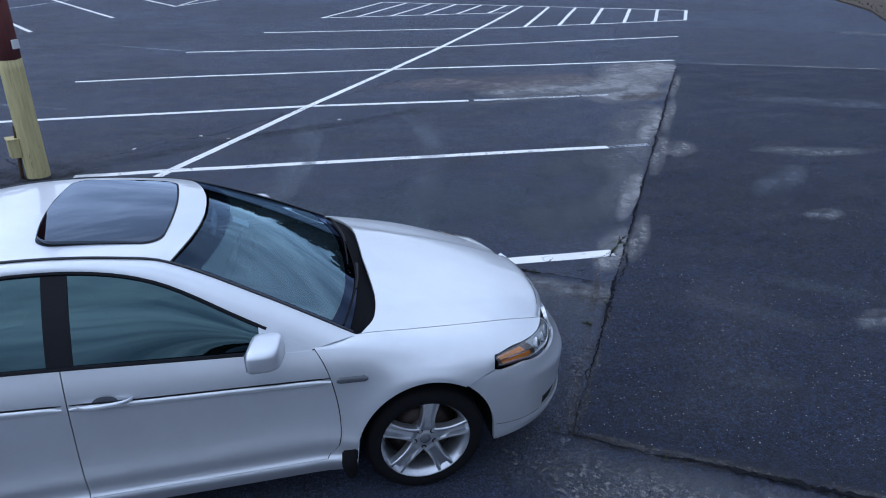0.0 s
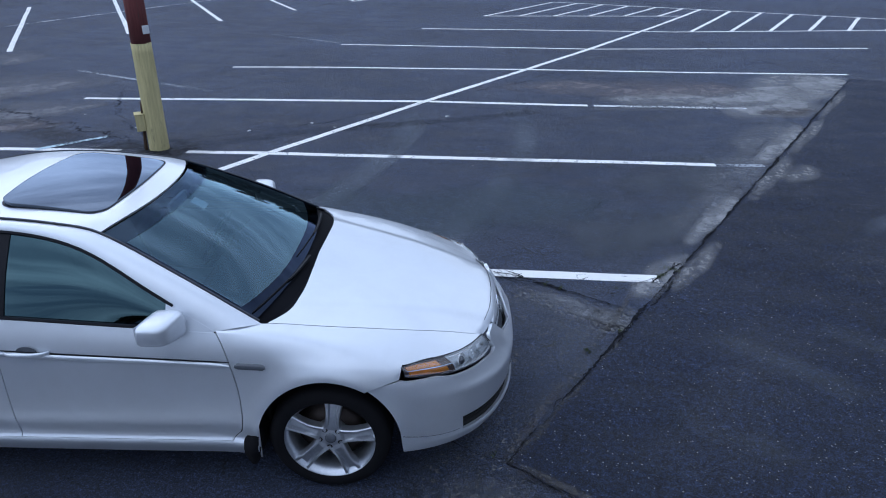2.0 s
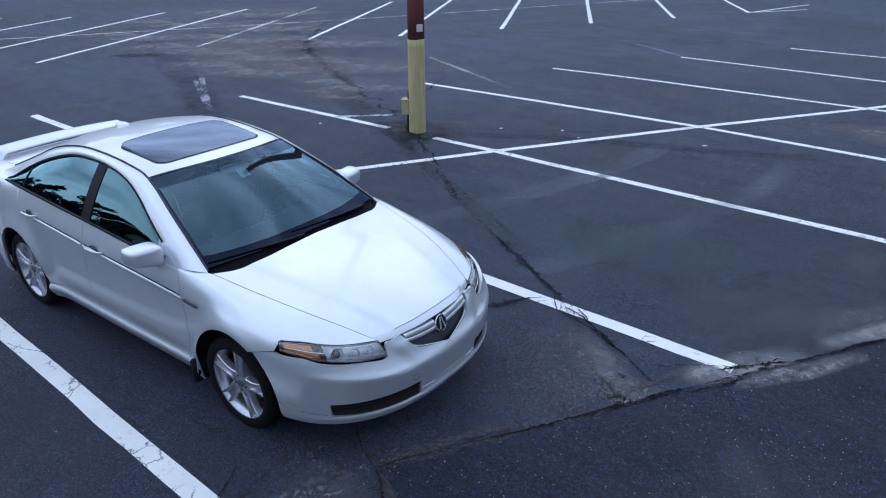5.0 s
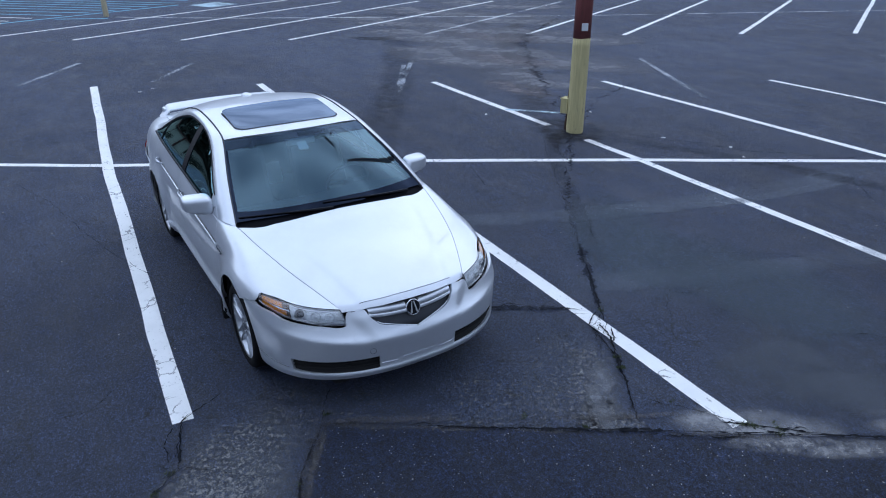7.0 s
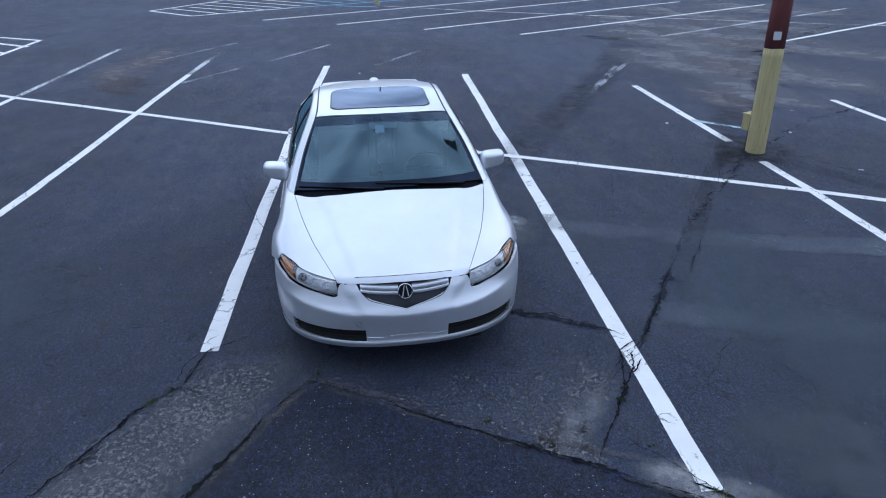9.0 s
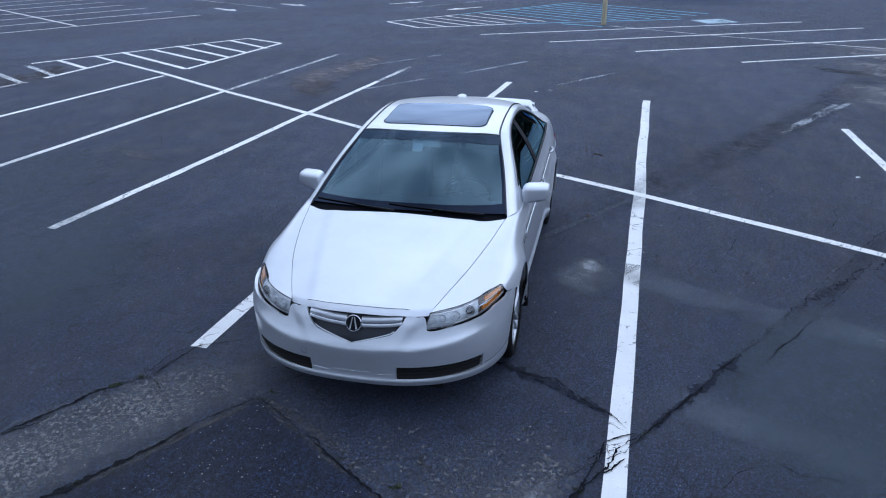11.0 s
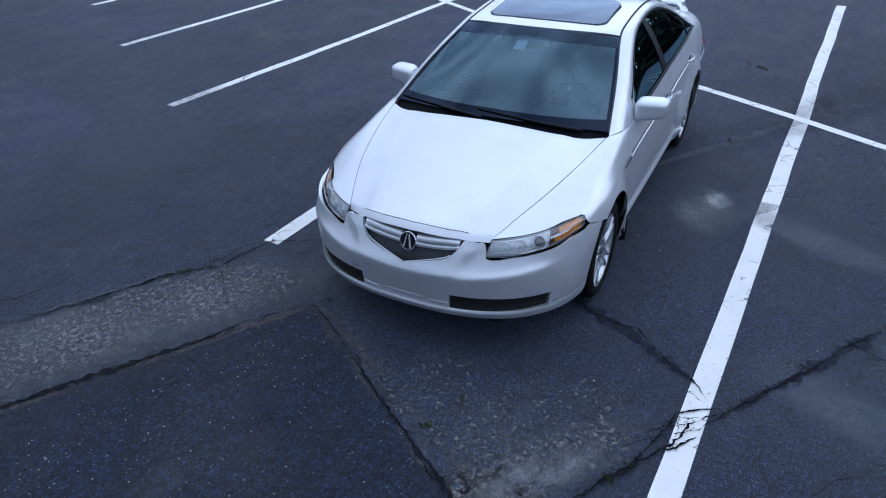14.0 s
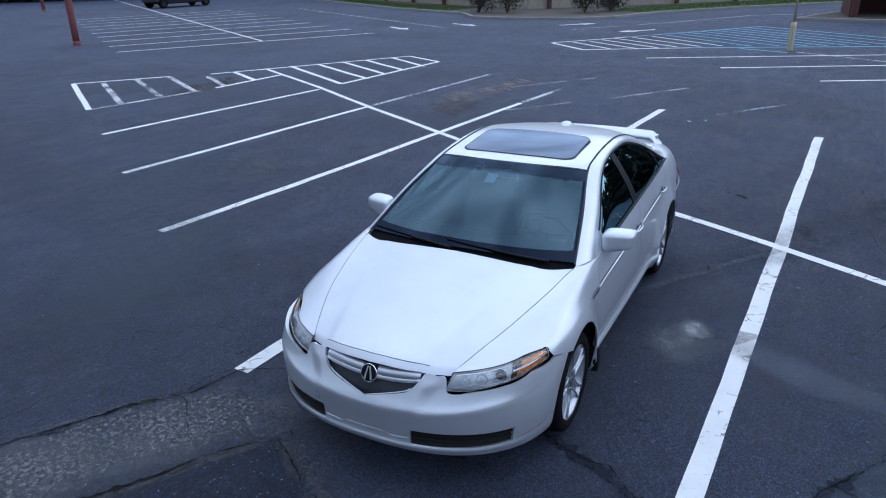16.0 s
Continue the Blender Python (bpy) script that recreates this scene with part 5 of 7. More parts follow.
IN_A, IN_B = nose_phi(0.285), nose_phi(0.785)
E36 = nose_end(0.36)
half = sorted(set(linspace(0, IN_A, 24) + linspace(IN_A, nose_phi(0.46), 34) + linspace(nose_phi(0.46), IN_B, 20) + linspace(IN_B, E36, 14)))
half = [h for i, h in enumerate(half) if i == 0 or h - half[i - 1] > 1e-6]
us = [-h / E36 for h in half[:0:-1]] + [h / E36 for h in half]
LOW = [0.240, 0.248, 0.258, 0.272, 0.285, 0.295, 0.305, 0.312, 0.335, 0.36, 0.385, 0.402, 0.42]
bm = bmesh.new()
cols, meta = [], []
for u in us:
    y65 = abs(nose_point(u * nose_end(0.60), 0.60).y)
    zt = NOSE_TOP(y65)
    xt = nose_point(u * nose_end(0.69), 0.69).x
    if xt < 0.41:
        for _ in range(4):
            zt = 0.658 + (nose_point(u * nose_end(zt), zt).x - 0.216) * 0.235
    lift = 0.030 * (1 - min(1, abs(u)) ** 2.5)
    zs_ = [z + lift * max(0, 0.285 - z) / 0.070 for z in LOW] + [0.42 + (zt - 0.42) * k / 16 for k in range(1, 17)]
    cols.append([bm.verts.new(nose_point(u * nose_end(z), z)) for z in zs_])
    meta.append(abs(u) * E36)
i_lo, i_hi = LOW.index(0.312), LOW.index(0.402)
for i in range(len(cols) - 1):
    m = (meta[i] + meta[i + 1]) / 2
    for j in range(len(cols[i]) - 1):
        if IN_A < m < IN_B and i_lo <= j < i_hi:
            continue
        bm.faces.new((cols[i][j], cols[i + 1][j], cols[i + 1][j + 1], cols[i][j + 1]))
front_bumper = part("front_bumper", finish_sheet(bm, 0.022), M_CAR, car, smooth=True)
for side in (1, -1):
    bm = bmesh.new()
    g = [[bm.verts.new(nose_point(side * p, z) - Vector((0.022, side * 0.012, 0))) for z in linspace(0.30, 0.41, 5)] for p in linspace(IN_A - 0.02, IN_B + 0.03, 20)]
    for a, b in zip(g, g[1:]):
        for j in range(4):
            bm.faces.new((a[j], a[j + 1], b[j + 1], b[j]))
    intake = part("lower_intake", finish_sheet(bm, 0), M_UNDER, front_bumper, "black lower air intake")
    for zz in (0.343, 0.372):
        bm = bmesh.new()
        sweep(bm, [nose_point(side * p, zz) - Vector((0.014, side * 0.006, 0)) for p in linspace(IN_A, IN_B, 16)], 0.004, 6)
        part("slat", bm, M_UNDER, intake)
# raised bars where the maker's lettering stands
for k in range(5):
    y0 = 0.115 - k * 0.05
    bm = bmesh.new()
    sweep(bm, [nose_point(math.copysign(nose_phi(abs(y), 0.36), y), 0.352) + Vector((0.0003, 0, 0)) for y in (y0, y0 - 0.018, y0 - 0.034)], 0.0018, 5)
    part("raised_bar", bm, M_CAR, front_bumper)
for side in (1, -1):
    bm = bmesh.new()
    sweep(bm, [nose_point(side * nose_phi(y, 0.36), 0.338 + (y - 0.17) * 0.05) for y in (0.165, 0.20, 0.24, 0.275)], 0.003, 5)
    part("crease", bm, M_CAR, front_bumper)
    bm = bmesh.new()
    sweep(bm, [nose_point(side * p, 0.325 + 0.03 * t * t) + Vector((0, 0.0005 * side, 0)) for t in linspace(0, 1, 12) for p in (IN_B + 0.03 + (nose_end(0.345) - IN_B - 0.04) * t,)], 0.0022, 5)
    part("seam", bm, M_GREYLENS, front_bumper)

# round cover of the towing eye
_p = nose_point(-nose_phi(0.33, 0.45), 0.452)
bm = bmesh.new()
sweep(bm, [_p + Vector((-0.012 * math.cos(a) * 0.4 + 0.0008, -0.020 * math.cos(a), 0.020 * math.sin(a))) for a in linspace(0, 2 * math.pi, 21)], 0.0012, 5, False)
part("tow_cover", bm, M_GREYLENS, front_bumper, "round cover of the towing eye")

# grille
bm = bmesh.new()
g = []
for y in linspace(-0.325, 0.325, 27):
    zt, zb = 0.735, NOSE_TOP(abs(y)) - 0.035
    g.append([bm.verts.new((NOSE(max(z, 0.56)) - 0.020 - 0.28 * y * y, y, z)) for z in linspace(zb, max(zt, zb + 0.004), 9)])
for a, b in zip(g, g[1:]):
    for j in range(8):
        bm.faces.new((a[j], a[j + 1], b[j + 1], b[j]))
grille = part("grille", finish_sheet(bm, 0), M_GRILLE, car, "dark grey grille with a pointed lower edge", True)
for side in (1, -1):
    bm = bmesh.new()
    prof = ((0.0, 0.034), (0.014, 0.033), (0.026, 0.022), (0.034, 0.004), (0.031, 0.001), (0.032, -0.003), (0.038, -0.006), (0.043, -0.022), (0.034, -0.031), (0.0, -0.033))
    g = []
    for y in linspace(0.048, 0.305, 14):
        zc = 0.653 + 0.016 * (y / 0.28) ** 2
        k = 1.0 - 0.22 * smooth01((y - 0.23) / 0.08)
        g.append([bm.verts.new((0.880 - 0.32 * y * y + ox, y * side, zc + oz * k)) for ox, oz in prof])
    for a, b in zip(g, g[1:]):
        for j in range(len(prof) - 1):
            bm.faces.new((a[j], a[j + 1], b[j + 1], b[j]))
    part("grille_bar", finish_sheet(bm, 0.01, (0, 0, 0.6)), M_CAR, grille, "broad silver cross bar with a groove", True)
    bm = bmesh.new()
    sweep(bm, [(0.880 - 0.32 * y * y + 0.0346, y * side, 0.652 + 0.016 * (y / 0.28) ** 2) for y in linspace(0.06, 0.29, 12)], 0.0018, 5)
    part("bar_groove", bm, M_GREYLENS, grille)
    # thin bright lip round the lower edge of the opening
    bm = bmesh.new()
    sweep(bm, [(NOSE(max(NOSE_TOP(y), 0.545)) + 0.008 - 0.30 * y * y, y * side, NOSE_TOP(y) + 0.001) for y in linspace(0.0, 0.262, 16)], 0.0035, 6)
    part("grille_lip", bm, M_CAR, grille, smooth=True)
# round badge as plain shapes: a ring, a dark disc and two leaning strokes
BADGE = pose(0.918, 0, 0.650, 0, 72, 0)
bm = bmesh.new()
ringv = []
for a in linspace(0, 2 * math.pi, 33)[:-1]:
    ringv.append([bm.verts.new(BADGE @ Vector((-(0.050 + 0.0055 * math.cos(b)) * math.cos(a), (0.048 + 0.0055 * math.cos(b)) * math.sin(a), 0.007 * math.sin(b)))) for b in linspace(0, 2 * math.pi, 9)[:-1]])
for i in range(32):
    for j in range(8):
        bm.faces.new((ringv[i][j], ringv[(i + 1) % 32][j], ringv[(i + 1) % 32][(j + 1) % 8], ringv[i][(j + 1) % 8]))
bmesh.ops.recalc_face_normals(bm, faces=bm.faces)
badge = part("badge", bm, M_CHROME, grille, "round chrome badge on black", True)
bm = bmesh.new()
bmesh.ops.create_cone(bm, cap_ends=True, segments=32, radius1=0.052, radius2=0.050, depth=0.012, matrix=BADGE)
part("badge_disc", bm, M_BLACKTRIM, grille)
bm = bmesh.new()
for sgn in (1, -1):
    vs = []
    for px, py, w in ((-0.040, 0.0065, 0.0025), (0.036, 0.021, 0.0048)):
        for dy in (-w, w):
            for dz in (0.006, 0.013):
                vs.append(bm.verts.new(BADGE @ Vector((px, (py + dy) * sgn, dz))))
    bmesh.ops.convex_hull(bm, input=vs)
part("badge_stroke", bm, M_BEZEL, grille)

# headlamps
HL_LOW_C = curve((0, 0.870, 0.436, 0.622), (0.2, 0.812, 0.575, 0.632), (0.42, 0.735, 0.685, 0.648), (0.65, 0.62, 0.788, 0.668), (0.85, 0.50, 0.840, 0.684), (1, 0.412, 0.868, 0.700))
HL_UP_C = curve((0, 0.803, 0.466, 0.714), (0.2, 0.742, 0.588, 0.731), (0.42, 0.665, 0.682, 0.742), (0.65, 0.545, 0.765, 0.751), (0.85, 0.445, 0.824, 0.757), (1, 0.392, 0.855, 0.750))


def lamp_point(k, w, depth=0.0):
    a, b = Vector(HL_LOW_C(k)), Vector(HL_UP_C(k))
    out = Vector((0.72, 0.55, 0.42)).normalized()
    return a.lerp(b, w) + out * (0.022 * math.sin(math.pi * w) * (0.6 + 0.4 * math.sin(math.pi * k)) - depth)


def lamp_patch(k0, k1, w0, w1, depth, side, n=20, m=8):
    return [[lamp_point(k, w, depth) for w in linspace(w0, w1, m)] for k in linspace(k0, k1, n)]


def lamp_bowl(k0, k1, depth, n):
    """A shallow tray behind the cover whose rims come up to it."""
    rows = []
    for i in range(n):
        k = k0 + (k1 - k0) * i / (n - 1)
        end = 0.15 if i in (0, n - 1) else 1.0
        rows.append([lamp_point(k, w, 0.004 + (depth - 0.004) * end * d) for w, d in ((0.0, 0.0), (0.03, 0.6), (0.09, 1.0), (0.35, 1.0), (0.65, 1.0), (0.84, 1.0), (0.90, 0.8), (0.925, 0.35))])
    return rows


for side in (1, -1):
    lampo = part("headlamp", sheet(lamp_patch(0.0, 1.0, 0.0, 1.0, 0.0, side), side, 0.03), M_CLEAR, car, "clear headlamp with an amber outer end", True)
    lampo.visible_shadow = False
    part("bezel", sheet(lamp_bowl(0.012, 0.545, 0.030, 12), side, 0), M_BEZEL, lampo, "chrome headlamp bezel", True)
    part("outer_housing", sheet(lamp_bowl(0.55, 0.99, 0.026, 10), side, 0), M_LAMPDARK, lampo, "dark housing of the turn lamp", True)
    # stepped chrome ledges between the reflectors
    for w in (0.14, 0.82):
        part("ledge", sheet(lamp_patch(0.04, 0.54, w - 0.035, w + 0.03, 0.020, side, 12, 3), side, 0.012), M_REFLECTOR, lampo)
    # dark rim round the cover
    bm = bmesh.new()
    loop = [lamp_point(k, 0.03, 0.0) for k in linspace(0, 1, 16)] + [lamp_point(1, w, 0.0) for w in linspace(0.1, 0.9, 4)] + [lamp_point(k, 0.97, 0.0) for k in linspace(1, 0, 16)] + [lamp_point(0, w, 0.0) for w in linspace(0.9, 0.03, 4)]
    sweep(bm, [(p.x, p.y * side, p.z) for p in loop], 0.0024, 6)
    part("rim", bm, M_SEAL, lampo)
    part("turn_lens", sheet(lamp_patch(0.60, 0.945, 0.16, 0.45, 0.010, side, 12, 5), side, 0.012), M_AMBER, lampo, "amber turn lens", True)
    part("turn_lens", sheet(lamp_patch(0.64, 0.945, 0.55, 0.84, 0.010, side, 12, 5), side, 0.012), M_AMBER, lampo, "amber turn lens", True)
    part("chrome_strip", sheet(lamp_patch(0.55, 0.97, 0.475, 0.525, 0.006, side, 12, 3), side, 0.006), M_CHROME, lampo, smooth=True)
    for k, w, r in ((0.13, 0.48, 0.031), (0.27, 0.47, 0.033), (0.44, 0.47, 0.038)):
        base = lamp_point(k, w, 0.026)
        d = Vector((0.85, 0.35, 0.25)).normalized()
        bm = bmesh.new()
        q = d.to_track_quat("Z", "Y")
        old = None
        for rr, dd in ((1.0, 0.012), (0.93, 0.004), (0.75, -0.008), (0.45, -0.016), (0.12, -0.018)):
            ring = [base + q @ Vector((r * rr * math.cos(a), r * rr * math.sin(a), dd)) for a in linspace(0, 2 * math.pi, 19)[:-1]]
            ring = [bm.verts.new((p.x, p.y * side, p.z)) for p in ring]
            if old:
                for i in range(18):
                    bm.faces.new((old[i], old[(i + 1) % 18], ring[(i + 1) % 18], ring[i]))
            old = ring
        bm.faces.new(old)
        part("reflector", bm, M_REFLECTOR, lampo, smooth=True)
        bm = bmesh.new()
        bmesh.ops.create_uvsphere(bm, u_segments=14, v_segments=8, radius=r * (0.62 if k > 0.4 else 0.34))
        bulb = part("projector_lens", bm, M_GREYLENS if k > 0.4 else M_REFLECTOR, lampo, smooth=True)
        bulb.location = (base.x, base.y * side, base.z)

# ---- greenhouse ----
RAIL = curve((0, -0.308, 0.777, 0.950), (0.14, -0.72, 0.694, 1.165), (0.27, -1.141, 0.592, 1.348), (0.35, -1.36, 0.575, 1.388), (0.46, -1.70, 0.570, 1.415), (0.58, -2.05, 0.568, 1.405),
             (0.70, -2.42, 0.580, 1.340), (0.82, -2.74, 0.610, 1.225), (1.0, -3.17, 0.655, 1.068))
FRAME = curve((0, -0.53, 0.848, 0.942), (0.14, -0.85, 0.774, 1.118), (0.27, -1.17, 0.684, 1.282), (0.35, -1.40, 0.645, 1.345), (0.46, -1.70, 0.630, 1.372), (0.58, -2.04, 0.635, 1.357),
              (0.70, -2.38, 0.672, 1.278), (0.82, -2.66, 0.722, 1.175), (0.93, -2.93, 0.800, 1.050), (1.0, -3.22, 0.800, 1.024))
WS_BASE = curve((0, -0.205, 0.962), (0.4, -0.215, 0.962), (0.75, -0.262, 0.956), (1.0, -0.318, 0.946))


def windshield_point(s, w):
    """s 0 at the base, 1 at the roof; w -1 to 1 across."""
    a = abs(w)
    bx, bz = WS_BASE(a)
    base = Vector((bx, 0.777 * w, bz))
    top_e = Vector(RAIL(0.27))
    top = Vector((-1.0 - 0.141 * a ** 2.2, top_e.y * w, 1.390 - (1.390 - top_e.z) * a ** 2))
    edge = Vector(RAIL(0.27 * s))
    p = base.lerp(top, s)
    bulge = 0.030 * math.sin(math.pi * s) * (1 - a * a)
    p += Vector((0.45, 0, 0.9)) * bulge
    # pull the sides to the pillar
    e = Vector((edge.x, edge.y * (1 if w > 0 else -1), edge.z))
    return p.lerp(e, a ** 6)


def roof_point(s, w):
    """s 0 at the windshield, 1 at the rear window."""
    a = abs(w)
    k = 0.27 + (0.70 - 0.27) * s
    e = Vector(RAIL(k))
    cz = ROOF(s)
    cx = (-1.0) + (-2.53 + 1.0) * s
    x = cx + (e.x - cx) * a ** 2.2
    return Vector((x, e.y * w, cz[0] + (e.z - cz[0]) * (0.55 * a ** 2 + 0.45 * a ** 6)))


ROOF = lambda s: (ROOF_Z(s),)
ROOF_Z = curve((0, 1.390), (0.15, 1.412), (0.35, 1.428), (0.55, 1.432), (0.75, 1.418), (0.9, 1.396), (1.0, 1.374))


def rear_glass_point(s, w):
    a = abs(w)
    e = Vector(RAIL(0.70 + 0.30 * s))
    cx = -2.53 + (-3.22 + 2.53) * s
    cz = 1.374 + (1.086 - 1.374) * s + 0.018 * math.sin(math.pi * s)
    return Vector((cx + (e.x - cx) * a ** 2.2, e.y * w, cz + (e.z - cz) * a ** 2))


def cut_patch(f, s0, s1, w0, w1, n, m):
    return [[f(s, w) for w in linspace(w0, w1, m)] for s in linspace(s0, s1, n)]


ws = part("windshield", sheet(cut_patch(windshield_point, 0.045, 0.985, -0.972, 0.972, 22, 25), 1, 0), M_WINDSHIELD, car, "windshield with a dark tinted upper band", True)
ws.visible_shadow = False


def lifted(f, d):
    """The patch f, moved along its own normal."""
    def g(s, w):
        e = 0.004
        n = (f(s + e, w) - f(s - e, w)).cross(f(s, w + e) - f(s, w - e)).normalized()
        if n.z < 0:
            n = -n
        return f(s, w) + n * d
    return g


inner = lifted(windshield_point, 0.0016)
part("tint_band", sheet(cut_patch(inner, 0.86, 0.99, -0.975, 0.975, 4, 25), 1, 0), M_SHADE, ws, "dark blue shade band", True)
part("lower_frit", sheet([[inner(0.035 + (0.075 + 0.05 * w ** 4) * t, w) for w in linspace(-0.975, 0.975, 25)] for t in linspace(0, 1, 4)], 1, 0), M_FRIT, ws, "black painted lower edge", True)
for side in (1, -1):
    part("side_frit", sheet([[inner(s, w * side) for w in linspace(0.915, 0.99, 3)] for s in linspace(0.106, 0.859, 16)], 1, 0), M_FRIT, ws, "black painted edge", True)
    # rubber along the pillar and the roof's drip groove
    bm = bmesh.new()
    sweep(bm, [(p[0] + 0.001, (p[1] - 0.002) * side, p[2] + 0.002) for p in (RAIL(k) for k in linspace(0.005, 0.995, 50))], 0.006, 6)
    part("roof_seal", bm, M_SEAL, car)

SR_X, SR_Y = (-1.20, -1.735), 0.445


def roof_s(x, w):
    lo, hi = 0.0, 1.0
    for _ in range(26):
        m = (lo + hi) / 2
        if roof_point(m, w).x > x:
            lo = m
        else:
            hi = m
    return lo


part("roof", sheet(cut_patch(roof_point, 0.004, 0.996, -0.985, 0.985, 34, 33), 1, 0.012), M_CAR, car, smooth=True)
# sunroof: a rounded pane a little proud of its dark gap
roof_up = lifted(roof_point, 0.004)
roof_up1 = lifted(roof_point, 0.0022)


def sunroof_bm(grow, f, tilt=0.0):
    bm = bmesh.new()
    hx, hy, r = (SR_X[0] - SR_X[1]) / 2 + grow, SR_Y + grow, 0.085
    outline = []
    for cx, cy, a0 in ((hx - r, hy - r, 0), (-hx + r, hy - r, 90), (-hx + r, -hy + r, 180), (hx - r, -hy + r, 270)):
        for a in linspace(a0, a0 + 90, 8):
            outline.append((cx + r * math.cos(radians(a)), cy + r * math.sin(radians(a))))
    dense = []
    for a, b in zip(outline, outline[1:] + outline[:1]):
        m = max(1, int(math.dist(a, b) / 0.06))
        dense += [lerp2(a, b, i / m) for i in range(m)]
    outline = dense
    rings = []
    mid = (SR_X[0] + SR_X[1]) / 2
    for k in (1.0, 0.985, 0.9, 0.75, 0.55, 0.35, 0.15):
        ring = []
        for ox, oy in outline:
            y = oy * k
            w = y / 0.572
            # the front edge bows forward in the middle
            x = mid + ox * k + 0.04 * (1 - (y / SR_Y) ** 2) * (ox / hx) * k
            p = f(roof_s(x, w), w)
            p.z += tilt * (0.5 - 0.5 * ox * k / hx)
            ring.append(bm.verts.new(p))
        if not rings and tilt:
            rings.append([bm.verts.new(v.co - Vector((0, 0, tilt + 0.004))) for v in ring])
        rings.append(ring)
    n = len(outline)
    for a, b in zip(rings, rings[1:]):
        for i in range(n):
            bm.faces.new((a[i], a[(i + 1) % n], b[(i + 1) % n], b[i]))
    bm.faces.new(rings[-1])
    bmesh.ops.recalc_face_normals(bm, faces=bm.faces)
    return bm


sunroof = part("sunroof", sunroof_bm(0.0, roof_up, 0.020), M_SUNROOF, car, "dark glass sunroof", True)
part("sunroof_seal", sunroof_bm(0.008, roof_up1), M_BLACKTRIM, sunroof, smooth=True)

rg = part("rear_window", sheet(cut_patch(rear_glass_point, 0.03, 0.97, -0.96, 0.96, 14, 21), 1, 0), M_SIDEGLASS, car, smooth=True)

# painted pillars and side frames, with black window rubber
for side in (1, -1):
    rows = []
    for k in linspace(0.0, 1.0, 56):
        a, b = Vector(RAIL(k)), Vector(FRAME(k))
        d = b - a
        n = Vector((0.1, 0.75, 0.65)).normalized()
        if k < 0.25:
            n = Vector((0.35, 0.75, 0.55)).normalized()
        rows.append([a + Vector((0, 0.004, -0.003)) + d * t + n * (0.020 * math.sin(math.pi * t) * (1 - 0.5 * smooth01((k - 0.8) / 0.2))) for t in linspace(0.0, 1.0, 8)])
    part("side_frame", sheet(rows, side, 0.008), M_CAR, car, smooth=True)

    BELT = lambda x: (skin(x, 3.0).y - 0.008, skin(x, 3.0).z + 0.004)

    def side_window(x_of_t, t0, t1, name, mat=M_SIDEGLASS, sink=0.012, n=18):
        """Glass between the belt and the frame; x_of_t gives the frame's parameter."""
        rows = []
        for k in linspace(t0, t1, n):
            f = Vector(FRAME(k))
            xb = x_of_t(k)
            yb, zb = BELT(xb)
            b = Vector((xb, yb, zb))
            r = []
            for t in linspace(0, 1, 8):
                p = b.lerp(f, t)
                p.y += 0.016 * math.sin(math.pi * t) - sink
                r.append(p)
            rows.append(r)
        return rows

    def below(k):
        """Where on the belt the glass edge from the frame's point k ends."""
        f = FRAME(k)
        return f[0] if f[0] < -0.77 else -0.77
    kf = 0.105
    part("front_side_window", sheet(side_window(below, kf, 0.425, "g"), side, 0), M_SIDEGLASS, car, "dark tinted side glass", True)
    part("rear_side_window", sheet(side_window(below, 0.435, 0.935, "g"), side, 0), M_SIDEGLASS, car, "dark tinted side glass", True)
    # black pillar between the doors
    rows = [[Vector((p.x, p.y + 0.006, p.z)) for p in r] for r in side_window(below, 0.415, 0.455, "p", n=5)]
    part("door_pillar", sheet(rows, side, 0.01), M_BLACKTRIM, car, "gloss black pillar")
    bm = bmesh.new()
    sweep(bm, [(p.x, p.y * side, p.z) for p in (side_window(below, 0.80, 0.801, "q", n=2)[0])], 0.008, 6)
    part("quarter_bar", bm, M_BLACKTRIM, car)
    # rubber round the side glass
    bm = bmesh.new()
    sweep(bm, [((p[0]), (p[1] - 0.002) * side, p[2] - 0.002) for p in (FRAME(k) for k in linspace(0.09, 0.935, 40))], 0.011, 6)
    part("window_rubber", bm, M_BLACKTRIM, car)
    bm = bmesh.new()
    sweep(bm, [(x, BELT(x)[0] * side, BELT(x)[1] + 0.002) for x in linspace(-0.76, -2.95, 30)], 0.010, 6)
    part("belt_rubber", bm, M_BLACKTRIM, car)
    # sail panel in front of the glass
    rows = []
    for t in linspace(0, 1, 8):
        x = -0.53 + (-0.775 + 0.53) * t
        k = 0.0 + 0.105 * t
        f = Vector(FRAME(k))
        yb, zb = BELT(min(x, -0.5))
        r = [Vector((x, yb, zb - 0.01)).lerp(f, q) + Vector((0, 0.004, 0)) for q in linspace(0, 1, 5)]
        rows.append(r)
    part("sail_panel", sheet(rows, side, 0.01), M_CAR, car, smooth=True)

    # door mirror
    bm = bmesh.new()
    bmesh.ops.create_uvsphere(bm, u_segments=28, v_segments=18, radius=1)
    for v in bm.verts:
        c0 = v.co.copy()
        sx, sy, sz = (math.copysign(abs(q) ** 0.50, q) for q in c0)
        y = 0.945 + 0.108 * sy
        x = -0.765 + 0.100 * sx * (1 if sx > 0 else 0.55) - 0.20 * (y - 0.945)
        z = 1.006 + 0.069 * sz * (1 - 0.16 * sy) + 0.10 * (y - 0.945)
        v.co = Vector((x, y * side, z))
    bmesh.ops.recalc_face_normals(bm, faces=bm.faces)
    mir = part("door_mirror", bm, M_CAR, car, smooth=True)
    bm = bmesh.new()
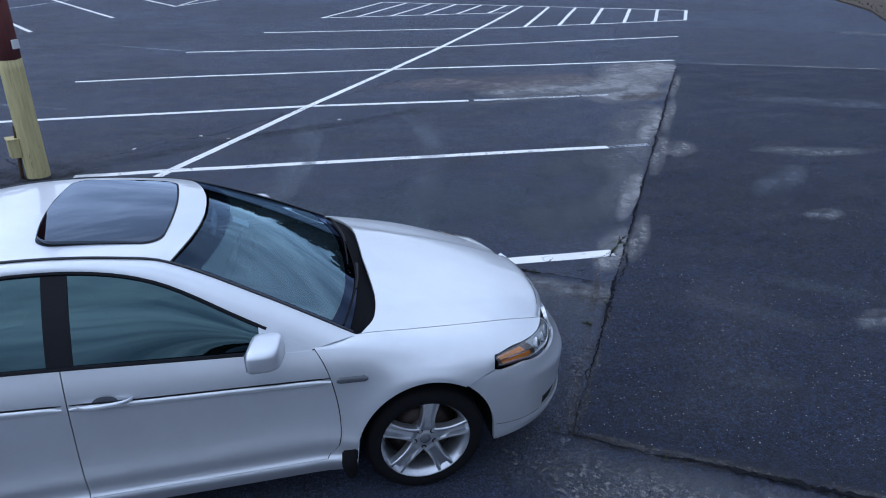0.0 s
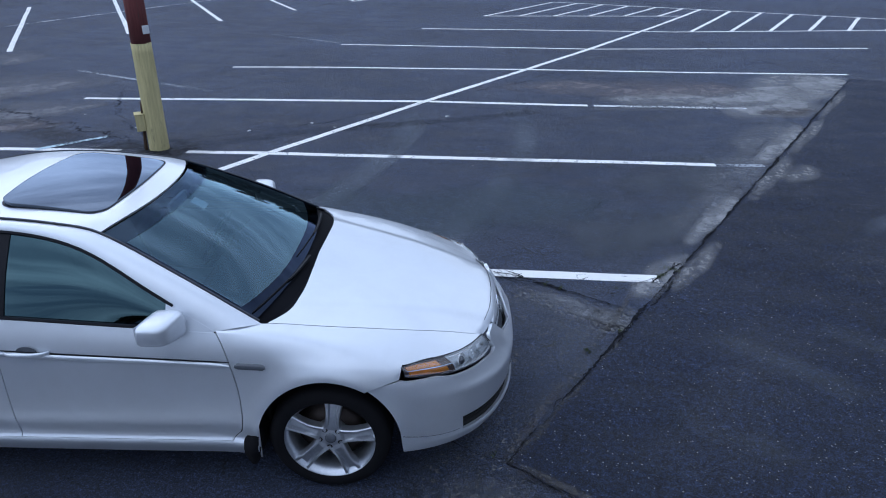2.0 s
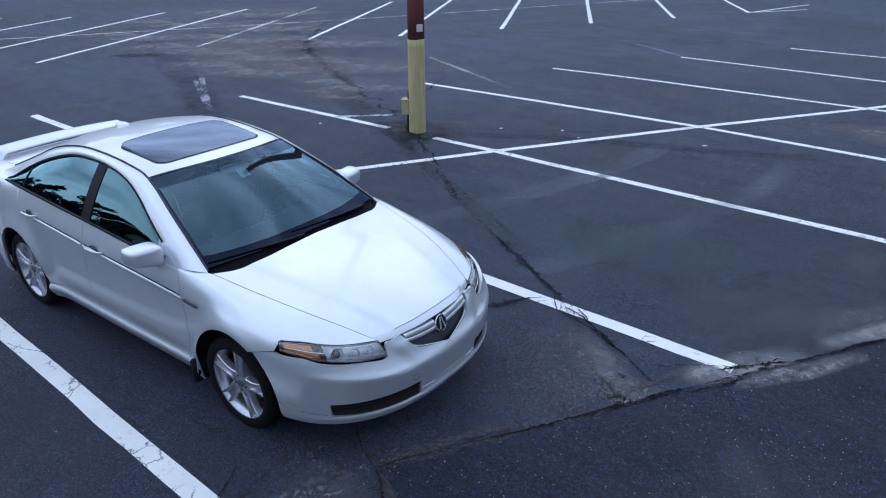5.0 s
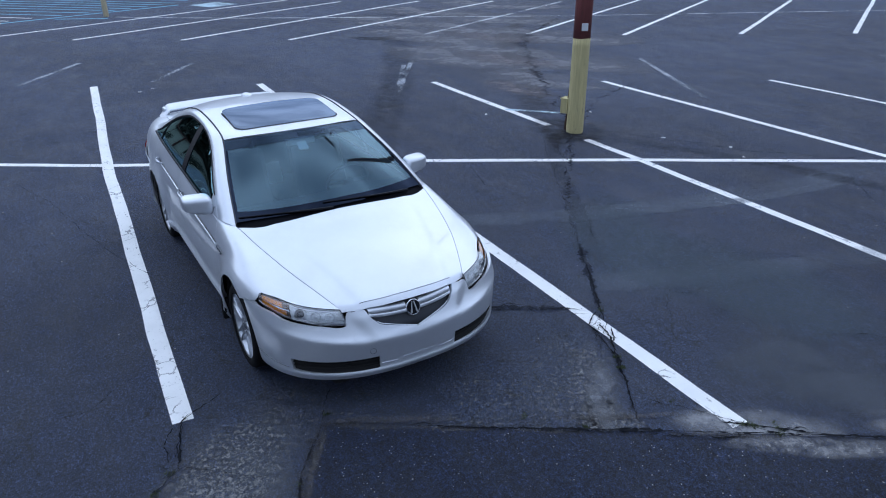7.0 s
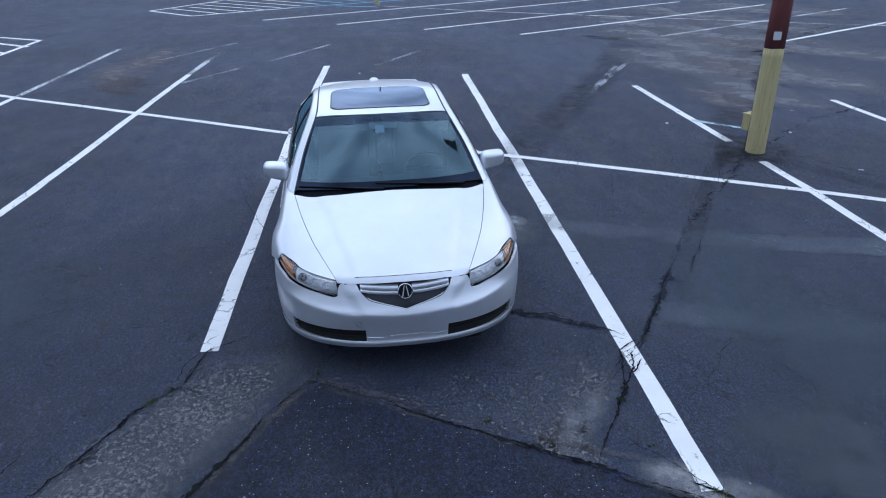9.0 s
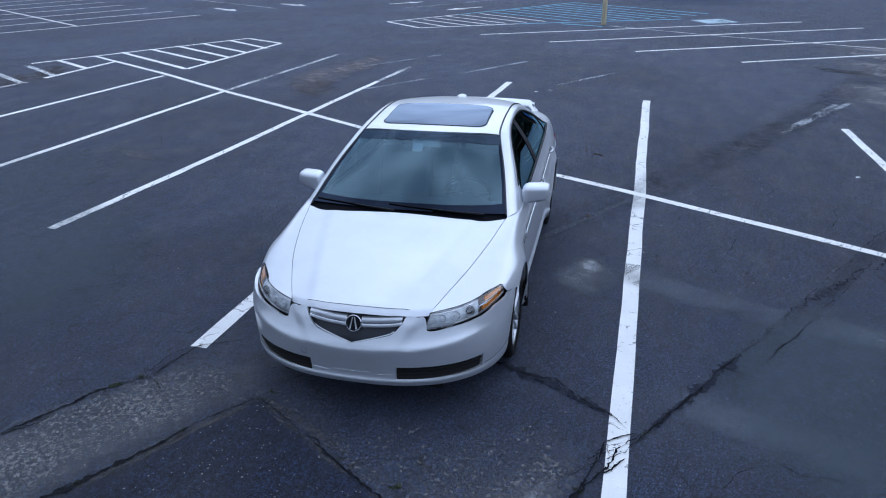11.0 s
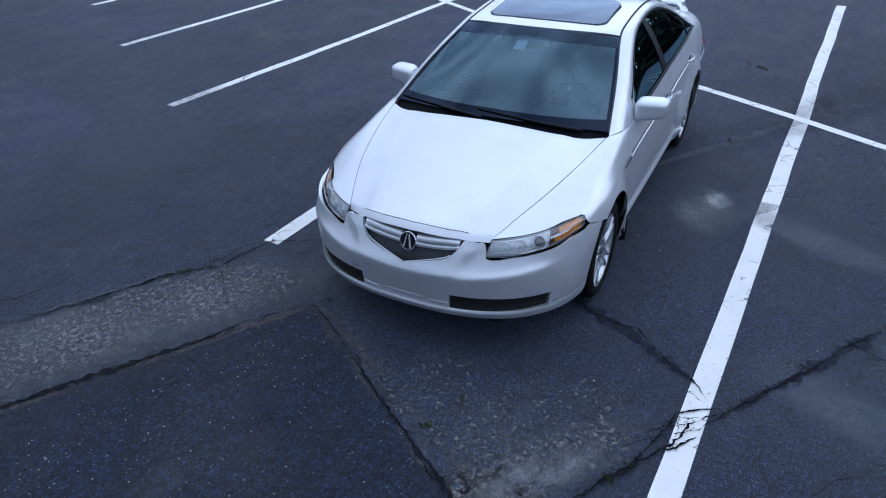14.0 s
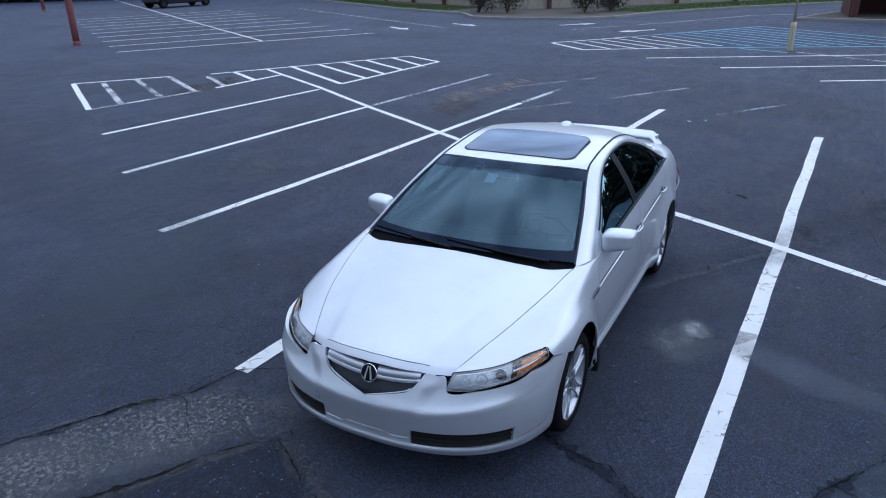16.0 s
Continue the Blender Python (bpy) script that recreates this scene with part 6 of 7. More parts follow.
    bmesh.ops.create_cube(bm, size=1)
    for v in bm.verts:
        top, outer, front = v.co.z > 0, v.co.y > 0, v.co.x > 0
        v.co = Vector(((-0.70 if front else -0.80) + (0.02 if not outer and front else 0), (0.90 if outer else 0.838) * side, (0.985 if top else 0.935) + (0.02 if outer else 0)))
    bmesh.ops.bevel(bm, geom=list(bm.edges), offset=0.012, segments=2, affect="EDGES")
    bmesh.ops.recalc_face_normals(bm, faces=bm.faces)
    part("mirror_foot", bm, M_CAR, mir, smooth=True)
    bm = bmesh.new()
    f = bm.faces.new([bm.verts.new((-0.815 - 0.2 * (y - 0.945), y * side, 1.010 + z + 0.10 * (y - 0.945))) for y, z in ((0.865, -0.045), (1.03, -0.045), (1.035, 0.045), (0.865, 0.045))])
    part("mirror_glass", bm, M_CHROME, mir, "mirror glass")

# cowl panel and wipers
rows = []
for w in linspace(-0.985, 0.985, 29):
    a = abs(w)
    bx, bz = WS_BASE(a)
    cx = COWL_EDGE(min(2.0, a * 0.78 / 0.78 * 2.0))
    rows.append([Vector((cx - 0.002, 0.775 * w, bz - 0.020)), Vector(((cx + bx) / 2, 0.775 * w, bz - 0.018)), Vector((bx - 0.05, 0.772 * w, bz + 0.012))])
part("cowl", sheet(rows, 1, 0.02), M_COWL, car, "black plastic cowl below the windshield")


def wiper(y_pivot, y_tip, s_tip, s_root):
    bm = bmesh.new()
    up, on = lifted(windshield_point, 0.012), lifted(windshield_point, 0.007)
    y_mid = (y_pivot + y_tip) * 0.5
    sweep(bm, [up(0.012 + (s_tip * 0.62 - 0.012) * t, (y_pivot + (y_mid - y_pivot) * t) / 0.777) for t in linspace(0, 1, 7)], lambda t: 0.011 - 0.005 * t, 6)
    wob = part("wiper", bm, M_BLACKTRIM, car, "black wiper at rest")
    bm = bmesh.new()
    sweep(bm, [on(s_root + (s_tip - s_root) * t, (y_pivot * 0.97 + (y_tip - y_pivot * 0.97) * t) / 0.777) for t in linspace(0, 1, 12)], lambda t: 0.0062 - 0.002 * t, 6)
    part("blade", bm, M_RUBBER, wob)


wiper(-0.06, -0.71, 0.075, 0.025)
wiper(0.58, -0.12, 0.085, 0.025)

# antenna fin and boot spoiler
bm = bmesh.new()
bmesh.ops.create_uvsphere(bm, u_segments=18, v_segments=12, radius=1)
for v in bm.verts:
    v.co = Vector((-2.46 + v.co.x * 0.075, v.co.y * 0.05, 1.384 + max(0, v.co.z) * 0.028))
part("antenna", bm, M_CAR, car, "silver roof antenna", True)
rows = []
for y in linspace(-0.66, 0.66, 41):
    a = abs(y) / 0.66
    foot = smooth01((a - 0.86) / 0.14)
    zc = 1.122 - 0.012 * a * a - 0.105 * foot
    xc = -3.62 + 0.045 * a * a
    r = []
    for ang in linspace(0, 2 * math.pi, 13):
        r.append(Vector((xc + 0.085 * math.cos(ang), y, zc + 0.016 * math.sin(ang) - 0.02 * math.cos(ang))))
    rows.append(r)
part("spoiler", sheet(rows, 1, 0), M_CAR, car, smooth=True)
for side in (1, -1):
    part("spoiler_foot", box((-3.68, min(side * 0.56, side * 0.62), 1.0), (-3.58, max(side * 0.56, side * 0.62), 1.11), 0.01), M_CAR, car)

# rear bumper with tail lamps
bm = bmesh.new()
cols = []
TAIL = curve((0.19, -3.70), (0.30, -3.76), (0.50, -3.79), (0.62, -3.78), (0.66, -3.75), (0.90, -3.735), (1.0, -3.72))
for phi in linspace(-1.0, 1.0, 41):
    col = []
    for z in linspace(0.19, 0.985, 22):
        yh = 0.915 - 0.20 * max(0, z - 0.6) - 0.1 * max(0, 0.3 - z) - 0.45 * max(0, z - 0.78)
        a = abs(phi) * math.pi / 2
        y = yh * math.sin(a) ** 0.75
        x = -3.10 + (TAIL(z) + 3.10) * math.cos(a) ** 0.7 if z < 0.66 else -3.45 + (TAIL(z) + 3.45) * math.cos(a) ** 0.7
        col.append(bm.verts.new((x, math.copysign(y, phi), z)))
    cols.append(col)
for a, b in zip(cols, cols[1:]):
    for j in range(21):
        bm.faces.new((a[j], a[j + 1], b[j + 1], b[j]))
rear_bumper = part("rear_bumper", finish_sheet(bm, 0.01), M_CAR, car, smooth=True)
for side in (1, -1):
    bm = bmesh.new()
    g = []
    for t in linspace(0.45, 0.985, 14):
        a = t * math.pi / 2
        row = []
        for z in linspace(0.75, 0.93, 6):
            yh = 0.915 - 0.20 * max(0, z - 0.6) + 0.006 - 0.45 * max(0, z - 0.78)
            row.append(bm.verts.new((-3.455 + (TAIL(z) - 0.006 + 3.45) * math.cos(a) ** 0.7, yh * math.sin(a) ** 0.75 * side, z)))
        g.append(row)
    for a, b in zip(g, g[1:]):
        for j in range(5):
            bm.faces.new((a[j], a[j + 1], b[j + 1], b[j]))
    part("tail_lamp", finish_sheet(bm, 0.01), M_REDLENS, rear_bumper, "red tail lamp", True)

# wheels
def tyre_bm():
    prof = ((0.240, -0.115), (0.252, -0.122), (0.275, -0.124), (0.300, -0.116), (0.316, -0.098), (0.320, -0.060), (0.3205, 0.0), (0.320, 0.060), (0.316, 0.098), (0.300, 0.116), (0.275, 0.124), (0.252, 0.122), (0.240, 0.115))
    return lathe(prof, 56)


def lathe(prof, n):
    bm, rings = bmesh.new(), []
    for a in range(n):
        t = 2 * math.pi * a / n
        rings.append([bm.verts.new((r * math.cos(t), y, r * math.sin(t))) for r, y in prof])
    for i in range(n):
        for j in range(len(prof) - 1):
            bm.faces.new((rings[i][j], rings[(i + 1) % n][j], rings[(i + 1) % n][j + 1], rings[i][j + 1]))
    bmesh.ops.recalc_face_normals(bm, faces=bm.faces)
    return bm


def spoke_bm(turn):
    """One broad spoke with a sunk middle, outer face towards +y."""
    bm = bmesh.new()
    secs = ((0.040, 0.050, 0.090, 0.0), (0.075, 0.041, 0.098, 0.004), (0.105, 0.0365, 0.102, 0.014), (0.140, 0.0350, 0.105, 0.020), (0.180, 0.0385, 0.107, 0.023), (0.235, 0.048, 0.107, 0.022))
    rows = []
    for r, hw, y, dip in secs:
        rows.append([Vector((x, yy, r)) for x, yy in ((-hw - 0.004, y - 0.045), (-hw, y - 0.006), (-hw + 0.004, y), (-hw * 0.62, y - 0.001), (-hw * 0.42, y - dip), (0, y - dip * 1.05),
                                                      (hw * 0.42, y - dip), (hw * 0.62, y - 0.001), (hw - 0.004, y), (hw, y - 0.006), (hw + 0.004, y - 0.045))])
    m = Matrix.Rotation(turn, 4, "Y")
    g = [[bm.verts.new(m @ p) for p in r] for r in rows]
    for a, b in zip(g, g[1:]):
        for i in range(len(a) - 1):
            bm.faces.new((a[i], a[i + 1], b[i + 1], b[i]))
    bm.normal_update()
    if sum(f.normal.y for f in bm.faces) < 0:
        bmesh.ops.reverse_faces(bm, faces=bm.faces)
    return bm


def wheel(m):
    hub = part("wheel", lathe(((0.243, -0.115), (0.236, -0.10), (0.214, -0.06), (0.206, 0.02), (0.216, 0.075), (0.233, 0.098), (0.241, 0.106), (0.248, 0.112), (0.2515, 0.110), (0.2515, 0.100)), 56), M_ALLOY, car, "silver five-spoke alloy wheel", True)
    hub.matrix_basis = m
    part("tyre", tyre_bm(), M_RUBBER, hub, "black low-profile tyre", True)
    part("hub_disc", lathe(((0.0, 0.092), (0.045, 0.092), (0.074, 0.089), (0.082, 0.080), (0.082, 0.03)), 40), M_ALLOY, hub, smooth=True)
    part("brake_disc", lathe(((0.06, 0.025), (0.150, 0.025), (0.150, 0.0), (0.195, -0.02), (0.06, -0.02)), 40), M_BRAKE, hub, smooth=True)
    part("inner_shadow", lathe(((0.0, -0.03), (0.215, -0.03)), 32), M_UNDER, hub)
    part("centre_cap", lathe(((0.0, 0.101), (0.024, 0.100), (0.029, 0.096), (0.031, 0.09)), 24), M_GREYLENS, hub, "dark centre cap with a chrome ring", True)
    for k in range(5):
        part("spoke", spoke_bm(2 * math.pi * k / 5), M_ALLOY, hub, smooth=False)
        a = 2 * math.pi * (k + 0.5) / 5
        # each nut's recess is only its shade, put in as a dark plug
        bm = bmesh.new()
        add_tube(bm, (0.058 * math.sin(a), 0.080, 0.058 * math.cos(a)), (0.058 * math.sin(a), 0.0925, 0.058 * math.cos(a)), 0.0150, 0.0150, 14)
        pocket = part("nut_shade", bm, M_UNDER, hub, "dark plug for the shade in a wheel nut's recess")
        bm = bmesh.new()
        add_tube(bm, (0.058 * math.sin(a), 0.085, 0.058 * math.cos(a)), (0.058 * math.sin(a), 0.098, 0.058 * math.cos(a)), 0.0088, 0.0075, 6)
        part("wheel_nut", bm, M_ALLOY, pocket)
    return hub


for wx in (0.015, -2.70):
    for side in (1, -1):
        wheel(pose(max(wx, -2.658), 0.795 * side, 0.319, 0, 8 * side, 0 if side > 0 else 180))
    # dark wheel housings
    for side in (1, -1):
        bm = bmesh.new()
        g = []
        for a in linspace(-0.25, math.pi + 0.25, 26):
            g.append([bm.verts.new((wx + 0.40 * math.cos(a), y * side, 0.32 + 0.41 * math.sin(a))) for y in (0.895, 0.56)])
        for a, b in zip(g, g[1:]):
            bm.faces.new((a[0], a[1], b[1], b[0]))
        bm.faces.new([r[1] for r in g])
        part("wheel_housing", bm, M_UNDER, car, "dark wheel housing")
for side in (1, -1):
    bm = bmesh.new()
    outer = [bm.verts.new((x, 0.950 * side, z)) for x, z in ((-0.350, 0.365), (-0.425, 0.345), (-0.434, 0.27), (-0.410, 0.195), (-0.388, 0.175), (-0.362, 0.195), (-0.347, 0.27))]
    flap = bm.faces.new(outer)
    got = bmesh.ops.extrude_face_region(bm, geom=[flap])["geom"]
    for v in got:
        if isinstance(v, bmesh.types.BMVert):
            v.co.y -= 0.20 * side
    bmesh.ops.recalc_face_normals(bm, faces=bm.faces)
    bmesh.ops.bevel(bm, geom=list(bm.edges), offset=0.008, segments=2, affect="EDGES")
    part("mud_flap", bm, M_RUBBER, car, "black mud flap", True)

# underbody, engine bay floor and cabin
part("underbody", box((-3.62, -0.56, 0.17), (0.84, 0.56, 0.30), 0.04), M_UNDER, car, "dark underbody")
part("engine_bay", box((-0.30, -0.50, 0.29), (0.60, 0.50, 0.64), 0.05), M_UNDER, car)
part("sill_core", box((-2.28, -0.84, 0.20), (-0.42, 0.84, 0.34), 0.02), M_UNDER, car)
part("bulkhead", box((-0.42, -0.74, 0.30), (-0.33, 0.74, 0.885), 0.02), M_UNDER, car)
part("boot_core", box((-3.60, -0.62, 0.29), (-2.62, 0.62, 0.96), 0.05), M_UNDER, car)
for side in (1, -1):
    part("door_lining", box((-2.35, min(side * 0.78, side * 0.84), 0.32), (-0.50, max(side * 0.78, side * 0.84), 0.925), 0.02), M_DASH, car)
part("headliner", sheet([[roof_point(s, w) - Vector((0, 0, 0.03)) for w in linspace(-0.95, 0.95, 9)] for s in linspace(0.02, 0.98, 9)], 1, 0), M_CLOTH, car)
# dashboard with a rounded top
rows = []
for y in linspace(-0.76, 0.76, 25):
    hood = 0.035 * math.exp(-((y - 0.36) / 0.17) ** 2)
    rows.append([Vector((x, y, z + hood * k)) for x, z, k in ((-0.30, 0.915, 0), (-0.50, 0.925, 0.3), (-0.72, 0.915, 1), (-0.80, 0.885, 1), (-0.83, 0.80, 0), (-0.80, 0.60, 0))])
part("dashboard", sheet(rows, 1, 0), M_DASH, car, smooth=True)


def seat(x, y, w):
    cush = part("seat", box((x - 0.25, y - w / 2, 0.42), (x + 0.27, y + w / 2, 0.56), 0.05), M_CLOTH, car, "grey leather seat", True)
    bm = box((-0.065, -w / 2, 0.0), (0.065, w / 2, 0.60), 0.05)
    b = part("backrest", bm, M_CLOTH, cush)
    b.matrix_basis = pose(x - 0.26, y, 0.50, 0, -20, 0)
    bm = box((-0.045, -0.13, 0.0), (0.045, 0.13, 0.17), 0.04)
    h = part("headrest", bm, M_CLOTH, cush)
    h.matrix_basis = pose(x - 0.49, y, 1.10, 0, -14, 0)


seat(-1.25, 0.37, 0.50)
seat(-1.25, -0.37, 0.50)
seat(-2.12, 0.34, 0.62)
seat(-2.12, -0.34, 0.62)
bm = bmesh.new()
SW = pose(-0.92, 0.37, 0.90, 0, -64, 0)
sweep(bm, [SW @ Vector((0.185 * math.cos(a), 0.185 * math.sin(a), 0)) for a in linspace(0, 2 * math.pi, 31)], 0.014, 8, False)
sweep(bm, [SW @ Vector((0, -0.18, 0)), SW @ Vector((0, 0, -0.02)), SW @ Vector((0, 0.18, 0))], 0.02, 8)
sweep(bm, [SW @ Vector((0, 0, -0.02)), SW @ Vector((0.02, 0, -0.25))], 0.05, 10)
part("steering_wheel", bm, M_BLACKTRIM, car, "black steering wheel", True)
tag = part("toll_tag", box((-0.045, -0.04, -0.004), (0.045, 0.04, 0.004), 0.002), M_GREYPLASTIC, car, "pale tag behind the windshield")
_p = lifted(windshield_point, -0.02)(0.79, -0.06)
tag.matrix_basis = pose(_p.x, _p.y, _p.z, 0, 28, 0)
part("cabin_mirror", box((-0.99, -0.12, 1.265), (-0.965, 0.12, 1.325), 0.01), M_GREYPLASTIC, car, "cabin mirror")
# small pale upright panel between the rear seats
paper = part("paper", box((-0.003, -0.075, -0.10), (0.003, 0.075, 0.10), 0.001), M_PALEPANEL, car, "small pale panel at the rear seat")
paper.matrix_basis = pose(-2.02, 0.06, 0.70, 0, -20, 4)
part("console", box((-1.30, -0.11, 0.32), (-0.80, 0.11, 0.66), 0.03), M_DASH, car)

# the tail stands a little closer to the axle than the sections above
for o in car.children:
    if o.type == "MESH" and o.name.split(".")[0] not in ("wheel",):
        for v in o.data.vertices:
            if v.co.x < -2.0:
                v.co.x = -2.0 + (v.co.x + 2.0) * 0.94
    for o2 in o.children:
        if o2.type == "MESH" and o.name.split(".")[0] not in ("wheel", "seat"):
            for v in o2.data.vertices:
                if v.co.x < -2.0:
                    v.co.x = -2.0 + (v.co.x + 2.0) * 0.94

# ---- far poles, kerbs, planting and buildings round the lot ----
def foliage(name, dark, light):
    f = Mat(name, Roughness=0.7)
    ri = f.node("NewGeometry")
    f.color(f.mix(ri.outputs["Random Per Island"], dark, light))
    return f.m


M_LEAF = foliage("dark_evergreen_leaves", (0.014, 0.018, 0.014), (0.045, 0.045, 0.032))
M_GRASS = foliage("lawn_grass", (0.05, 0.09, 0.025), (0.10, 0.16, 0.045))
M_WEED = foliage("weed_leaves", (0.030, 0.045, 0.015), (0.065, 0.085, 0.032))
M_KERB = plain("pale_concrete_kerb", (0.36, 0.35, 0.33), 0.9, 0, 0.35, 14)
M_MULCH = plain("brown_mulch", (0.10, 0.075, 0.055), 0.95, 0, 0.6, 30)
M_CREAM = wood("cream_painted_steel", (0.66, 0.57, 0.38), (0.30, 0.26, 0.2))
M_BRIGHTRED = wood("faded_red_painted_wood", (0.27, 0.080, 0.080), (0.10, 0.06, 0.05))
M_TAN = plain("tan_painted_steel", (0.42, 0.36, 0.26), 0.6, 0, 0.15, 20)
M_BEIGE = plain("beige_ribbed_metal", (0.46, 0.41, 0.34), 0.6, 0, 0.2, 6)
M_BRICKRED = plain("dark_red_wall", (0.13, 0.05, 0.045), 0.85, 0, 0.4, 8)
M_BLUEBIN = plain("blue_plastic", (0.03, 0.14, 0.42), 0.45, 0, 0.2, 12)
M_TRUCK = plain("black_truck_paint", (0.010, 0.011, 0.015), 0.5, 0, 0.2, 4, Specular_IOR_Level=0.3)
M_SOIL = plain("bare_soil", (0.13, 0.11, 0.095), 0.95, 0, 0.5, 9)


def leaf_clump(bm, centre, radius, count, size, rnd, squash=1.0):
    for _ in range(count):
        d = Vector((rnd.gauss(0, 1), rnd.gauss(0, 1), rnd.gauss(0, 1))).normalized() * radius * rnd.random() ** 0.4
        p = Vector(centre) + Vector((d.x, d.y, d.z * squash))
        a, b = Vector((rnd.gauss(0, 1), rnd.gauss(0, 1), rnd.gauss(0, 1))).normalized(), Vector((rnd.gauss(0, 1), rnd.gauss(0, 1), rnd.gauss(0, 1))).normalized()
        s = size * rnd.uniform(0.6, 1.3)
        bm.faces.new([bm.verts.new(p + a * s), bm.verts.new(p + b * s * 0.5), bm.verts.new(p - a * s), bm.verts.new(p - b * s * 0.5)])


# second lamp pole with a cream base, and two red-brown poles
p2 = empty("lamp_pole", pose(-21.32, 3.70, 0))
tagged(p2, "slim tan lamp pole on a thick cream base", "lamp pole", "lamp poles")
part("base", round_post(-0.1, 0.88, 0.085, 0.08, 22, 6, 8), M_CREAM, p2, "thick cream base", True)
part("shaft", round_post(0.87, 8.5, 0.034, 0.03, 14, 6, 9), M_TAN, p2, smooth=True)
part("cap", round_post(8.5, 8.58, 0.09, 0.05, 14, 1, 9), M_TAN, p2, smooth=True)
for k, (x, y) in enumerate(((-13.77, -22.24), (-29.99, -51.3))):
    p3 = empty("lamp_pole", pose(x, y, 0))
    tagged(p3, "red-brown painted wooden lamp pole", "lamp pole", "lamp poles")
    part("shaft", round_post(-0.1, 8.8, 0.135, 0.10, 18, 8, 11 + k), M_BRIGHTRED, p3, smooth=True)
    part("foot", round_post(-0.1, 0.16, 0.165, 0.15, 18, 2, 12 + k), M_BRIGHTRED, p3, smooth=True)


def raised_bed(outline, height, material, name, label, kind="structure"):
    bm = bmesh.new()
    top = [bm.verts.new((x, y, height)) for x, y in outline]
    low = [bm.verts.new((x, y, -0.05)) for x, y in outline]
    f = bm.faces.new(top)
    for i in range(len(top)):
        j = (i + 1) % len(top)
        bm.faces.new((top[i], low[i], low[j], top[j]))
    bmesh.ops.triangulate(bm, faces=[f])
    bmesh.ops.recalc_face_normals(bm, faces=bm.faces)
    return tagged(part(name, bm, material), label, name.replace("_", " "), kind=kind)


def kerb(points, label="pale concrete kerb round a planting bed", width=0.16, height=0.14):
    for a, b in zip(points, points[1:]):
        d = (Vector((*b, 0)) - Vector((*a, 0)))
        ln = d.length
        k = part("kerb", box((-0.01, -width / 2, -0.05), (ln + 0.01, width / 2, height), 0.02), M_KERB)
        k.matrix_world = Matrix.Translation((*a, 0)) @ Matrix.Rotation(math.atan2(d.y, d.x), 4, "Z")
        tagged(k, label, "kerb", "kerbs", "structure")


KERB_LINE = [(-60.0, -57.0), (-46.8, -36.5), (-37.9, -22.9), (-34.4, -15.6), (-31.6, -13.4), (-31.2, -11.2), (-32.0, -7.4), (-33.4, -6.0), (-37.2, -4.9), (-43.3, -1.3), (-50.7, 4.6), (-60.0, 12.0)]
kerb(KERB_LINE)
raised_bed([(-60, -57), (-46.8, -36.5), (-37.9, -22.9), (-34.6, -15.7), (-31.7, -13.3), (-31.3, -11.2), (-32.1, -7.5), (-33.5, -6.1), (-37.2, -5.0), (-43.3, -1.4), (-50.7, 4.5), (-60, 11.9), (-75, 5), (-75, -57)], 0.11, M_SOIL, "planting_bed", "bare soil planting bed behind the kerb")
# lawn on the bed as many blades
rnd = random.Random(11)
bm = bmesh.new()


def inside(x, y, poly):
    r = False
    for (x0, y0), (x1, y1) in zip(poly, poly[1:] + poly[:1]):
        if (y0 > y) != (y1 > y) and x < (x1 - x0) * (y - y0) / (y1 - y0) + x0:
            r = not r
    return r


LAWNS = [[(-47.2, -36.5), (-38.3, -22.9), (-35.6, -17.5), (-39.0, -17.0), (-42.0, -25), (-50, -38)], [(-37.0, -5.4), (-43.3, -1.8), (-50.7, 4.2), (-58, 10), (-60, 8), (-50, -1.0), (-42.5, -6.4), (-38.5, -8.2)]]
for lawn in LAWNS:
    xs_, ys_ = [p[0] for p in lawn], [p[1] for p in lawn]
    n = 0
    while n < 9000:
        x, y = rnd.uniform(min(xs_), max(xs_)), rnd.uniform(min(ys_), max(ys_))
        if not inside(x, y, lawn):
            continue
        n += 1
        a, h, w = rnd.uniform(0, 6.28), rnd.uniform(0.04, 0.12), rnd.uniform(0.03, 0.07)
        dx, dy = math.cos(a) * w, math.sin(a) * w
        lx, ly = rnd.uniform(-0.06, 0.06), rnd.uniform(-0.06, 0.06)
        bm.faces.new((bm.verts.new((x - dx, y - dy, 0.10)), bm.verts.new((x + dx, y + dy, 0.10)), bm.verts.new((x + lx, y + ly, 0.11 + h))))
tagged(part("grass", bm, M_GRASS), "green mown grass along the kerb", "grass", kind="stuff")
for lawn in LAWNS:
    raised_bed(lawn, 0.135, M_GRASS, "lawn", "green lawn strip along the kerb")

# evergreen shrubs on the bed
def shrub(x, y, r, h, seed):
    rnd = random.Random(seed)
    s = empty("shrub", pose(x, y, 0.1))
    tagged(s, "dense dark evergreen shrub by the wall", "shrub", "shrubs by the wall")
    bm = bmesh.new()
    for k in range(5):
        a = rnd.uniform(0, 6.28)
        add_tube(bm, (0, 0, 0), (0.4 * r * math.cos(a), 0.4 * r * math.sin(a), h * 0.55), 0.035, 0.012, 6)
    part("stems", bm, M_MULCH, s)
    bm = bmesh.new()
    for k in range(22):
        a, q = rnd.uniform(0, 6.28), rnd.random() ** 0.5
        z = h * rnd.uniform(0.25, 0.85)
        leaf_clump(bm, (r * 0.65 * q * math.cos(a), r * 0.65 * q * math.sin(a), z), r * 0.42, 90, 0.07, rnd)
    part("leaves", bm, M_LEAF, s)


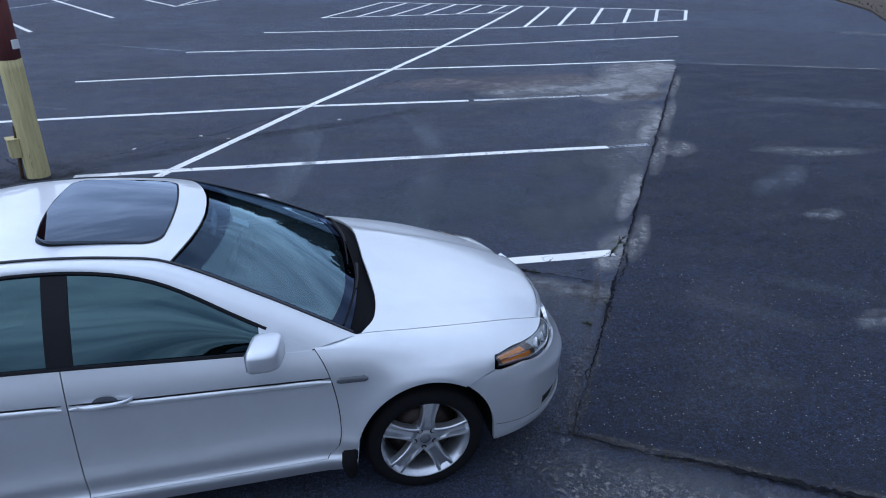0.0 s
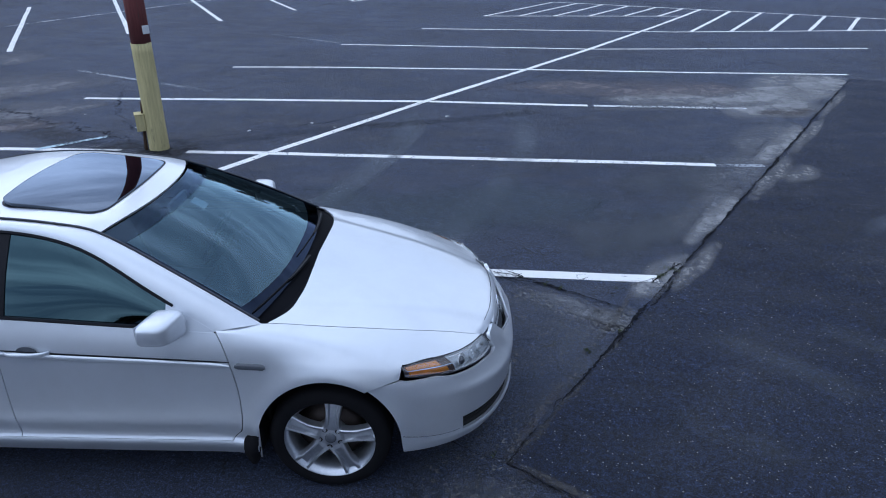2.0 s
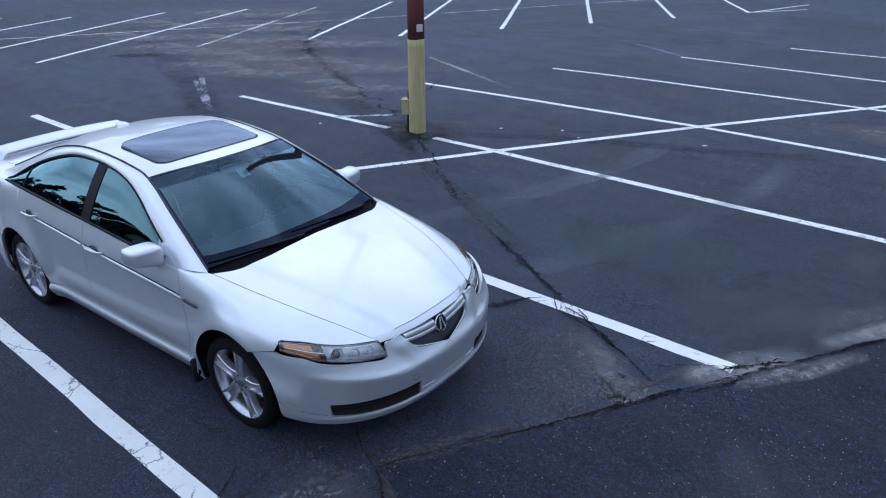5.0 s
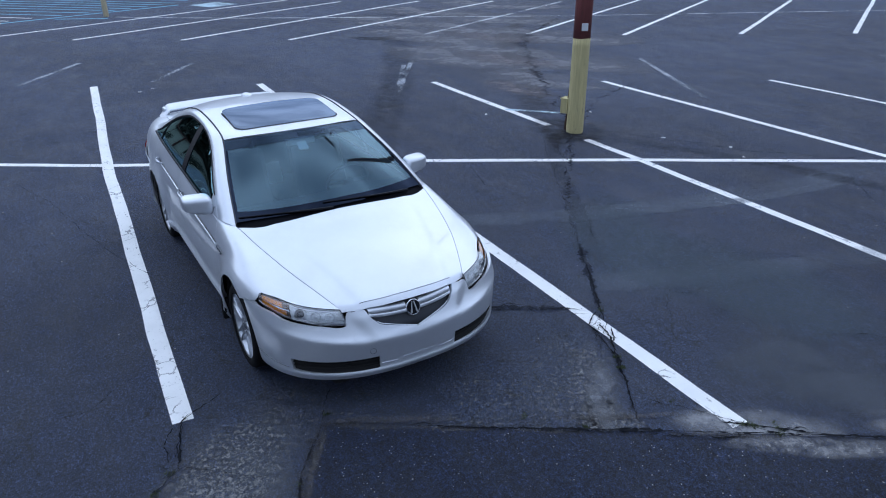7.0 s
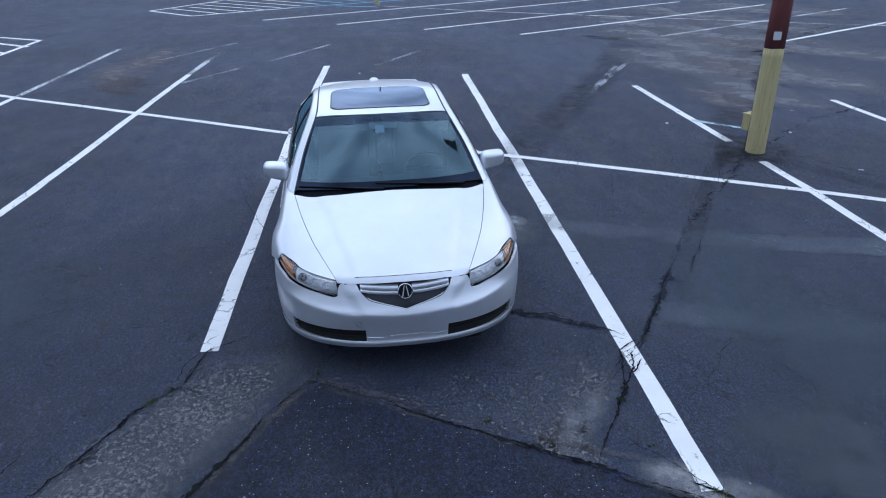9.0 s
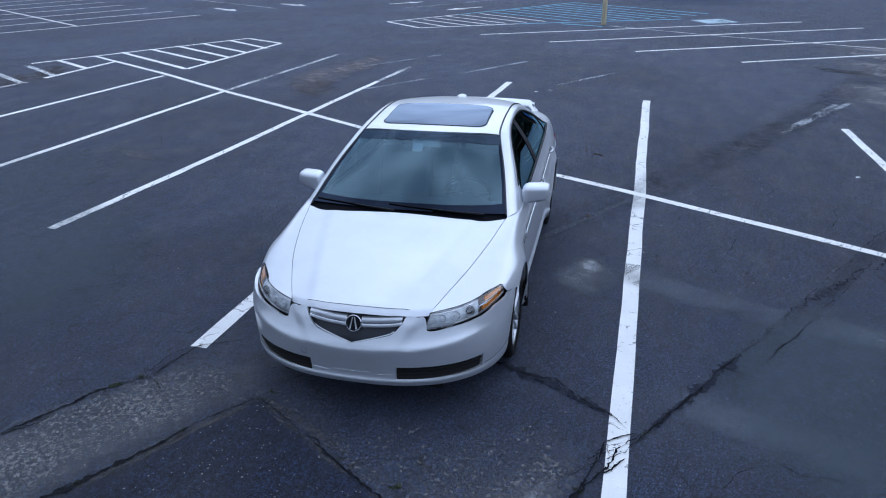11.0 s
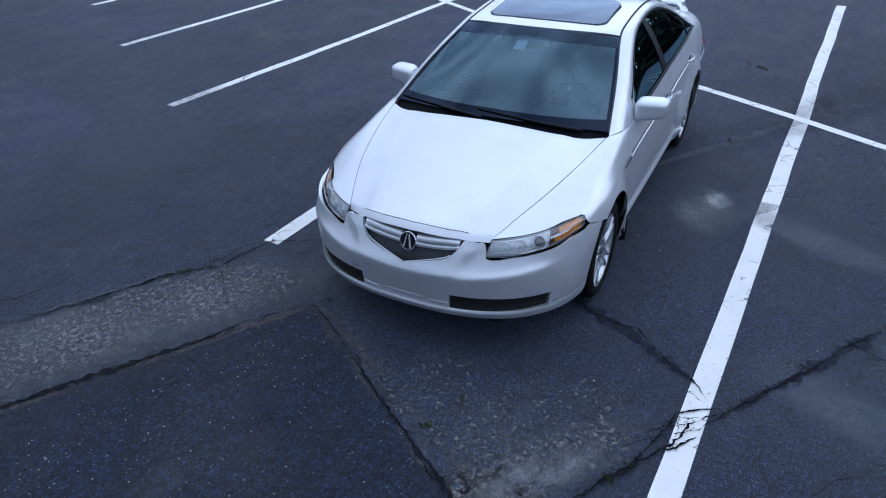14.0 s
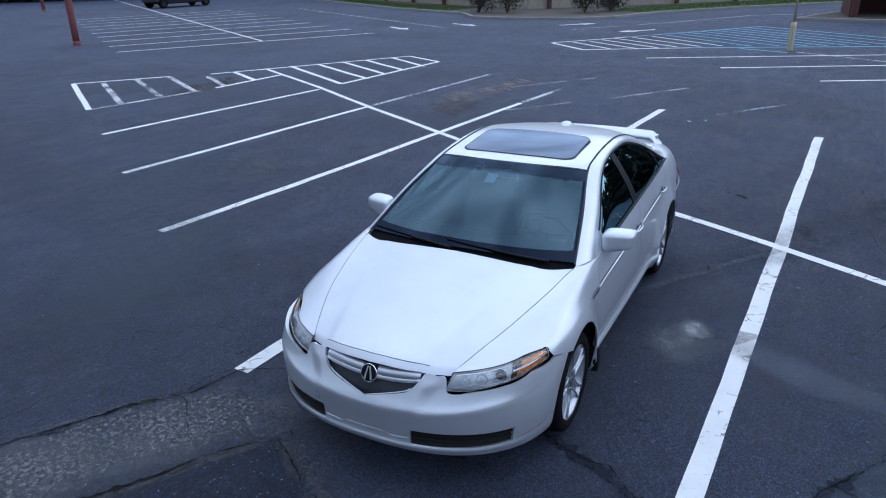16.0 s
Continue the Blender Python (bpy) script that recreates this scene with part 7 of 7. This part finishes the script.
for k, (x, y, r, h) in enumerate(((-34.6, -14.6, 1.2, 1.9), (-34.7, -12.8, 1.25, 2.0), (-35.6, -8.4, 1.1, 1.8), (-37.4, -7.5, 1.2, 1.8))):
    shrub(x, y, r, h, 30 + k)

# ribbed beige wall with dark posts
def ribbed_wall(a, b, name, label, h=3.2):
    d = Vector((b[0] - a[0], b[1] - a[1], 0))
    ln = d.length
    ang = math.atan2(d.y, d.x)
    root = part(name, box((0, -0.10, -0.1), (ln, 0.10, h), 0.01), M_BEIGE)
    root.matrix_world = Matrix.Translation((*a, 0)) @ Matrix.Rotation(ang, 4, "Z")
    tagged(root, label, "wall", kind="structure")
    bm = bmesh.new()
    x = 0.1
    while x < ln - 0.1:
        for yy in (-0.125, 0.10):
            add_box(bm, (x, yy, 0.0), (x + 0.06, yy + 0.025, h))
        x += 0.2
    tagged(part("ribs", bm, M_BEIGE, root), kind="stuff")
    x = 1.2
    while x < ln:
        for yy in (-0.42, 0.22):
            part("post", box((x, yy, 0.0), (x + 0.22, yy + 0.2, h + 0.1), 0.01), M_BRICKRED, root, "dark red post")
        x += 4.6
    part("coping", box((-0.1, -0.5, h), (ln + 0.1, 0.5, h + 0.14), 0.01), M_BRICKRED, root, "dark red coping")


ribbed_wall((-56.0, -47.0), (-38.3, -13.4), "wall_west", "beige ribbed metal wall with dark red posts")
ribbed_wall((-38.3, -13.1), (-62.0, 8.5), "wall_north", "beige ribbed metal wall with dark red posts")

# dark red shelter on its kerbed island, with a blue bin
ISLAND = [(-34.4, 2.6), (-33.9, 6.0), (-34.6, 11.0), (-41.0, 11.5), (-41.0, 4.5)]
raised_bed(ISLAND, 0.13, M_SOIL, "island", "kerbed concrete island")
kerb(ISLAND + ISLAND[:1], "pale kerb round the concrete island")
shelter = empty("shelter", pose(-37.6, 6.8, 0.13, 0, 0, 8))
tagged(shelter, "dark red walled shelter on a kerbed island", "shelter")
for lo, hi in (((-1.9, -2.4, 0), (-1.7, 2.4, 2.6)), ((-1.7, -2.4, 0), (1.9, -2.2, 2.6)), ((-1.7, 2.2, 0), (1.9, 2.4, 2.6))):
    part("wall", box(lo, hi, 0.01), M_BRICKRED, shelter)
part("roof", box((-2.2, -2.7, 2.6), (2.2, 2.7, 2.8), 0.02), M_BRICKRED, shelter)
for y in (-2.2, 2.2):
    part("column", box((1.8, y - 0.15, 0), (2.1, y + 0.15, 2.6), 0.01), M_BRICKRED, shelter)
blue_bin = empty("bin", pose(-34.9, 7.3, 0.13, 0, 0, 10))
tagged(blue_bin, "blue plastic bin beside the red shelter", "bin")
part("body", box((-0.3, -0.35, 0), (0.3, 0.35, 1.0), 0.05), M_BLUEBIN, blue_bin)
part("lid", box((-0.33, -0.38, 1.0), (0.33, 0.38, 1.08), 0.03), M_BLUEBIN, blue_bin)

# dark pickup far off
truck = empty("pickup_truck", pose(-37.6, -44.5, 0, 0, 0, 181))
tagged(truck, "black pickup truck parked across far bay", "truck")
bm = bmesh.new()
prof = [(-2.8, 0.55), (-2.85, 1.05), (-1.0, 1.08), (-0.9, 1.15), (-0.55, 1.75), (0.75, 1.78), (1.25, 1.18), (2.5, 1.08), (2.85, 0.95), (2.85, 0.5), (2.3, 0.30), (-2.4, 0.30)]
l = [bm.verts.new((x, -0.92, z)) for x, z in prof]
r = [bm.verts.new((x, 0.92, z)) for x, z in prof]
bm.faces.new(l)
bm.faces.new(r[::-1])
for i in range(len(prof)):
    j = (i + 1) % len(prof)
    bm.faces.new((l[i], r[i], r[j], l[j]))
bmesh.ops.recalc_face_normals(bm, faces=bm.faces)
bmesh.ops.bevel(bm, geom=list(bm.edges), offset=0.05, segments=2, affect="EDGES")
part("body", bm, M_TRUCK, truck)
for yy in (-0.925, 0.925):
    part("side_window", box((-0.6, min(yy, yy * 0.99), 1.2), (0.9, max(yy, yy * 0.99), 1.62), 0.004), M_SUNROOF, truck)
    for xx in (-2.3, 2.1):
        w = part("wheel", lathe(((0.22, -0.13), (0.38, -0.13), (0.40, -0.09), (0.40, 0.09), (0.38, 0.13), (0.22, 0.13)), 28), M_RUBBER, truck, "black tyre")
        w.matrix_basis = pose(xx, 0.82 if yy > 0 else -0.82, 0.40)
        part("rim", lathe(((0.0, 0.10), (0.20, 0.09), (0.225, 0.12)), 20), M_DARKMETAL, w).rotation_euler = (0, 0, 0 if yy > 0 else math.pi)
for xx, nm in ((2.86, "front_bumper"), (-2.86, "rear_bumper")):
    part(nm, box((xx - 0.08, -0.9, 0.45), (xx + 0.08, 0.9, 0.65), 0.03), M_DARKMETAL, truck)

# mulch and grass corner to the north-east
raised_bed([(20.9, 25.9), (20.4, 24.5), (19.7, 22.7), (18.0, 19.9), (18.6, 17.6), (27, 14), (34, 22), (30, 34), (24, 34)], 0.06, M_MULCH, "mulch_bed", "brown mulch bed at the edge of the lot")
raised_bed([(21.2, 25.6), (20.9, 27.0), (22.0, 33), (28, 33), (27, 26)], 0.10, M_GRASS, "lawn", "green lawn corner beside the mulch")
bm = bmesh.new()
for k in range(2500):
    x, y = rnd.uniform(18.2, 30), rnd.uniform(18, 31)
    if inside(x, y, [(20.9, 25.9), (20.4, 24.5), (19.7, 22.7), (18.0, 19.9), (27, 16), (30, 30)]):
        leaf_clump(bm, (x, y, 0.075), 0.02, 1, rnd.uniform(0.02, 0.07), rnd, 0.3)
tagged(part("mulch_chips", bm, M_MULCH), "loose brown mulch chips", "mulch", kind="stuff")

# woods far out round the lot, unseen, to darken what glass and paint mirror
bm = bmesh.new()
rnd = random.Random(21)
for k in range(330):
    a = 2 * math.pi * (k + rnd.random()) / 330
    south = -2.3 < math.atan2(math.sin(a), math.cos(a)) < -0.6
    north = 1.3 < math.atan2(math.sin(a), math.cos(a)) < 2.7
    rr = rnd.uniform(80, 95) if south else rnd.uniform(70, 84) if north else rnd.uniform(80, 96)
    x, y = rr * math.cos(a), rr * math.sin(a) - (4 if south else 0)
    h = rnd.uniform(12, 16) if north else rnd.uniform(13, 18) if not south else rnd.uniform(7.0, 10.5)
    add_tube(bm, (x, y, 0), (x, y, h * 0.8), 0.2, 0.06, 6, False)
    for j in range(10):
        q = rnd.uniform(0.08, 1.0)
        leaf_clump(bm, (x + rnd.uniform(-2, 2), y + rnd.uniform(-2, 2), h * q), 2.2 * (1.25 - q) + 0.7, 44, 0.85, rnd)
    for j in range(5):
        # dense undergrowth added between the trunks to close bright sky gaps in reflections
        leaf_clump(bm, (x + rnd.uniform(-3, 3), y + rnd.uniform(-3, 3), h * rnd.uniform(0.06, 0.5)), 2.4, 26, 1.5, rnd)
tagged(part("woods", bm, M_LEAF), "far unseen belt of bare and evergreen trees that darkens reflections", "woods", kind="stuff")

# lattice pylon beyond the woods
pylon = empty("pylon", pose(-40, -150, 0, 0, 0, 20) @ Matrix.Scale(0.75, 4))
tagged(pylon, "tall grey lattice power pylon beyond the trees", "pylon")
bm = bmesh.new()
for sx in (-1, 1):
    for sy in (-1, 1):
        sweep(bm, [(sx * 6, sy * 5, 0), (sx * 1.6, sy * 1.4, 24), (sx * 8, sy * 0.8, 40)], 0.22, 5)
for z in range(0, 24, 4):
    k0, k1 = 1 - z / 24 * 0.73, 1 - (z + 4) / 24 * 0.73
    for sy in (-1, 1):
        sweep(bm, [(-6 * k0, sy * 5 * k0, z), (6 * k1, sy * 5 * k1, z + 4)], 0.12, 4)
        sweep(bm, [(6 * k0, sy * 5 * k0, z), (-6 * k1, sy * 5 * k1, z + 4)], 0.12, 4)
part("mast", bm, M_STEEL, pylon)
bm = bmesh.new()
for z in (38.0, 40.0):
    sweep(bm, [(-15, 0, 38.6), (-8, 0, z), (8, 0, z), (15, 0, 38.6)], 0.18, 5)
for k in range(-7, 8, 2):
    sweep(bm, [(k, 0, 38), (k + 1, 0, 40), (k + 2, 0, 38)], 0.1, 4)
part("crossarm", bm, M_STEEL, pylon)

# ---- small things on the ground ----
rnd = random.Random(77)


def tuft(x, y, r, n, seed):
    rn = random.Random(seed)
    bm = bmesh.new()
    for _ in range(n):
        a, q = rn.uniform(0, 6.28), r * rn.random() ** 0.6
        px, py = q * math.cos(a) * 1.6, q * math.sin(a) * 0.7
        h, w = rn.uniform(0.008, 0.024), rn.uniform(0.0015, 0.0035)
        b = rn.uniform(0, 6.28)
        lx, ly = math.cos(b) * h * 0.8, math.sin(b) * h * 0.8
        bm.faces.new((bm.verts.new((px - w, py, 0)), bm.verts.new((px + w, py, 0)), bm.verts.new((px + lx * 0.6 + w, py + ly * 0.6, h * 0.8)), bm.verts.new((px + lx, py + ly, h))))
    t = part("weed_tuft", bm, M_WEED)
    t.matrix_world = pose(x, y, 0.010, 0, 0, rn.uniform(0, 180))
    return tagged(t, "small green weeds growing in a crack", "weeds", "weeds in the cracks")


for k, (x, y, r, n) in enumerate(((2.15, 4.43, 0.05, 60), (2.42, 4.72, 0.04, 36), (1.74, 2.20, 0.07, 70), (2.02, 5.36, 0.05, 60), (1.90, 5.42, 0.05, 50), (1.30, 5.76, 0.06, 40), (2.90, 5.66, 0.10, 90), (3.0, 5.8, 0.08, 50), (1.12, 2.46, 0.04, 30),
                                  (2.48, 5.40, 0.03, 24), (1.52, 3.30, 0.04, 30), (2.05, 2.95, 0.05, 36), (2.6, 2.66, 0.05, 36), (3.05, 5.75, 0.05, 30), (1.6, 2.3, 0.05, 40))):
    tuft(x, y, r * 0.45, int(n * 0.6), 100 + k)


def pebble_field(name, label, count, area, size, material, z, seed):
    rn = random.Random(seed)
    bm = bmesh.new()
    while count:
        x, y = area(rn)
        s = size * rn.uniform(0.5, 1.5)
        pts = [bm.verts.new((x + s * math.cos(a) * rn.uniform(0.6, 1.2), y + s * math.sin(a) * rn.uniform(0.6, 1.2), z)) for a in (0, 1.3, 2.5, 3.8, 5.0)]
        tip = bm.verts.new((x, y, z + s * 0.5))
        for i in range(5):
            bm.faces.new((pts[i], pts[(i + 1) % 5], tip))
        count -= 1
    tagged(part(name, bm, material), label, "gravel", kind="stuff")


M_STONE = plain("pale_stone_chips", (0.42, 0.42, 0.42), 0.85, 0, 0.4, 50)
pebble_field("stone_chips", "pale stone chips set in the repaved strip", 4600, lambda r: (lambda t, q: (1.7 + t * 0.50 + q * 0.86, 3.35 + t * 0.86 - q * 0.50))(r.uniform(0, 9) ** 1.0, r.uniform(0.0, 1.0) ** 0.8 * 6.0), 0.0045, M_STONE, 0.012, 5)
pebble_field("loose_grit", "loose pale grit on the asphalt", 700, lambda r: (r.uniform(-9, 5), r.uniform(-4, 14)), 0.007, M_STONE, 0.001, 6)


def twig(x, y, turn, ln):
    bm = bmesh.new()
    sweep(bm, [(-ln / 2, 0, 0.008), (0, 0.01, 0.014), (ln / 2, -0.01, 0.008)], 0.009, 5)
    t = part("twig", bm, M_MULCH)
    t.matrix_world = pose(x, y, 0.002, 0, 0, turn)
    tagged(t, "small brown twig lying on the asphalt", "twig", "litter on the asphalt")


for x, y, a, ln in ((-5.1, 4.75, 10, 0.28), (-4.85, 4.95, 60, 0.16), (-2.4, 5.05, 30, 0.08), (4.6, 3.2, 80, 0.14)):
    twig(x, y, a, ln)


def scrap(x, y, turn, w, d):
    rn = random.Random(int(x * 100 + y * 10))
    bm = bmesh.new()
    pts = [bm.verts.new((w * math.cos(a) * rn.uniform(0.7, 1.1), d * math.sin(a) * rn.uniform(0.7, 1.1), rn.uniform(0.002, 0.012))) for a in (0.3, 1.2, 2.2, 3.3, 4.3, 5.4)]
    f = bm.faces.new(pts)
    bmesh.ops.extrude_face_region(bm, geom=[f])
    for v in bm.verts:
        v.co.z += 0.0
    t = part("litter_scrap", bm, M_GREYPLASTIC)
    t.matrix_world = pose(x, y, 0.004, 0, 0, turn)
    tagged(t, "small white scrap of litter on the asphalt", "litter", "litter on the asphalt")


for x, y in ((-9.1, 3.35), (-9.3, 3.6), (-2.2, 9.8), (-1.4, 10.3), (0.6, 10.9), (-1.0, 10.1), (-3.9, 9.8), (-4.6, 8.2), (-5.1, 10.5)):
    scrap(x, y, x * 50, 0.045, 0.028)
